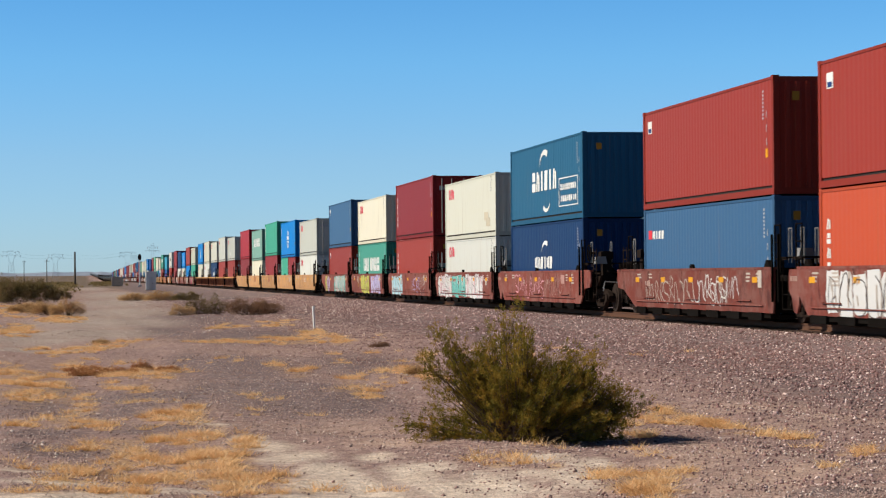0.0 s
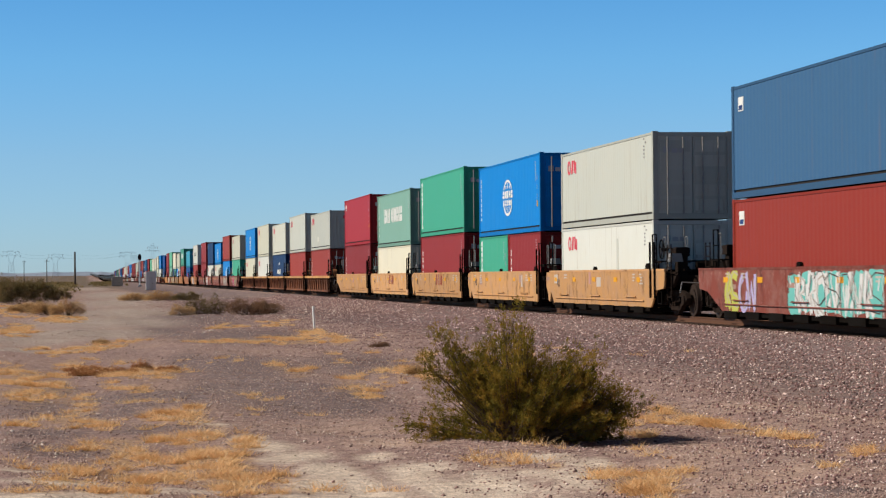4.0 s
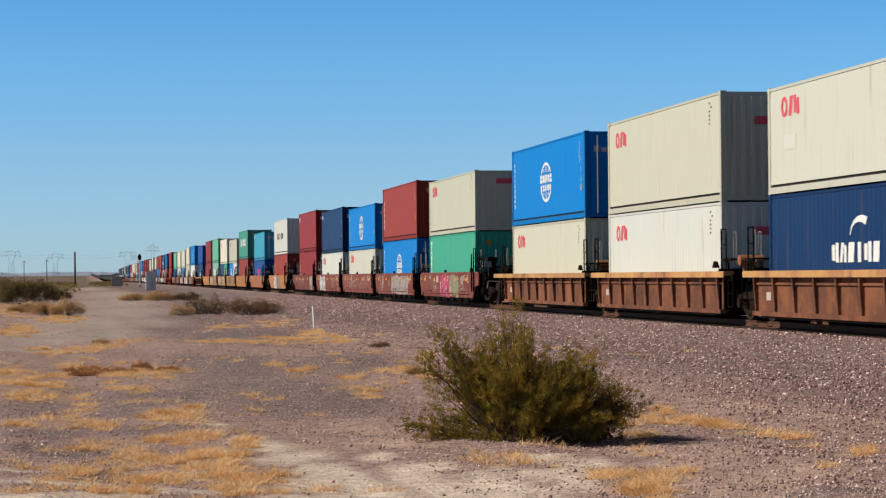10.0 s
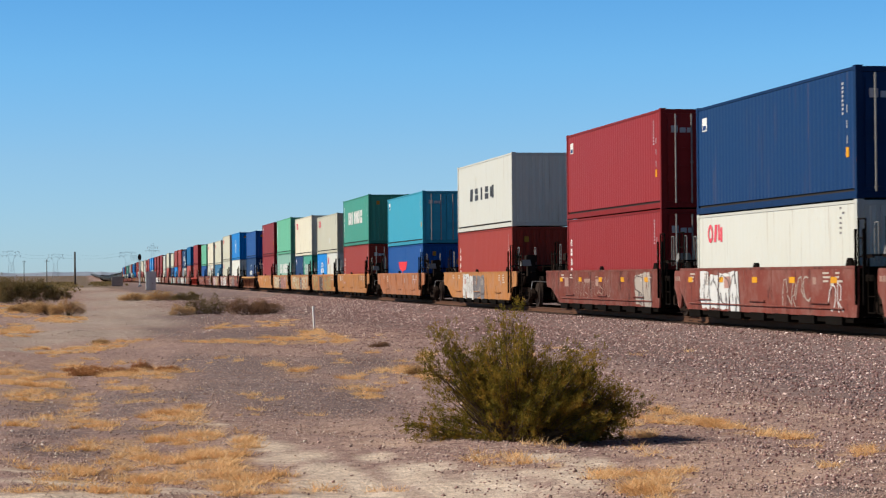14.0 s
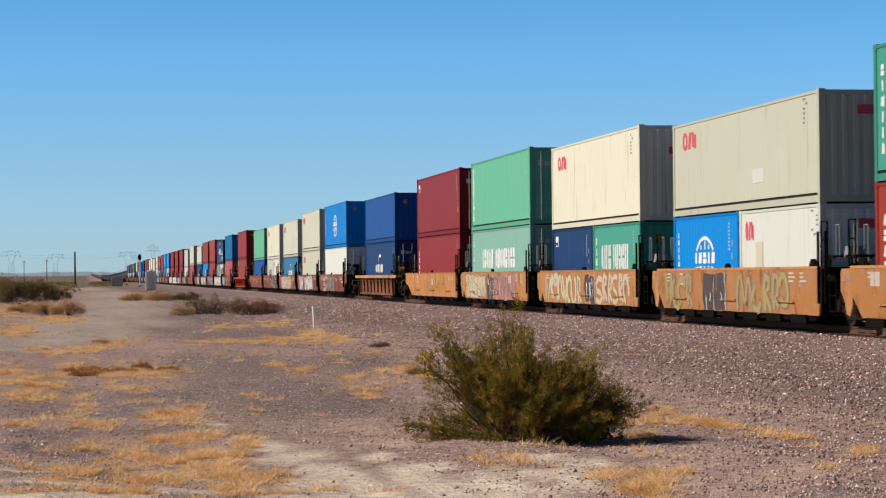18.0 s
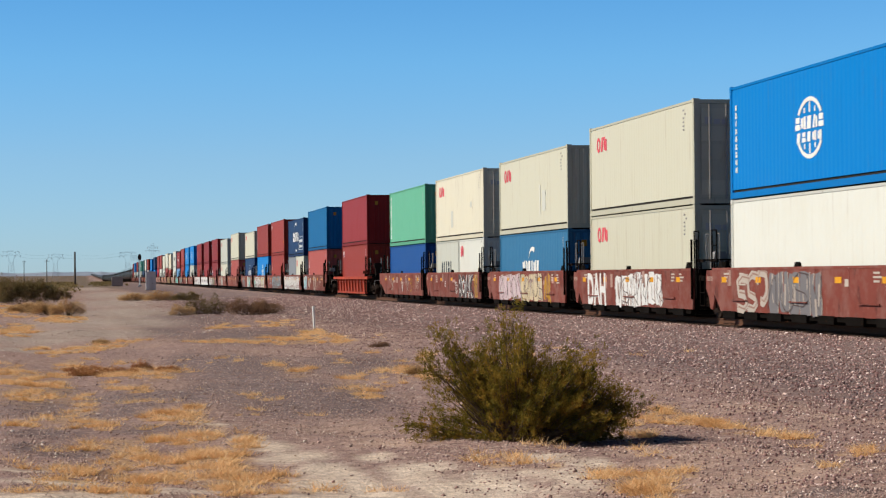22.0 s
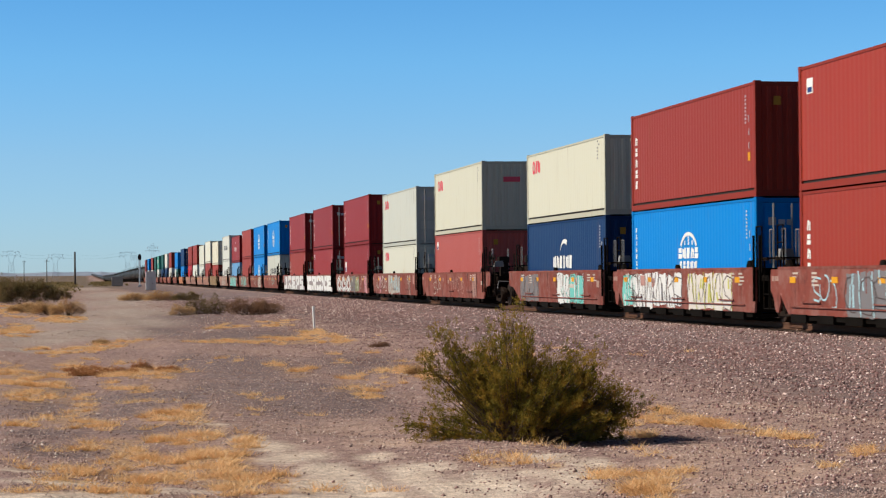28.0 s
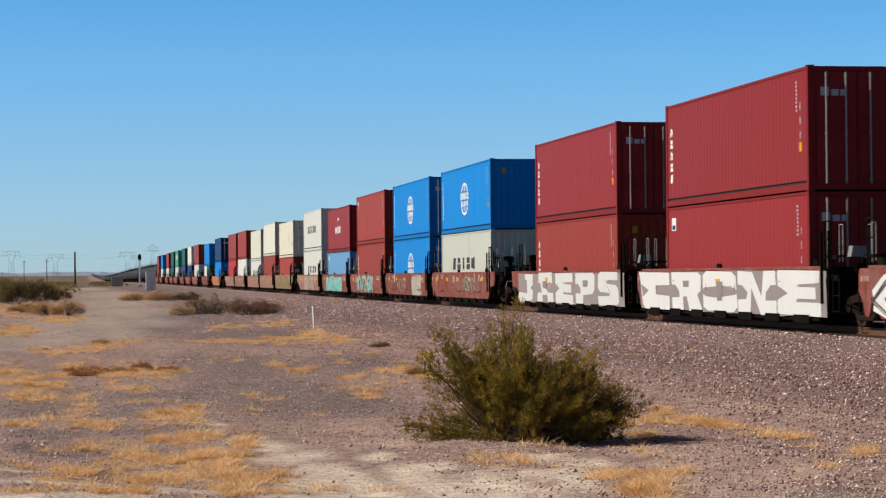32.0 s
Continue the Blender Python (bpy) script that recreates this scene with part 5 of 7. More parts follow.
    if kind == "s":
        for yy in () if scrawl.startswith("=") else (1.0, 5.5, 10.0):
            part("side_step", shared(("side_step", colour), lambda: Geo().box(-1.545, -1.525, 0, 1.25, 0.52, 0.545).box(-1.53, -1.48, 0.05, 0.09, 0.515, 0.555).box(-1.53, -1.48, 1.16, 1.20, 0.515, 0.555).mesh("side_step", mat)), root, at=(0, yy, 0))
        if colour in ("tan", "maroon") and not 29 < seed < 35 and seed < 41:
            part("side_rail", shared(("side_rail", colour), lambda: Geo().rod((-1.52, 0.1, 0.42), (-1.52, 12.0, 0.42), 0.018, 6).mesh("side_rail", mat)), root)
        for yy in (y0 - 0.38, y0 - 0.86):
            part("corner_post", shared("corner_post", lambda: Geo().box(-1.57, -1.52, 0, 0.05, 0.52, 2.14).mesh("corner_post", BLACK_STEEL)), root, at=(0, yy, 0))
        if not single_a:
            part("end_plate", shared(("end_plate", colour), lambda: Geo().prism([(0.0, 1.30), (0.66, 1.30), (0.72, 1.16), (0.72, 0.80), (0.50, 0.62), (0.36, 0.30), (0.16, 0.26), (0.0, 0.50)], "x", -1.455, -1.40).mesh("end_plate", mat)), root, "painted steel end plate", (0, y1 + 0.36, 0))
            part("end_mark", shared("end_mark", lambda: Geo().box(-1.463, -1.456, 0.12, 0.26, 1.02, 1.14).box(-1.463, -1.456, 0.30, 0.40, 1.02, 1.14).box(-1.463, -1.456, 0.46, 0.60, 1.02, 1.14).mesh("end_mark", INK["faint"])), root, "", (0, y1 + 0.36, 0))
        part("reservoir_box", shared("reservoir", lambda: Geo().prism([(-1.25, 1.56), (-0.85, 1.56), (-0.90, 1.80), (-1.20, 1.80)], "y", -0.12, 0.12).mesh("reservoir_box", GALV)), root, "pale grey box on the platform", (0, y0 - 1.3, 0))
        for q in range(6):
            part("weld_seam", shared(("seam", colour), lambda: Geo().box(-1.512, -1.503, -0.02, 0.02, 0.76, 1.29).mesh("weld_seam", mat)), root, at=(0, y0 + (y1 - y0) * (q + 0.5) / 6, 0))
        for yy in (6.3,):
            part("lug", shared("lug", lambda: Geo().prism([(-0.16, 1.36), (0.16, 1.36), (0.13, 1.43), (0.06, 1.47), (-0.06, 1.47), (-0.13, 1.43)], "x", -1.50, -1.42).mesh("lug", BLACK_STEEL)), root, at=(0, yy, 0))
        for k in range(3):
            w, h = rng.choice(((0.35, 0.22), (0.55, 0.30), (0.28, 0.42), (0.8, 0.12), (0.22, 0.16)))
            ink = rng.choice(("faint", "faint", "rosy", "worn"))
            part("data_panel", shared(("patch", w, ink), lambda: Geo().box(-0.003, 0.003, 0, w, 0, h).mesh("data_panel", INK[ink])), root, at=(-1.5075, rng.uniform(y0, y1 - 1), rng.uniform(0.76, 0.96)))
    else:
        part("data_panel", shared(("rdata",), lambda: Geo().box(-0.003, 0.003, 0, 0.34, 0, 0.2).mesh("data_panel", INK["worn"])), root, at=(-1.384, y1 - 1.0, 0.55))
    if scrawl.startswith("="):
        part("graffiti_field", shared(("field", long), lambda: field_mesh(y0 - 0.55, y1 + 0.5)), root, "grey painted graffiti ground")
        letters, slits = block_word(scrawl[1:], y0 - 0.30, y1 + 0.28, 0.04 if scrawl == "=CRONE" else 0.14, 0.22, 1.05, random.Random(seed))
        part("graffiti", letters.mesh("graffiti", SPRAY["white"]), root, "tall white block graffiti letters")
        if slits.v:
            part("graffiti_line", slits.mesh("graffiti_line", SPRAY["dusk"]), root)
    elif scrawl.startswith("#"):
        part("reporting_mark", shared(("mark", scrawl), lambda: mark_mesh(scrawl[1:-1], int(scrawl[-1]))), root, "faded painted block mark")
    elif scrawl:
        for name, me in graffiti_parts(scrawl, seed):
            tagged(part(name, me, root), kind="stuff")
    if colour == "tan":
        part("car_length_number", shared("forty", lambda: painted_word("40", 11.3, 11.75, "dark", 0.0, 0.006, 0.80, 0.26)), root, "dark painted number 40")
    if seed in (18, 33):
        part("letter", shared("letter_e", lambda: painted_word("E", 7.9, 8.1, "white", 0.03, 0.006, 0.70, 0.28)), root, "white painted letter E")
    if kind == "r" and colour == "brown":
        part("air_reservoir", shared("air_tank", lambda: Geo().cyl((-0.9, 0, 1.55), "x", 0.14, 0.62, 14).box(-1.1, -0.7, -0.05, 0.05, 1.12, 1.45).mesh("air_reservoir", RIB_RUST)), root, "rusty air tank", (0, y0 - 1.05, 0))
    words = dict(maroon="maroon-brown", tan="yellowish tan", orange="orange-brown", brown="rusty brown", vermilion="bright orange-red", rust="rust-coloured", olive="olive-brown", dusty="dusty reddish")
    tagged(root, f"{words[colour]} {'ribbed' if kind == 'r' else 'smooth-sided'} double-stack well car" + (" with graffiti along its side" if scrawl else ", weathered and dusty"), "rail car", "well cars of the train")
    MOVERS.append((root, place, 0.0))


def mark_mesh(ink, n):
    """Plain block shapes where the owner's mark stands."""
    g = Geo()
    for k in range(n):
        glyph(g, (2, 2, 3, 0)[k % 4], 6.2 + 0.62 * k, 0.78, 0.54, 0.50, 12.192, -1.509)
    return g.mesh("reporting_mark", INK[ink])


def field_mesh(y0, y1):
    g = Geo()
    sheet(g, y0, y1, 0.20, 1.27, 0.005, random.Random(4), 0.03)
    return g.mesh("graffiti_field", SPRAY["dusk"])


# place of the leading face, upper box, lower box or boxes, car colour and kind, painted pieces along the side
UNITS = [
    (34.26, "red c small", "orangered c vert", "maroon s", "F white worn 6-11;S worn - 1-5"),
    (49.64, "red c small", "slate c tag", "maroon s", "S worn - 6-11;S white - 2-6;S pale - 3-5"),
    (69.67, "steel c swoosh2", "navy c swoosh", "maroon s", "S pink - 5-10;S rosy - 2-5"),
    (84.96, "cream c oocl s", "white c oocl s", "maroon s", "F white pink 9-12.6;F teal white 5.5-9;F white pink 1.5-5.5"),
    (100.63, "darkred d vert", "red c vert", "maroon s", "F skyblue white 8.2-12;S lilac - 2.5-5;S worn - 1-2.5"),
    (116.62, "warm c oocl s", "teal c china", "maroon s", "F lime worn 5.2-8.8;F lilac white 0.6-4.4;S gold - 9.5-10.5"),
    (132.10, "slate c small", "red d small", "maroon s", "L lime worn 10.9-12;L lilac worn 9.4-10.8;F teal white 1.0-7.0;L white worn 1.5-6.5"),
    (152.01, "greywhite d oocl s", "white d oocl s", "tan s", ""),
    (167.69, "blue d globe", "green c evg s|darkred d vert s", "tan s", ""),
    (183.52, "green d evg", "darkred d vert", "tan s", "#brick3"),
    (199.05, "sage d china", "warm c none s", "tan s", "#brick3"),
    (214.55, "crimson d small", "darkred d vert", "tan s", ""),
    (235.03, "greywhite c oocl s", "red d vert", "brown r", ""),
    (251.22, "greywhite c oocl", "red d none", "brown r", ""),
    (267.04, "cream c oocl s", "navy d swoosh", "brown r", ""),
    (283.14, "ivory c oocl", "white c oocl", "brown r", ""),
    (298.52, "blue d globe", "ivory c oocl", "brown r", ""),
    (318.71, "ivory c oocl s", "green c evg", "maroon s", "F crimson white 5.0-7.6;F moss sand 2.8-5.0;S worn - 1-3;S pale - 8.6-9.4"),
    (334.86, "red c vert", "blue d globe", "maroon s", "S white - 10.2-11.2;F worn gray 1.2-7.2"),
    (350.35, "blue d globe s", "cream c oocl s", "maroon s", "S worn - 6-10;S faint - 3-6"),
    (365.81, "navy d small", "white c oocl s", "maroon s", "F white gray 7.6-11.0;S worn - 2.2-4.2;S white - 0.2-1"),
    (381.62, "darkred d small", "darkred d vert", "maroon s", "F worn gray 0.2-2.0;S faint - 5-10"),
    (403.39, "white c text", "red c vert", "orange s", "F white worn 7-9.5;F gray worn 4.5-7"),
    (425.56, "cyan d small s", "royal c anchor s", "rust s", ""),
    (445.68, "teal c china", "red d vert", "orange s", ""),
    (461.29, "ivory c oocl s", "blue d globe s|white c oocl s", "orange s", "O ochre gray 9.4-12;F shade white 6.4-8.4;O ochre gray 1.4-5.4"),
    (477.16, "warm c oocl", "navy c small s|teal c china s", "orange s", "O sand moss 6.6-12.0;F shade white 4.7-6.1;O sand rosy 0.3-4.4"),
    (493.12, "mint d evg", "sage d china", "orange s", "F sand worn 7.6-12;F shade white 6.0-7.3;F rosy pink 1.4-5.8"),
    (508.22, "darkred d small", "darkred d vert", "orange s", "S gold - 2-8;S worn - 6-7"),
    (528.18, "royal c none s", "navy d swoosh", "brown r", ""),
    (549.52, "blue c globe", "white d none", "maroon s", "L worn faint 8.4-10.8;F gray worn 4.6-8.3"),
    (565.01, "ivory d oocl", "ivory d oocl", "maroon s", "T white rosy 9.0-11.4 DAH;F white faint 2.4-7.8"),
    (580.49, "ivory c oocl", "petrol c swoosh s", "maroon s", "F mauve pale 6.8-11;F sand worn 3.0-6.8;O gold rosy 1.6-2.6"),
    (596.17, "warm d oocl", "greywhite c text s|white c oocl s", "maroon s", "T shade white 0.9-4.5 BOAK;F gold rosy 0.0-0.8;S white - 4.8-5.4"),
    (611.53, "mint c evg", "royal c none s", "maroon s", "S worn - 9.2-9.9;S white - 5.6-6.1;S gold - 2.2-3.2;S pale - 3.8-4.8;S worn - 0.6-1.4"),
    (633.17, "darkred c none", "red c small", "vermilion r", ""),
    (654.20, "midblue c none", "salmon c vert", "maroon s", "F skyblue teal 10.8-12.7;L worn faint 8.6-9.8;L worn faint 4.5-6;S faint - 1-4"),
    (669.75, "navy c swoosh2", "grey c none s|cream c oocl s", "maroon s", "F white pale 1-12.8"),
    (685.63, "red c small", "red d vert", "maroon s", "S skyblue - 9-10.5;F gray skyblue 0.4-8.4"),
    (701.08, "red c vert", "blue d globe", "maroon s", "F teal white 10.8-12.3;F white gray 5.8-11.2;F pale lime 1.2-5.2"),
    (716.59, "ivory c oocl s", "navy c swoosh", "maroon s", "F gray faint 9.0-12.2;F white teal 4.0-5.9;F teal white 2.0-4.0"),
    (737.97, "ivory c oocl", "salmon c small", "maroon s", "S worn - 9-11;S rosy - 3-6;F rosy faint 0.0-0.9"),
    (755.82, "greywhite d oocl", "cream d oocl s", "maroon s", "S worn - 11.8-13;F pink rosy 11.0-11.6;S pale - 8.8-10.8;F worn skyblue 4.0-8.2;F rosy faint 0.4-1.0"),
    (773.76, "darkred c vert", "darkred c square", "maroon s", "D white shade 6.6-13.7;F gray moss 4.4-6.6;F moss white 2.6-4.4;F pink rosy -0.9-0.1;S worn - 1.0-2.0"),
    (792.16, "darkred d vert", "darkred d small", "maroon s", "=CRONE"),
    (810.07, "darkred d vert", "red c vert", "maroon s", "=JAEPS"),
    (831.06, "blue c globe", "greywhite c text", "maroon s", "S faint - 3-8;S teal - 2-5"),
    (846.73, "blue d globe", "blue d globe", "maroon s", "F worn pale 1-4;S worn - 6-9"),
    (862.22, "red c small", "red c vert", "maroon s", "L teal worn 3-10"),
    (877.96, "darkred c swoosh", "skyblue d small s", "maroon s", "F teal white 2-11"),
    (894.02, "white c text", "white d text", "dusty s", "L worn faint 3-9"),
    (914.35, "warm d small", "red c none s", "olive s", ""),
    (930.49, "cream d small", "red c none", "dusty s", ""),
    (945.45, "cream d small", "white c text s", "dusty s", ""),
    (963.48, "red c small", "white c none", "dusty s", ""),
    (978.36, "red c vert", "crimson c small", "dusty s", ""),
    (1003.71, "navy d none", "blue c none", "rust s", ""),
    (1027.74, "blue c none", "white c none s|darkgreen c none s", "maroon s", ""),
    (1054.21, "red c vert", "white c none", "maroon s", ""),
    (1074.74, "white c none", "navy c none", "maroon s", ""),
    (1095.32, "darkgreen c none", "navy c small", "maroon s", ""),
    (1120.34, "teal c china", "white c none", "maroon s", ""),
    (1139.69, "darkgreen c none", "darkgreen c none", "maroon s", ""),
    (1162.03, "red c none", "white c none", "maroon s", ""),
    (1191.74, "blue c none", "white c none", "maroon s", ""),
    (1214.50, "darkred c none", "red c none", "maroon s", ""),
]


def build_train():
    for i, (place, upper, lower, car, scrawl) in enumerate(UNITS):
        before = place - UNITS[i - 1][0] if i else 15.5
        after = UNITS[i + 1][0] - place if i + 1 < len(UNITS) else 20.0
        colour, kind = car.split()
        well_car(place, colour, kind, before, after, scrawl, i, long=41 <= i <= 45)
        lows = lower.split("|")
        base = BASE_Z + (-0.012 if kind == "s" else 0.0 if colour == "vermilion" else -0.015)
        if len(lows) == 2:
            container(place, base, lows[0], 12.192 - 6.058, 6.058)
            h = container(place, base, lows[1], 0.0, 6.058)
        else:
            h = container(place, base, lows[0])
        container(place, base + h + 0.025, upper)


build_train()


def tank_meshes():
    """Parts of a black tank car, 17 m over the couplers, from y = 0 to the rear."""
    g = Geo()
    prof = [(0.9, 0.35), (1.0, 0.85), (1.2, 1.25), (1.5, 1.48), (2.0, 1.52), (15.0, 1.52), (15.5, 1.48), (15.8, 1.25), (16.0, 0.85), (16.1, 0.35)]
    n = 16
    for y, r in prof:
        for k in range(n):
            a = 2 * math.pi * k / n
            g.v.append((r * math.cos(a), y, 2.55 + r * math.sin(a)))
    for j in range(len(prof) - 1):
        g.f += [(j * n + k, j * n + (k + 1) % n, (j + 1) * n + (k + 1) % n, (j + 1) * n + k) for k in range(n)]
    g.f += [tuple(range(n)), tuple((len(prof) - 1) * n + k for k in range(n))]
    tank = g.mesh("tank", TANK_BLACK, smooth=True)
    dome = Geo().cyl((0, 8.5, 4.22), "z", 0.62, 0.5, 14).mesh("dome", TANK_BLACK)
    walk_way = Geo().box(-0.9, 0.9, 7.4, 9.6, 4.02, 4.07).mesh("walkway", BLACK_STEEL)
    rails = Geo()
    for x in (-0.88, 0.88):
        for y in (7.45, 8.5, 9.55):
            rails.cyl((x, y, 4.5), "z", 0.03, 0.95, 5)
        rails.cyl((x, 8.5, 4.95), "y", 0.03, 2.2, 5)
    rails = rails.mesh("walkway_rail", BLACK_STEEL)
    ladder = Geo()
    for y in (8.3, 8.8):
        ladder.cyl((-1.56, y, 2.6), "z", 0.03, 3.2, 5)
    for k in range(8):
        ladder.cyl((-1.56, 8.55, 1.2 + 0.4 * k), "y", 0.02, 0.5, 4)
    ladder = ladder.mesh("ladder", BLACK_STEEL)
    sill = Geo().box(-0.35, 0.35, 0.1, 2.6, 0.75, 1.05).box(-1.4, 1.4, 0.3, 0.5, 0.9, 1.1).mesh("stub_sill", BLACK_STEEL)
    sill_b = Geo().box(-0.35, 0.35, 14.4, 16.9, 0.75, 1.05).box(-1.4, 1.4, 16.5, 16.7, 0.9, 1.1).mesh("stub_sill", BLACK_STEEL)
    return [("tank", tank), ("dome", dome), ("walkway", walk_way), ("walkway_rail", rails), ("ladder", ladder), ("stub_sill", sill), ("stub_sill", sill_b)]


def simple_truck_mesh():
    g = Geo()
    for sx in (-1, 1):
        for dy in (-0.89, 0.89):
            g.cyl((sx * 0.75, dy, 0.457), "x", 0.457, 0.14, 12)
        g.prism([(-1.1, 0.4), (-0.5, 0.2), (0.5, 0.2), (1.1, 0.4), (0.9, 0.7), (-0.9, 0.7)], "x", sx * 1.0 - 0.06, sx * 1.0 + 0.06)
    g.box(-1, 1, -0.2, 0.2, 0.42, 0.75)
    return g.mesh("truck", BLACK_STEEL)


FIRST_TANK, TANK_STEP, TANKS = 1236.0, 17.7, 62
TANK_MOVERS = []


def build_tanks():
    meshes = tank_meshes()
    bogie = simple_truck_mesh()
    for k in range(TANKS):
        root = new("tank_car")
        for name, me in meshes:
            part(name, me, root)
        for y in (1.9, 15.1):
            part("truck", bogie, root, at=(0, y, 0))
        tagged(root, "black cylindrical tank car with top walkway and dome", "tank car", "tank cars at the tail of the train")
        TANK_MOVERS.append((root, FIRST_TANK + k * TANK_STEP))
    # the farthest cars of the tail, beyond where one can be told from the next
    verts, faces = [], []
    tank = meshes[0][1]
    co = np.empty(len(tank.vertices) * 3, dtype=np.float32)
    tank.vertices.foreach_get("co", co)
    co = co.reshape(-1, 3)
    quads = np.array([p.vertices[:] for p in tank.polygons if len(p.vertices) == 4])
    for k in range(130):
        faces.append(quads + len(co) * k)
        verts.append(co + np.array([0, k * TANK_STEP, 0], dtype=np.float32))
    ob = new("tank_car_tail", fast_mesh("tank_car_tail", np.concatenate(verts), np.concatenate(faces), TANK_BLACK, True))
    tagged(ob, "long dark string of black tank cars far up the line", "tank cars", kind="stuff")
    TANK_MOVERS.append((ob, FIRST_TANK + TANKS * TANK_STEP))


build_tanks()


def motions():
    """The train comes towards the camera along the straight track, all its vehicles and boxes at one speed."""
    times = [0, 4, 8, 12, 16, 20, 24, 28, 32]
    for thing, place, height in MOVERS:
        rows = []
        for t in times:
            y = place - travelled(t)
            rows.append((t, pose(TRACK_X, y, RAIL_TOP + height + grade(y), math.degrees(math.atan(grade(y + 6) - grade(y - 6)) / 12) if y > 550 else 0)))
        walk(thing, rows)
    for thing, place in TANK_MOVERS:
        rows = []
        for t in times:
            y = place - travelled(t)
            far = thing.name == "tank_car_tail"
            z0 = grade(y) if not far else grade(2600) + 0.00312 * (y - 2600)
            tilt = math.degrees(math.atan2(grade(y + 17) - grade(y), 17)) if not far else math.degrees(math.atan(0.00312))
            rows.append((t, pose(TRACK_X, y, RAIL_TOP + z0, tilt)))
        walk(thing, rows)

# ---------------------------------------------------------------- stones, grass, scrub
def scatter_points(rng, n, near, far, low, high):
    """Points in the stretch of ground between two distances and two bearings, even over its area."""
    r = np.sqrt(rng.uniform(near ** 2, far ** 2, n))
    b = np.radians(rng.uniform(low, high, n))
    return r * np.sin(b), r * np.cos(b)


def stones_mesh(name, x, y, size, rng, material):
    n = len(x)
    base = np.array([(1, 0, 0), (-1, 0, 0), (0, 1, 0), (0, -1, 0), (0, 0, 1), (0, 0, -1)], dtype=float)
    tri = np.array([(0, 2, 4), (2, 1, 4), (1, 3, 4), (3, 0, 4), (2, 0, 5), (1, 2, 5), (3, 1, 5), (0, 3, 5)])
    v = base[None] * rng.uniform(0.55, 1.25, (n, 6, 1)) + rng.uniform(-0.22, 0.22, (n, 6, 3))
    q = rng.normal(size=(n, 4))
    q /= np.linalg.norm(q, axis=1, keepdims=True)
    w, a, b, c = q.T
    rot = np.stack([np.stack([1 - 2 * (b * b + c * c), 2 * (a * b - c * w), 2 * (a * c + b * w)], -1),
                    np.stack([2 * (a * b + c * w), 1 - 2 * (a * a + c * c), 2 * (b * c - a * w)], -1),
                    np.stack([2 * (a * c - b * w), 2 * (b * c + a * w), 1 - 2 * (a * a + b * b)], -1)], -2)
    v = np.einsum("nij,nkj->nki", rot, v) * size[:, None, None] * 0.5
    v[:, :, 2] *= 0.8
    v += np.stack([x, y, ground_height(x, y) + size * 0.14], -1)[:, None, :]
    f = tri[None] + 6 * np.arange(n)[:, None, None]
    return fast_mesh(name, v.reshape(-1, 3), f.reshape(-1, 3), material)


def build_stones():
    rng = np.random.default_rng(11)
    # coarse ballast on the shoulder and slope of the track bed
    n = 120000
    y = 17 + 157 * rng.uniform(0, 1, n) ** 1.6
    x = TRACK_X - 1.45 - 15.0 * rng.beta(1.0, 2.1, n)
    ok = (np.degrees(np.arctan2(x, y)) < 22.5) & (x > 3)
    x, y = x[ok], y[ok]
    size = np.clip(rng.lognormal(-3.22, 0.33, len(x)), 0.022, 0.085) * (1 + 0.004 * np.clip(y - 40, 0, 100)) * np.clip(1.36 - 0.06 * (TRACK_X - x), 0.48, 1)
    ob = new("ballast", stones_mesh("ballast", x, y, size, rng, STONE))
    tagged(ob, "broken pinkish-grey ballast stones along the track bed", "gravel", kind="stuff")
    # finer gravel over the open ground
    reach, bear = 16.5 + 58.5 * rng.uniform(0, 1, 215000) ** 1.6, np.radians(rng.uniform(-2.6, 22, 215000))
    x1, y1 = reach * np.sin(bear), reach * np.cos(bear)
    keep = rng.uniform(0, 1, len(x1)) < np.clip(1.2 - np.hypot(x1, y1) / 90, 0.2, 1) * np.clip(1 - 1.25 * patch_field(x1, y1, SAND_A + SAND_B), 0.13, 1) * np.clip(
        0.25 + 0.75 * patch_field(x1, y1, STONY_A + STONY_B) + 0.4 * smooth(-0.25, 0.45, np.sin(x1 * 1.7 + 1.2) * np.sin(y1 * 0.37 + 0.4)), 0.2, 1)
    x1, y1 = x1[keep], y1[keep]
    size = np.clip(rng.lognormal(-4.08, 0.42, len(x1)), 0.009, 0.06) * np.clip(0.7 + np.hypot(x1, y1) / 90, 0.8, 1.4)
    x2, y2 = scatter_points(rng, 17000, 70, 190, -2.6, 7)
    off = (patch_field(x2, y2, ROAD_A) < 0.25) | (rng.uniform(0, 1, len(x2)) < 0.05)
    x2, y2 = x2[off], y2[off]
    x1, y1 = np.concatenate([x1, x2]), np.concatenate([y1, y2])
    size = np.concatenate([size, np.clip(rng.lognormal(-3.1, 0.45, len(x2)), 0.02, 0.16)])
    ob = new("gravel", stones_mesh("gravel", x1, y1, size, rng, PEBBLE))
    tagged(ob, "loose purplish gravel and pebbles on the desert floor", "gravel", kind="stuff")


build_stones()


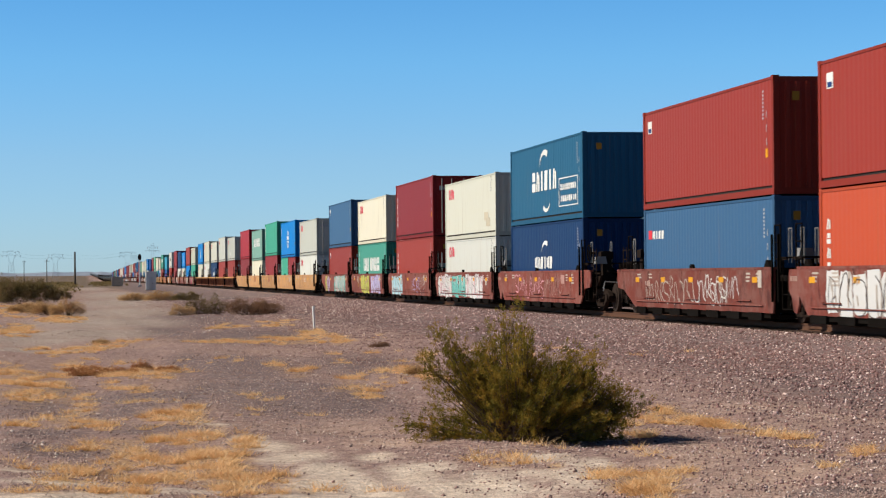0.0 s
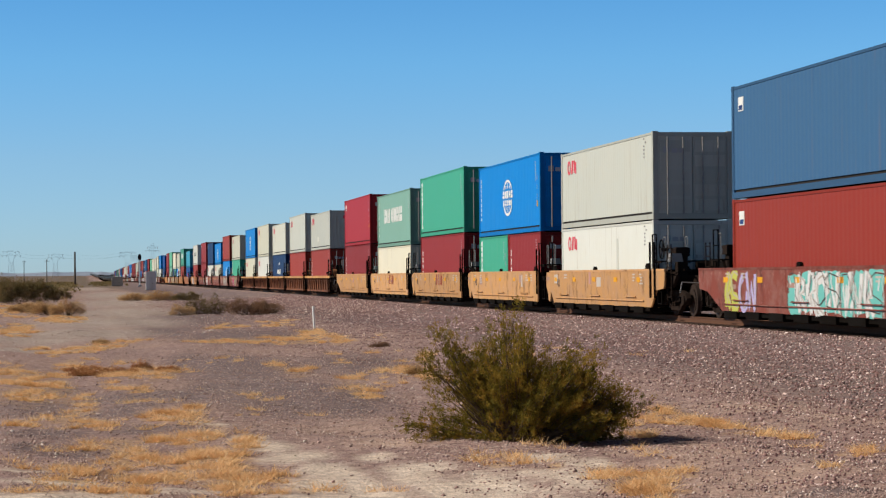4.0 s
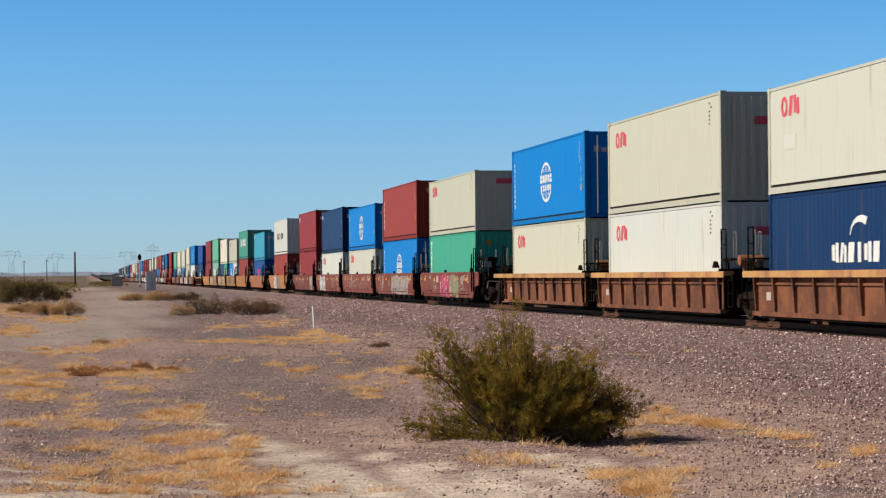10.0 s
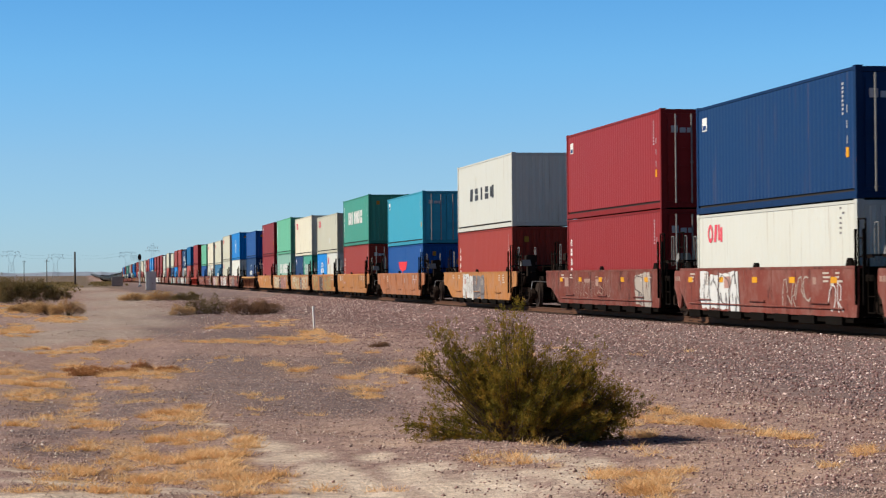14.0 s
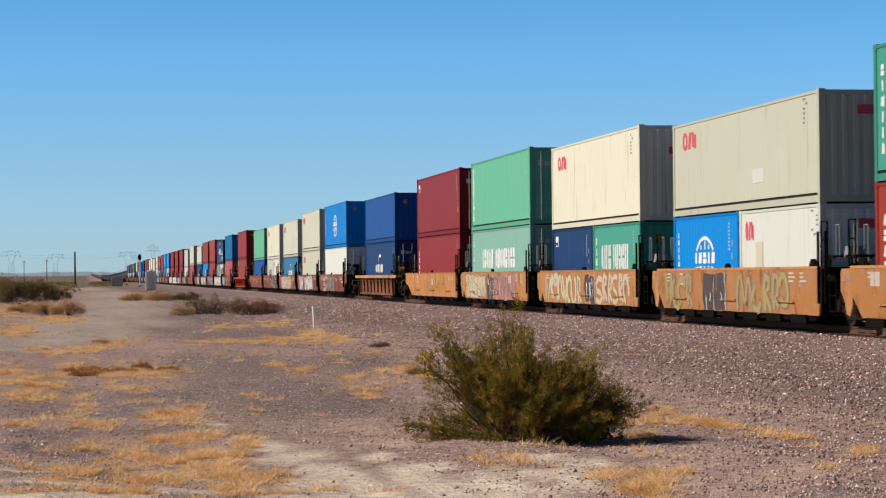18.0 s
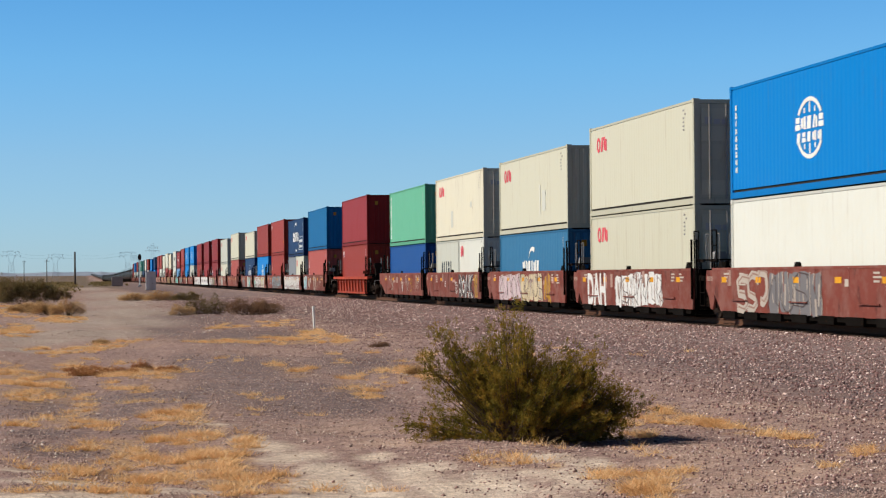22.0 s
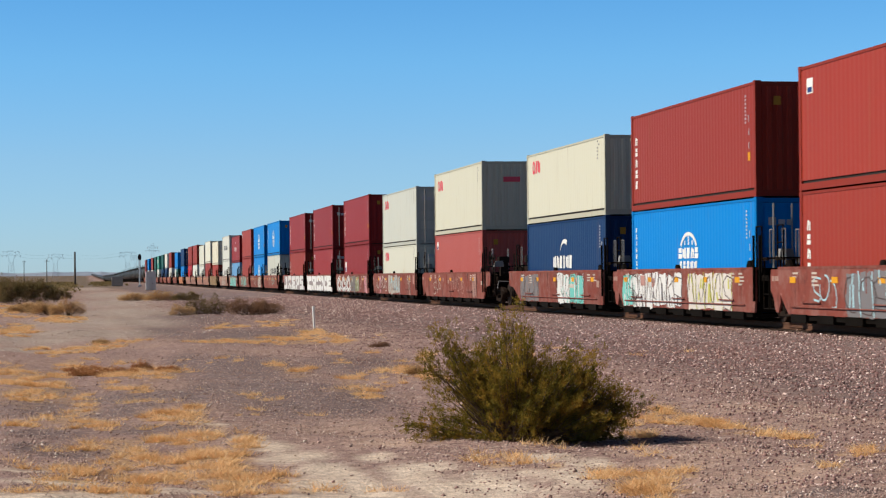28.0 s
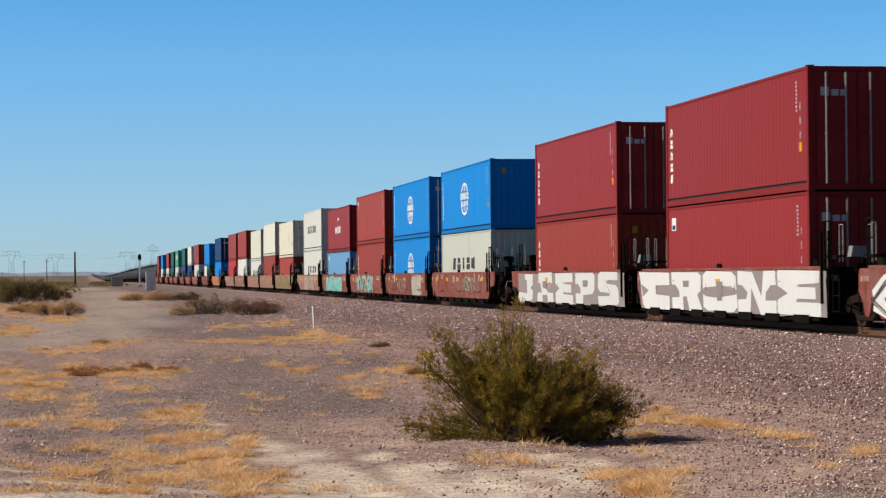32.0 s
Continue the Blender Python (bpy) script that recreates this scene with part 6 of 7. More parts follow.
def build_grass():
    rng = np.random.default_rng(3)
    vs = []
    # the patches, and stray tufts between them
    sx, sy = scatter_points(rng, 90, 17, 52, -2.0, 16)
    strays = [(float(u), float(v), 0.10, 0.22) for u, v in zip(sx, sy) if u < 2.6 + 0.02 * v or u > 5.2]
    for px, py, w, d in STRAW + strays:
        r = math.hypot(px, py)
        ux, uy = px / r, py / r
        area = math.pi * w * d
        dens = 34 * min(1.0, 22 / r) ** 1.15
        n = int(np.clip(area * dens * 3.1, 24 if w > 0.1 else 7, 2400))
        m = max(4, n // 18)
        a = rng.uniform(0, 2 * math.pi, m)
        q = np.sqrt(rng.uniform(0, 1, m)) * rng.uniform(0.6, 1.65, m)
        along, across = q * d * np.cos(a), q * w * np.sin(a)
        pick = rng.integers(0, m, n)
        puff = (0.066 if py < 27 else 0.085) * (1 + 0.35 * min(4, r / 40))
        q = q[pick]
        cx = (px + along * ux + across * uy)[pick] + rng.normal(0, puff, n)
        cy = (py + along * uy - across * ux)[pick] + rng.normal(0, puff, n)
        warp = np.array([noise.noise((u * 0.9, v * 0.5, 11.0)) for u, v in zip(cx, cy)])
        cx, cy = cx + 0.9 * w * warp * ux, cy + 0.55 * d * warp
        # bare gaps break the patch up
        fx = 3.3 / (1 + r / 60)
        gap = np.array([noise.noise((u * fx, v * fx, 3.0)) + 0.45 * noise.noise((u * 3 * fx, v * 3 * fx, 7.0)) for u, v in zip(cx, cy)])
        keep = gap > rng.uniform(-0.10, 0.14, n) + 0.26 * (q - 0.6)
        cx, cy = cx[keep], cy[keep]
        n = len(cx)
        big = rng.uniform(0.5, 1.25, n) * (1 + 0.2 * min(3, r / 60))
        blades = 38
        bx = np.repeat(cx, blades) + rng.normal(0, 0.038, n * blades) * np.repeat(big, blades)
        by = np.repeat(cy, blades) + rng.normal(0, 0.038, n * blades) * np.repeat(big, blades)
        h = (1.25 if py < 27 else 1.05) * rng.uniform(0.015, 0.085, n * blades) * np.repeat(big, blades)
        lean = rng.normal(0, 1.1, (n * blades, 2)) * h[:, None]
        wide = rng.uniform(0.0018, 0.0040, n * blades) * (1 + r / 40)
        t = rng.uniform(0, math.pi, n * blades)
        z = ground_height(bx, by) - 0.01
        ex, ey = wide * np.cos(t), wide * np.sin(t)
        vs.append(np.stack([np.stack([bx - ex, by - ey, z], -1), np.stack([bx + ex, by + ey, z], -1), np.stack([bx + lean[:, 0], by + lean[:, 1], z + h], -1)], 1))
    v = np.concatenate(vs).reshape(-1, 3)
    ob = new("dry_grass", fast_mesh("dry_grass", v, np.arange(len(v)).reshape(-1, 3), STRAW_BLADE))
    tagged(ob, "tufts of dry straw-yellow desert grass on the ground", "grass", kind="stuff")


build_grass()


def sprigs(rng, centres, dirs, length, leaves, leaf, spread, slim=0.33, sweep=0.0):
    """Leaf quads set round short twigs: arrays of corners."""
    n = len(centres)
    t = rng.uniform(0, 1, (n, leaves, 1))
    base = centres[:, None] + dirs[:, None] * t * length[:, None, None]
    off = rng.normal(0, 1, (n, leaves, 3))
    off /= np.linalg.norm(off, axis=2, keepdims=True)
    pos = base + off * spread * rng.uniform(0.4, 1.6, (n, leaves, 1))
    a = off + rng.normal(0, 0.4, off.shape) + np.array([0, 0, 0.5]) + sweep * dirs[:, None]
    a /= np.linalg.norm(a, axis=2, keepdims=True)
    b = np.cross(a, rng.normal(0, 1, off.shape))
    b /= np.linalg.norm(b, axis=2, keepdims=True)
    s = leaf * rng.uniform(0.6, 1.4, (n, leaves, 1))
    quad = np.stack([pos, pos + a * s + b * s * slim, pos + a * s * 2.0, pos + a * s - b * s * slim], 2)
    return quad.reshape(-1, 3)


def shrub(name, x, y, lobes, leaf_mat, label, sprig_count, leaves, leaf, turn, seed, stems=40, depth=0.9, twig=0.012, slim=0.33, sweep=0.0, reach=6.0):
    """A bush of many leafy sprigs on forking stems. lobes: offset across the line of sight, height of centre, half width, half height."""
    rng = np.random.default_rng(seed)
    z0 = float(ground_height(np.array([x]), np.array([y]))[0]) - 0.03
    right = np.array([math.cos(turn), -math.sin(turn), 0.0])
    ahead = np.array([math.sin(turn), math.cos(turn), 0.0])
    up = np.array([0.0, 0.0, 1.0])
    area = np.array([l[2] * l[3] for l in lobes])
    pick = rng.choice(len(lobes), sprig_count, p=area / area.sum())
    lob = np.array(lobes)[pick]
    g = rng.normal(0, 1, (sprig_count, 3))
    g /= np.linalg.norm(g, axis=1, keepdims=True)
    rad = rng.uniform(0.25, 1.0, sprig_count) ** 0.5
    # clumping leaves gaps between the tufts
    cl = 0.5 + 0.5 * np.sin(g[:, 0] * 9 + lob[:, 0] * 13) * np.sin(g[:, 1] * 8 + 1) * np.sin(g[:, 2] * 9 + lob[:, 1] * 7)
    rad *= 0.80 + 0.30 * cl
    c = ((lob[:, 0] + g[:, 0] * rad * lob[:, 2])[:, None] * right + (g[:, 1] * rad * lob[:, 2] * depth)[:, None] * ahead + (lob[:, 1] + g[:, 2] * rad * lob[:, 3])[:, None] * up)
    c[:, 2] = np.maximum(c[:, 2], 0.03)
    way = c * np.array([1, 1, 0.9]) + rng.normal(0, 0.25, c.shape) + np.array([0, 0, 0.3])
    way /= np.linalg.norm(way, axis=1, keepdims=True)
    v = sprigs(rng, c, way, rng.uniform(2.5, reach, sprig_count) * leaf, leaves, leaf, leaf * 1.1, slim, sweep)
    root = new(name)
    root.location = (x, y, z0)
    part("crown", fast_mesh("crown", v, np.arange(len(v)).reshape(-1, 4), leaf_mat), root)
    geo = Geo()
    for k in range(stems):
        tip = Vector(c[rng.integers(0, sprig_count)])
        mid = tip * rng.uniform(0.45, 0.6) + Vector((0, 0, -0.10 * tip.length + rng.normal(0, 0.03)))
        mid.z = max(mid.z, 0.04)
        foot = Vector((rng.normal(0, 0.07), rng.normal(0, 0.07), 0))
        geo.rod(foot, mid, twig, 5, twig * 0.65)
        geo.rod(mid, tip, twig * 0.65, 4, twig * 0.2)
        for q in range(2):
            end = Vector(c[rng.integers(0, sprig_count)])
            if (end - mid).length < 0.5 * tip.length + 0.12:
                geo.rod(mid, end, twig * 0.5, 4, twig * 0.15)
    part("branchwork", geo.mesh("branchwork", BARK), root)
    return tagged(root, label, "shrub")


def creosote(x, y, lobes, turn, seed, branches=900, tufts=8, leaves=26, leaf=0.0136):
    """A creosote bush: wiry stems that fan out from one root, with small leaves in tufts along their outer halves.
    lobes: offset across the line of sight, height of centre, half width, half height, offset in depth."""
    rng = np.random.default_rng(seed)
    z0 = ground_at(x, y) - 0.03
    right, ahead = np.array([math.cos(turn), -math.sin(turn), 0.0]), np.array([math.sin(turn), math.cos(turn), 0.0])
    up = np.array([0.0, 0.0, 1.0])
    lob = np.array(lobes)
    area = lob[:, 2] * lob[:, 3]
    plumes = branches // 4
    lob = lob[rng.choice(len(lob), plumes, p=area / area.sum())]
    g = rng.normal(0, 1, (plumes, 3))
    g /= np.linalg.norm(g, axis=1, keepdims=True)
    rad = rng.uniform(0.1, 1.0, plumes) ** 0.4 * rng.uniform(0.88, 1.08, plumes)
    lob, g, rad = np.repeat(lob, 4, 0), np.repeat(g, 4, 0), np.repeat(rad, 4)
    branches = len(rad)
    tip = (lob[:, 0] + g[:, 0] * rad * lob[:, 2])[:, None] * right + (lob[:, 4] + g[:, 1] * rad * lob[:, 2] * 1.1)[:, None] * ahead + (lob[:, 1] + g[:, 2] * rad * lob[:, 3])[:, None] * up
    tip = tip * (1.09 - 0.24 * rng.uniform(0, 1, (branches, 1)) ** 1.3) + rng.normal(0, 0.05, (branches, 3))
    tip[:, 2] = np.maximum(tip[:, 2], 0.05)
    foot = np.concatenate([rng.normal(0, 0.08, (branches, 2)), np.zeros((branches, 1))], 1)
    mid = 0.5 * (foot + tip) + rng.normal(0, 0.05, (branches, 3)) - np.outer(0.06 * np.linalg.norm(tip, axis=1), up)
    mid[:, 2] = np.maximum(mid[:, 2], 0.05)
    s = 1.03 - 0.52 * rng.uniform(0, 1, (branches, tufts, 1)) ** 1.2
    at = (1 - s) ** 2 * foot[:, None] + 2 * s * (1 - s) * mid[:, None] + s * s * tip[:, None] + rng.normal(0, 0.034, (branches, tufts, 3))
    way = 2 * (1 - s) * (mid - foot)[:, None] + 2 * s * (tip - mid)[:, None]
    way /= np.linalg.norm(way, axis=2, keepdims=True)
    way = way + rng.normal(0, 0.42, way.shape) + np.array([0, 0, 0.15])
    way /= np.linalg.norm(way, axis=2, keepdims=True)
    at, way = at.reshape(-1, 3), way.reshape(-1, 3)
    # low in the middle the stems are bare
    bare = np.clip(0.36 - at[:, 2], 0, 1) / 0.36 * np.clip(1.0 - np.abs(at @ right - 0.3), 0, 1)
    full = rng.uniform(0, 1, len(at)) > 1.15 * bare
    at, way = at[full], way[full]
    at[:, 2] = np.maximum(at[:, 2], 0.04)
    v = sprigs(rng, at, way, rng.uniform(3.0, 7.5, len(at)) * leaf, leaves, leaf, leaf * 1.05, 0.28, 1.1)
    root = new("creosote_bush")
    root.location = (x, y, z0)
    part("crown", fast_mesh("crown", v, np.arange(len(v)).reshape(-1, 4), LEAF), root)
    geo = Geo()
    for k in range(branches):
        a, b, c = Vector(foot[k]), Vector(mid[k]), Vector(tip[k])
        thick = 0.011 if k % 4 == 0 else 0.0055
        q = 0.25 * a + 0.5 * b + 0.25 * c
        geo.rod(a, q, thick, 5, thick * 0.7)
        geo.rod(q, c, thick * 0.7, 4, 0.0018)
    part("branchwork", geo.mesh("branchwork", BARK), root)
    return tagged(root, "rounded olive-green creosote bush standing on bare gravel", "shrub")


def ground_at(x, y):
    return float(ground_height(np.array([float(x)]), np.array([float(y)]))[0])


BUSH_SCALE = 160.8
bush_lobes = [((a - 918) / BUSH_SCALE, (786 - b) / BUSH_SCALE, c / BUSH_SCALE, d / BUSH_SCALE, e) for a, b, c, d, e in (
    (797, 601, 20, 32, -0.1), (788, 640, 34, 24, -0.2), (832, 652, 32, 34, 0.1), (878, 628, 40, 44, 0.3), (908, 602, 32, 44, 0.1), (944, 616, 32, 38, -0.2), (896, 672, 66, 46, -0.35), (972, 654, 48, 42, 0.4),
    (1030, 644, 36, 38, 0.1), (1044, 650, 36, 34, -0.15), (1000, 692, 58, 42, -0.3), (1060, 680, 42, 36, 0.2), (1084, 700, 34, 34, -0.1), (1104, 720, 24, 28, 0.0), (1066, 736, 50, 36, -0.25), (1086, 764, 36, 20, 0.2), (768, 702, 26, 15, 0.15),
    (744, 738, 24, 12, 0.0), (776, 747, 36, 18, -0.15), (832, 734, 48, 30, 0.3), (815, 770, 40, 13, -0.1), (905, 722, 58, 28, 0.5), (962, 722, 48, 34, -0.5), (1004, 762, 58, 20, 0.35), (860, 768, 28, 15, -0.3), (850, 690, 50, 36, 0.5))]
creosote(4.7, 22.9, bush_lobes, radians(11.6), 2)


def random_lobes(seed, width, height, n=11):
    rng = random.Random(seed)
    out = []
    for k in range(n):
        u = (k + 0.5) / n * 2 - 1
        h = height * (0.55 + 0.45 * math.cos(u * 1.4)) * rng.uniform(0.75, 1.1)
        h *= rng.uniform(0.65, 1.0)
        out.append((u * width * 0.46, h * rng.uniform(0.35, 0.6), width / n * rng.uniform(1.15, 1.9), h * 0.45))
    return out


for sx, sy, w, h, mat, label, seed in (
        (-6.2, 168, 3.4, 2.80, DULL_LEAF, "dark olive desert scrub bush in dry grass", 21), (-4.6, 160, 3.0, 2.46, DULL_LEAF, "dark olive desert scrub bush in dry grass", 122),
        (-3.4, 171, 3.0, 2.35, DULL_LEAF, "dark olive desert scrub bush in dry grass", 23), (-8.2, 172, 3.0, 2.02, DULL_LEAF, "dark olive desert scrub bush in dry grass", 24),
        (-2.1, 183, 2.2, 1.3, DULL_LEAF, "dark olive desert scrub bush in dry grass", 25),
        (-1.75, 110, 1.8, 0.92, DRY_LEAF, "dry tan brush clump beside the dirt road", 26), (-0.75, 106, 1.7, 1.05, DRY_LEAF, "dry tan brush clump beside the dirt road", 27),
        (-2.9, 118, 2.2, 0.6, DRY_LEAF, "dry tan brush clump beside the dirt road", 28),
        (4.2, 178, 2.4, 0.8, DRY_LEAF, "low tan brush near the track", 29), (6.2, 172, 2.6, 0.9, DRY_LEAF, "low tan brush near the track", 30), (8.0, 168, 2.0, 0.9, DULL_LEAF, "low dusty scrub near the track", 31),
        (4.75, 103, 1.2, 0.80, DRY_LEAF, "dry tan brush mixed with scrub", 32), (5.6, 105, 1.3, 1.15, DULL_LEAF, "dusty green scrub bush near the track", 33), (6.5, 106, 1.3, 1.15, DULL_LEAF, "dusty green scrub bush near the track", 34),
        (8.0, 104, 2.0, 1.05, BROWN_TWIG, "bare brown twiggy brush near the track", 35), (8.9, 105, 1.6, 0.85, BROWN_TWIG, "bare brown twiggy brush near the track", 36),
        (1.20, 44.00, 0.42, 0.22, RED_WEED, "small reddish-brown dry weed on gravel", 37), (0.03, 41.33, 0.62, 0.14, RED_WEED, "flattened reddish-brown dry weed", 41), (0.05, 43.6, 0.9, 0.16, RED_WEED, "flattened reddish-brown dry weed", 42), (0.68, 42.4, 0.8, 0.15, RED_WEED, "flattened reddish-brown dry weed", 43),
        (1.68, 42.9, 0.5, 0.12, RED_WEED, "flattened reddish-brown dry weed", 44), (7.6, 54.8, 0.5, 0.16, BROWN_TWIG, "small dark brown dry weed on gravel", 45), (0.5, 60, 0.45, 0.14, DRY_LEAF, "flattened reddish-brown dry weed", 38), (6.0, 38.6, 0.30, 0.22, DRY_LEAF, "dry brown tumbleweed clump", 39)):
    big = max(w, h)
    shrub("desert_shrub", sx, sy, random_lobes(seed, w, h), mat, label, (760 if sx < -2 else 520) if sy > 90 else 220, 9, 0.045 * big / 2.4 if sy > 90 else 0.016, math.atan2(sx, sy), seed, stems=26, twig=0.016 if sy > 90 else 0.006)


def far_scrub():
    """Low bushes dotted over the plain, too many and too far to tell apart."""
    rng = np.random.default_rng(8)
    n = 9500
    r = np.sqrt(rng.uniform(240 ** 2, 1500 ** 2, n))
    b = np.radians(rng.uniform(-7, 2.0, n))
    x, y = r * np.sin(b), r * np.cos(b)
    ok = (x < 0.2 - 0.004 * y) | (x < -6) | ((y > 480) & (x > 0.004 * y) & (x < 11))
    x, y = x[ok], y[ok]
    n = len(x)
    c = np.stack([x, y, ground_height(x, y)], -1)
    leaves = 24
    s = rng.uniform(0.5, 1.3, n)
    pos = c[:, None] + rng.normal(0, 0.33, (n, leaves, 3)) * s[:, None, None] * np.array([1.3, 1.3, 0.7]) + np.array([0, 0, 0.35])
    a = rng.normal(0, 0.085, (n, leaves, 3)) * s[:, None, None]
    d = rng.normal(0, 0.085, (n, leaves, 3)) * s[:, None, None]
    quad = np.stack([pos - a, pos - d, pos + a, pos + d], 2).reshape(-1, 3)
    ob = new("far_scrub", fast_mesh("far_scrub", quad, np.arange(len(quad)).reshape(-1, 4), DULL_LEAF))
    tagged(ob, "low grey-brown desert scrub dotted over the plain", "scrub", kind="stuff")


far_scrub()


# ---------------------------------------------------------------- lineside and distance
def marker_post():
    root = new("marker_post")
    root.location = (8.0, 74.2, ground_at(8.0, 74.2))
    root.rotation_euler = (0, radians(-2), 0)
    part("post", Geo().cyl((0, 0, 0.34), "z", 0.042, 0.74, 10).mesh("post", WHITE_POST), root)
    part("cap", Geo().cyl((0, 0, 0.755), "z", 0.062, 0.09, 10, 0.05).mesh("cap", WHITE_POST), root)
    tagged(root, "short white marker post standing in the gravel", "post")


def cabinet(name, x, y, w, d, h, label, finish=SHED_GREY):
    root = new(name)
    root.location = (x, y, ground_at(x, y) - 0.05)
    part("body", Geo().box(-w / 2, w / 2, -d / 2, d / 2, 0.15, h - 0.12).mesh("body", finish), root)
    part("base", Geo().box(-w / 2 - 0.05, w / 2 + 0.05, -d / 2 - 0.05, d / 2 + 0.05, 0, 0.15).mesh("base", DARK_GAP), root)
    part("roof", Geo().prism([(-w / 2 - 0.1, h - 0.12), (w / 2 + 0.1, h - 0.12), (w / 2 + 0.1, h - 0.05), (0, h), (-w / 2 - 0.1, h - 0.05)], "y", -d / 2 - 0.1, d / 2 + 0.1).mesh("roof", finish), root)
    dr = part("door", Geo().box(-w * 0.22, w * 0.22, -d / 2 - 0.04, -d / 2, 0.25, h * 0.72).mesh("door", finish), root)
    part("handle", Geo().box(w * 0.14, w * 0.18, -d / 2 - 0.08, -d / 2 - 0.04, h * 0.36, h * 0.42).mesh("handle", DARK_GAP), dr)
    tagged(root, label, "cabinet")


def signal():
    x, y = 11.75, 445
    root = new("railway_signal")
    root.location = (x, y, ground_at(x, y))
    part("mast", Geo().cyl((0, 0, 3.0), "z", 0.11, 6.2, 10).box(-0.4, 0.4, -0.4, 0.4, -0.1, 0.3).mesh("mast", LATTICE), root)
    head = part("signal_head", Geo().prism([(0.55 * math.cos(a) * 0.68, 6.1 + 0.68 * math.sin(a)) for a in [k * math.pi / 8 for k in range(16)]], "y", -0.12, -0.04).mesh("signal_head", SIGNAL_BLACK), root)
    for z in (6.45, 5.85):
        part("lens", Geo().cyl((0, -0.2, z), "y", 0.13, 0.16, 10).mesh("lens", GLASS_DARK), head)
    part("ladder", Geo().box(-0.25, -0.2, 0.1, 0.15, 0.2, 6).box(0.2, 0.25, 0.1, 0.15, 0.2, 6).mesh("ladder", LATTICE), root)
    tagged(root, "railway signal mast with black oval head beside the track", "signal")


def utility_pole(x, y, h, r, arms):
    root = new("utility_pole")
    root.location = (x, y, ground_at(x, y) - 0.1)
    part("pole", Geo().cyl((0, 0, h / 2), "z", r, h, 10, r * 0.75).mesh("pole", POLE_WOOD), root)
    for k in range(arms):
        arm = part("crossarm", Geo().box(-1.3, 1.3, -r - 0.1, -r, h - 0.9 - 1.2 * k, h - 0.72 - 1.2 * k).mesh("crossarm", POLE_WOOD), root)
        for q in (-1.15, -0.5, 0.5, 1.15):
            part("insulator", shared("insulator", lambda: Geo().cyl((0, 0, 0.12), "z", 0.09, 0.24, 8).mesh("insulator", LATTICE)), arm, at=(q, -r - 0.05, h - 0.72 - 1.2 * k))
    tagged(root, "dark wooden utility pole" + (" with crossarm" if arms else " with bare top"), "utility pole")


def tower(x, y, h, kind):
    """A lattice transmission tower."""
    root = new("transmission_tower")
    root.location = (x, y, ground_at(x, y) - 0.5)
    g = Geo()
    rad = 0.09
    wide = h * 0.13
    waist = h * 0.035 if kind == "cross" else h * 0.07
    for sx in (-1, 1):
        for sy in (-1, 1):
            g.rod((sx * wide, sy * wide, 0), (sx * waist, sy * waist, h * 0.62), rad, 4)
            g.rod((sx * waist, sy * waist, h * 0.62), (sx * (waist if kind == "cross" else wide * 0.9), sy * waist, h * (1.0 if kind == "cross" else 0.86)), rad, 4)
    for k in range(7):
        f0, f1 = k / 7, (k + 1) / 7
        w0, w1 = wide + (waist - wide) * f0, wide + (waist - wide) * f1
        for s in (-1, 1):
            for sy in (-1, 1):
                g.rod((s * w0, sy * w0, h * 0.62 * f0), (-s * w1, sy * w1, h * 0.62 * f1), rad * 0.55, 4)
    part("lattice_mast", g.mesh("lattice_mast", LATTICE), root)
    for z, half in (((0.80, 0.20), (0.90, 0.16)) if kind == "cross" else ((0.86, 0.34), (0.98, 0.30))):
        a = Geo()
        a.rod((-h * half, 0, h * z), (h * half, 0, h * z), rad, 4).rod((-h * half, 0, h * z), (0, 0, h * (z + 0.05)), rad * 0.7, 4).rod((h * half, 0, h * z), (0, 0, h * (z + 0.05)), rad * 0.7, 4)
        part("crossarm", a.mesh("crossarm", LATTICE), root)
        for q in (-0.9, -0.45, 0.45, 0.9):
            part("insulator", shared("long_insulator", lambda: Geo().cyl((0, 0, -1.0), "z", 0.22, 2.0, 6).mesh("insulator", LATTICE)), root, at=(q * h * half, 0, h * z))
    tagged(root, "tall steel lattice power transmission tower", "transmission tower", "transmission towers on the plain")


def cable(a, b, sag, r):
    g = Geo()
    pts = [Vector(a).lerp(Vector(b), k / 12) - Vector((0, 0, sag * 4 * (k / 12) * (1 - k / 12))) for k in range(13)]
    for p, q in zip(pts, pts[1:]):
        g.rod(p, q, r, 4)
    tagged(new("power_line", g.mesh("power_line", SIGNAL_BLACK)), "thin overhead power line between towers", "cable")


marker_post()
cabinet("signal_cabin", 10.07, 320, 1.45, 2.0, 2.9, "tall grey metal equipment cabin beside the track")
cabinet("relay_cabinet", 7.8, 489, 2.5, 1.8, 2.2, "low brown-grey relay cabinet beside the dirt road", SHED_DARK)
signal()
utility_pole(-1.7, 513, 8.3, 0.25, 0)
utility_pole(-18.0, 1115, 12.8, 0.24, 1)
utility_pole(-37.7, 1424, 15.5, 0.26, 1)
TOWERS = ((-80.0, 2480, 33.0, "wide"), (-30.5, 2500, 29.5, "wide"), (52.25, 2500, 31.5, "wide"), (80.25, 2480, 41.0, "cross"), (81.0, 3300, 34.0, "cross"))
for tx, ty, th, tk in TOWERS:
    tower(tx, ty, th, tk)
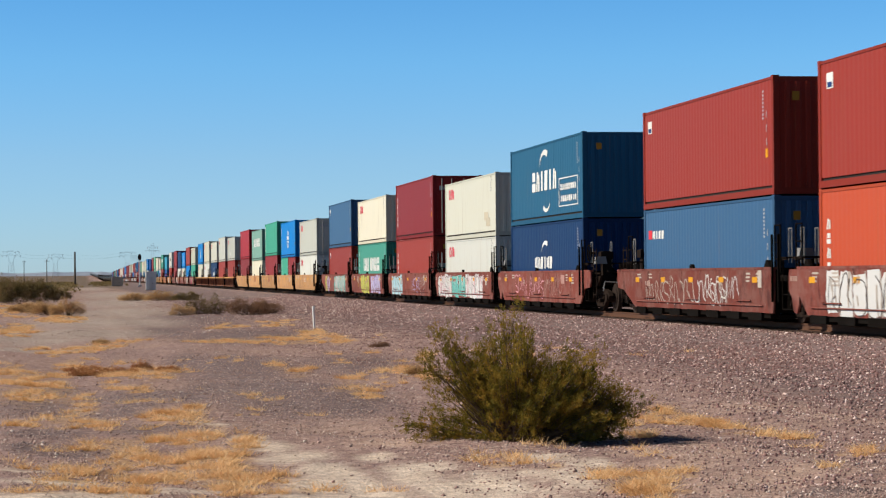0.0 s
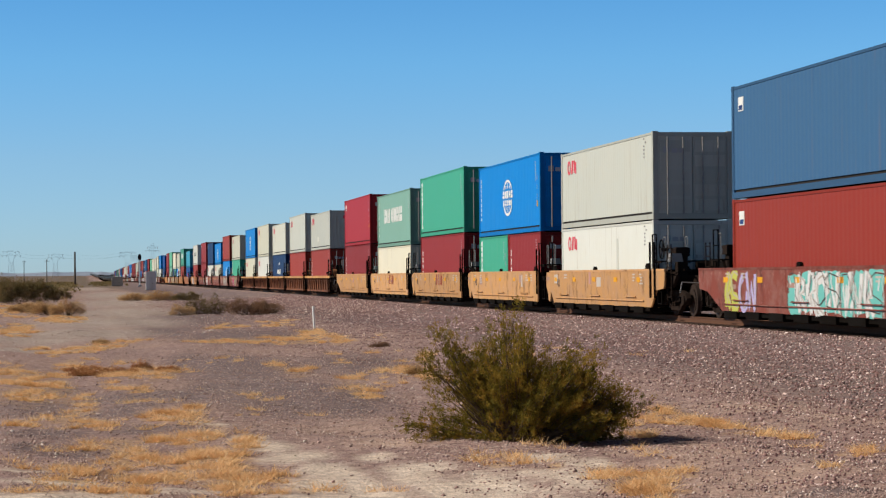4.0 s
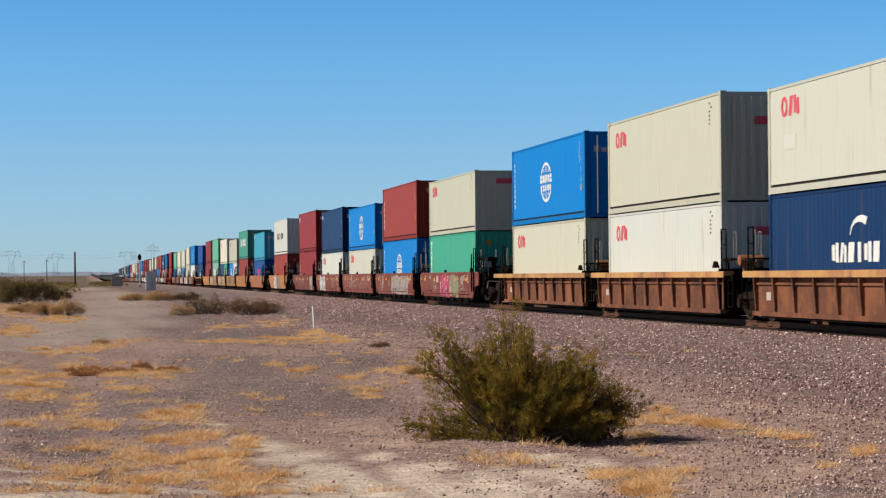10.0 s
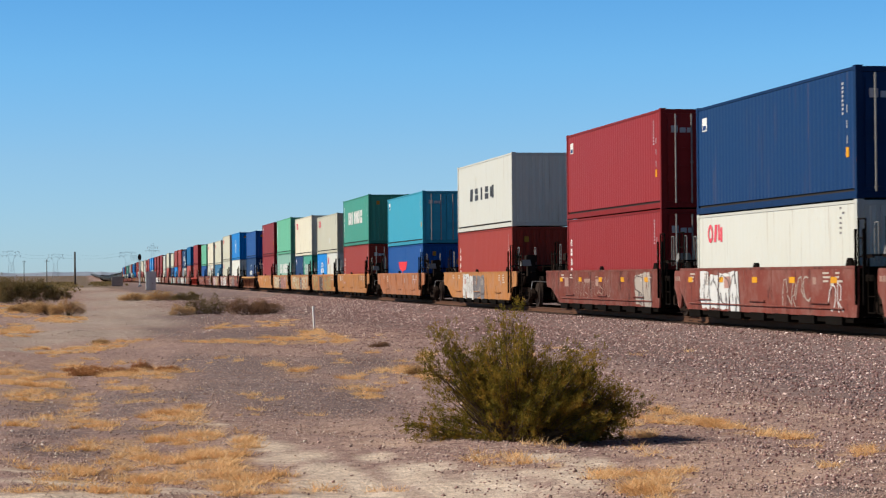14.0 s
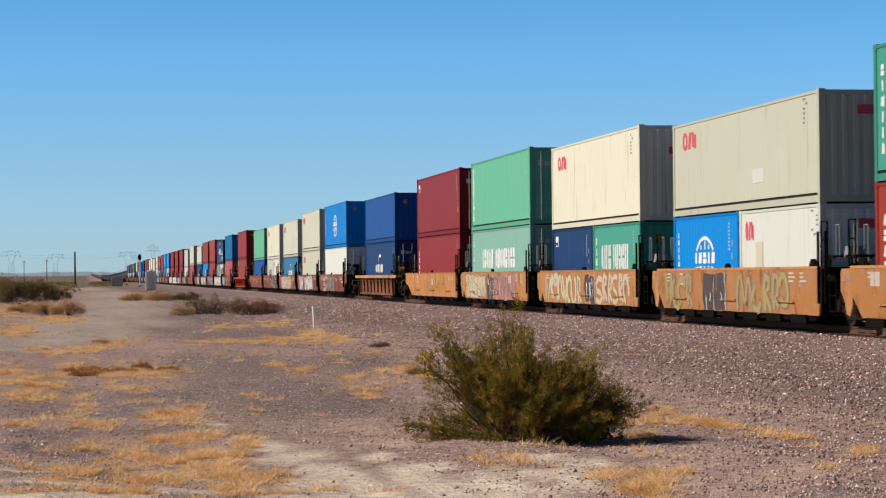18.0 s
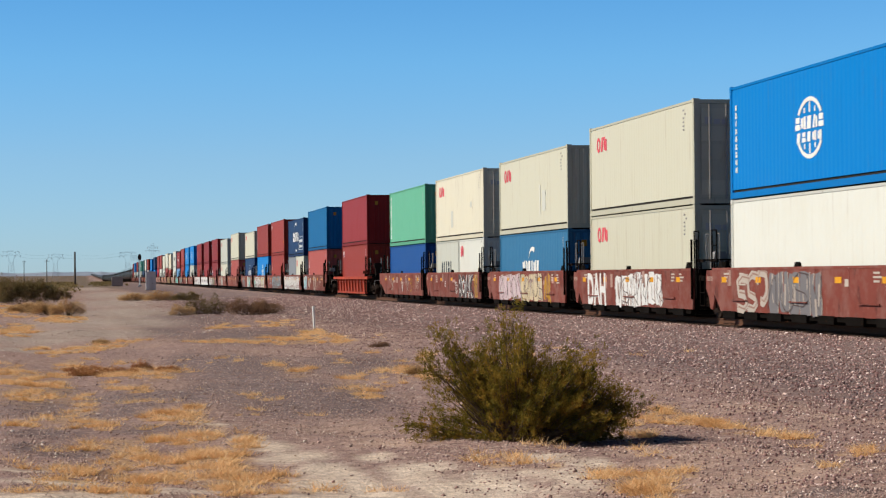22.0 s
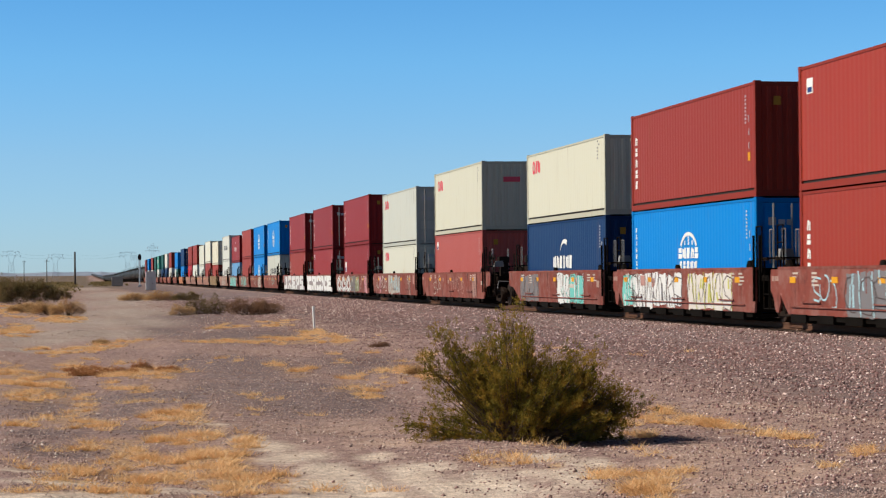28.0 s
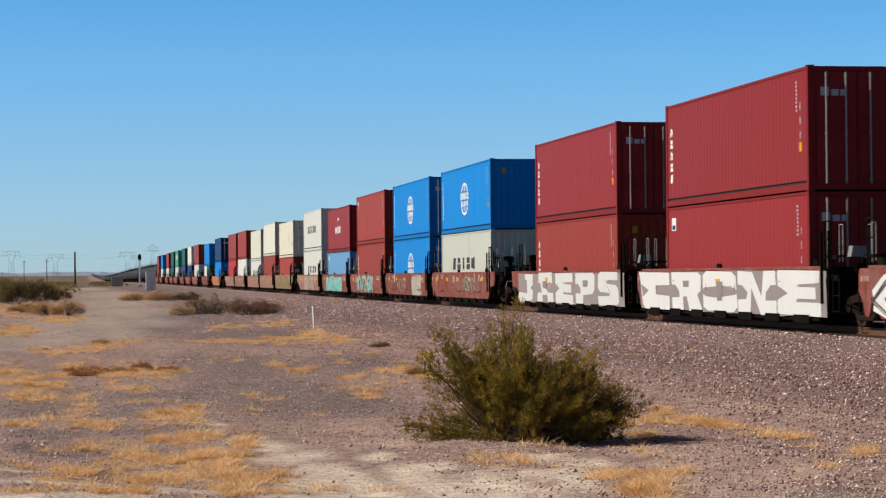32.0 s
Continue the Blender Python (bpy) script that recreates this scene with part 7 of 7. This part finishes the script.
for dz in (0.86, 0.98):
    for k in (0, 1):
        a, b = TOWERS[k], TOWERS[k + 1]
        cable((a[0], a[1], ground_at(a[0], a[1]) + a[2] * dz), (b[0], b[1], ground_at(b[0], b[1]) + b[2] * dz), 3.0, 0.045)
    a = TOWERS[0]
    cable((a[0] - 260, a[1], ground_at(a[0], a[1]) + a[2] * dz), (a[0], a[1], ground_at(a[0], a[1]) + a[2] * dz), 3.0, 0.045)


def hills():
    n = 520
    verts, faces = [], []
    rng = random.Random(9)
    for k in range(n + 1):
        b = radians(-40 + 90 * k / n)
        deg = math.degrees(b)
        h = 15.6 + 0.9 * math.sin(deg * 1.9 + 2.2) + 0.6 * math.sin(deg * 5.3) + 0.9 * math.sin(deg * 13.1 + 1) * math.sin(deg * 3.7) + 0.6 * math.sin(deg * 29 + 2) * math.sin(deg * 7.3) + rng.uniform(-0.35, 0.35)
        h = max(h, 13.5 + rng.uniform(0, 0.4))
        for r, z in ((4500, 2.0), (4640, h * 0.72), (4700, h), (4850, 1.0)):
            verts.append((r * math.sin(b), r * math.cos(b), z))
    for k in range(n):
        for j in range(3):
            i = 4 * k + j
            faces.append((i, i + 4, i + 5, i + 1))
    me = bpy.data.meshes.new("far_hills")
    me.from_pydata(verts, [], faces)
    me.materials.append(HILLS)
    tagged(new("far_hills", me), "low haze-tinted bluish range of hills on the horizon", "hills", kind="structure")


hills()

# ---------------------------------------------------------------- track
def build_track():
    root = tagged(new("track"), "railway track of two steel rails on wooden ties", "track", kind="structure")
    ys = np.array([-120.0, 600] + list(range(650, 1951, 50)) + [3000.0, 4600.0])
    prof = [(-0.07, -0.16), (0.07, -0.16), (0.02, -0.13), (0.02, -0.04), (0.036, -0.035), (0.036, 0.0), (-0.036, 0.0), (-0.036, -0.035), (-0.02, -0.04), (-0.02, -0.13)]
    for sx in (-1, 1):
        g = Geo()
        n = len(prof)
        for y in ys:
            for px, pz in prof:
                g.v.append((TRACK_X + sx * 0.7525 + px, y, RAIL_TOP + grade(y) + pz))
        for j in range(len(ys) - 1):
            g.f += [(j * n + k, j * n + (k + 1) % n, (j + 1) * n + (k + 1) % n, (j + 1) * n + k) for k in range(n)]
        part("rail", g.mesh("rail", RAIL_STEEL), root)
    tie = Geo().box(-1.30, 1.30, -0.115, 0.115, -0.18, 0.0).mesh("tie", TIE_WOOD)
    rng = random.Random(5)
    for k in range(290):
        t = part("tie", tie, root, at=(TRACK_X + rng.uniform(-0.03, 0.03), 28 + k * 0.52, RAIL_TOP - 0.162))
        t.rotation_euler = (0, 0, rng.uniform(-0.02, 0.02))


build_track()

motions()
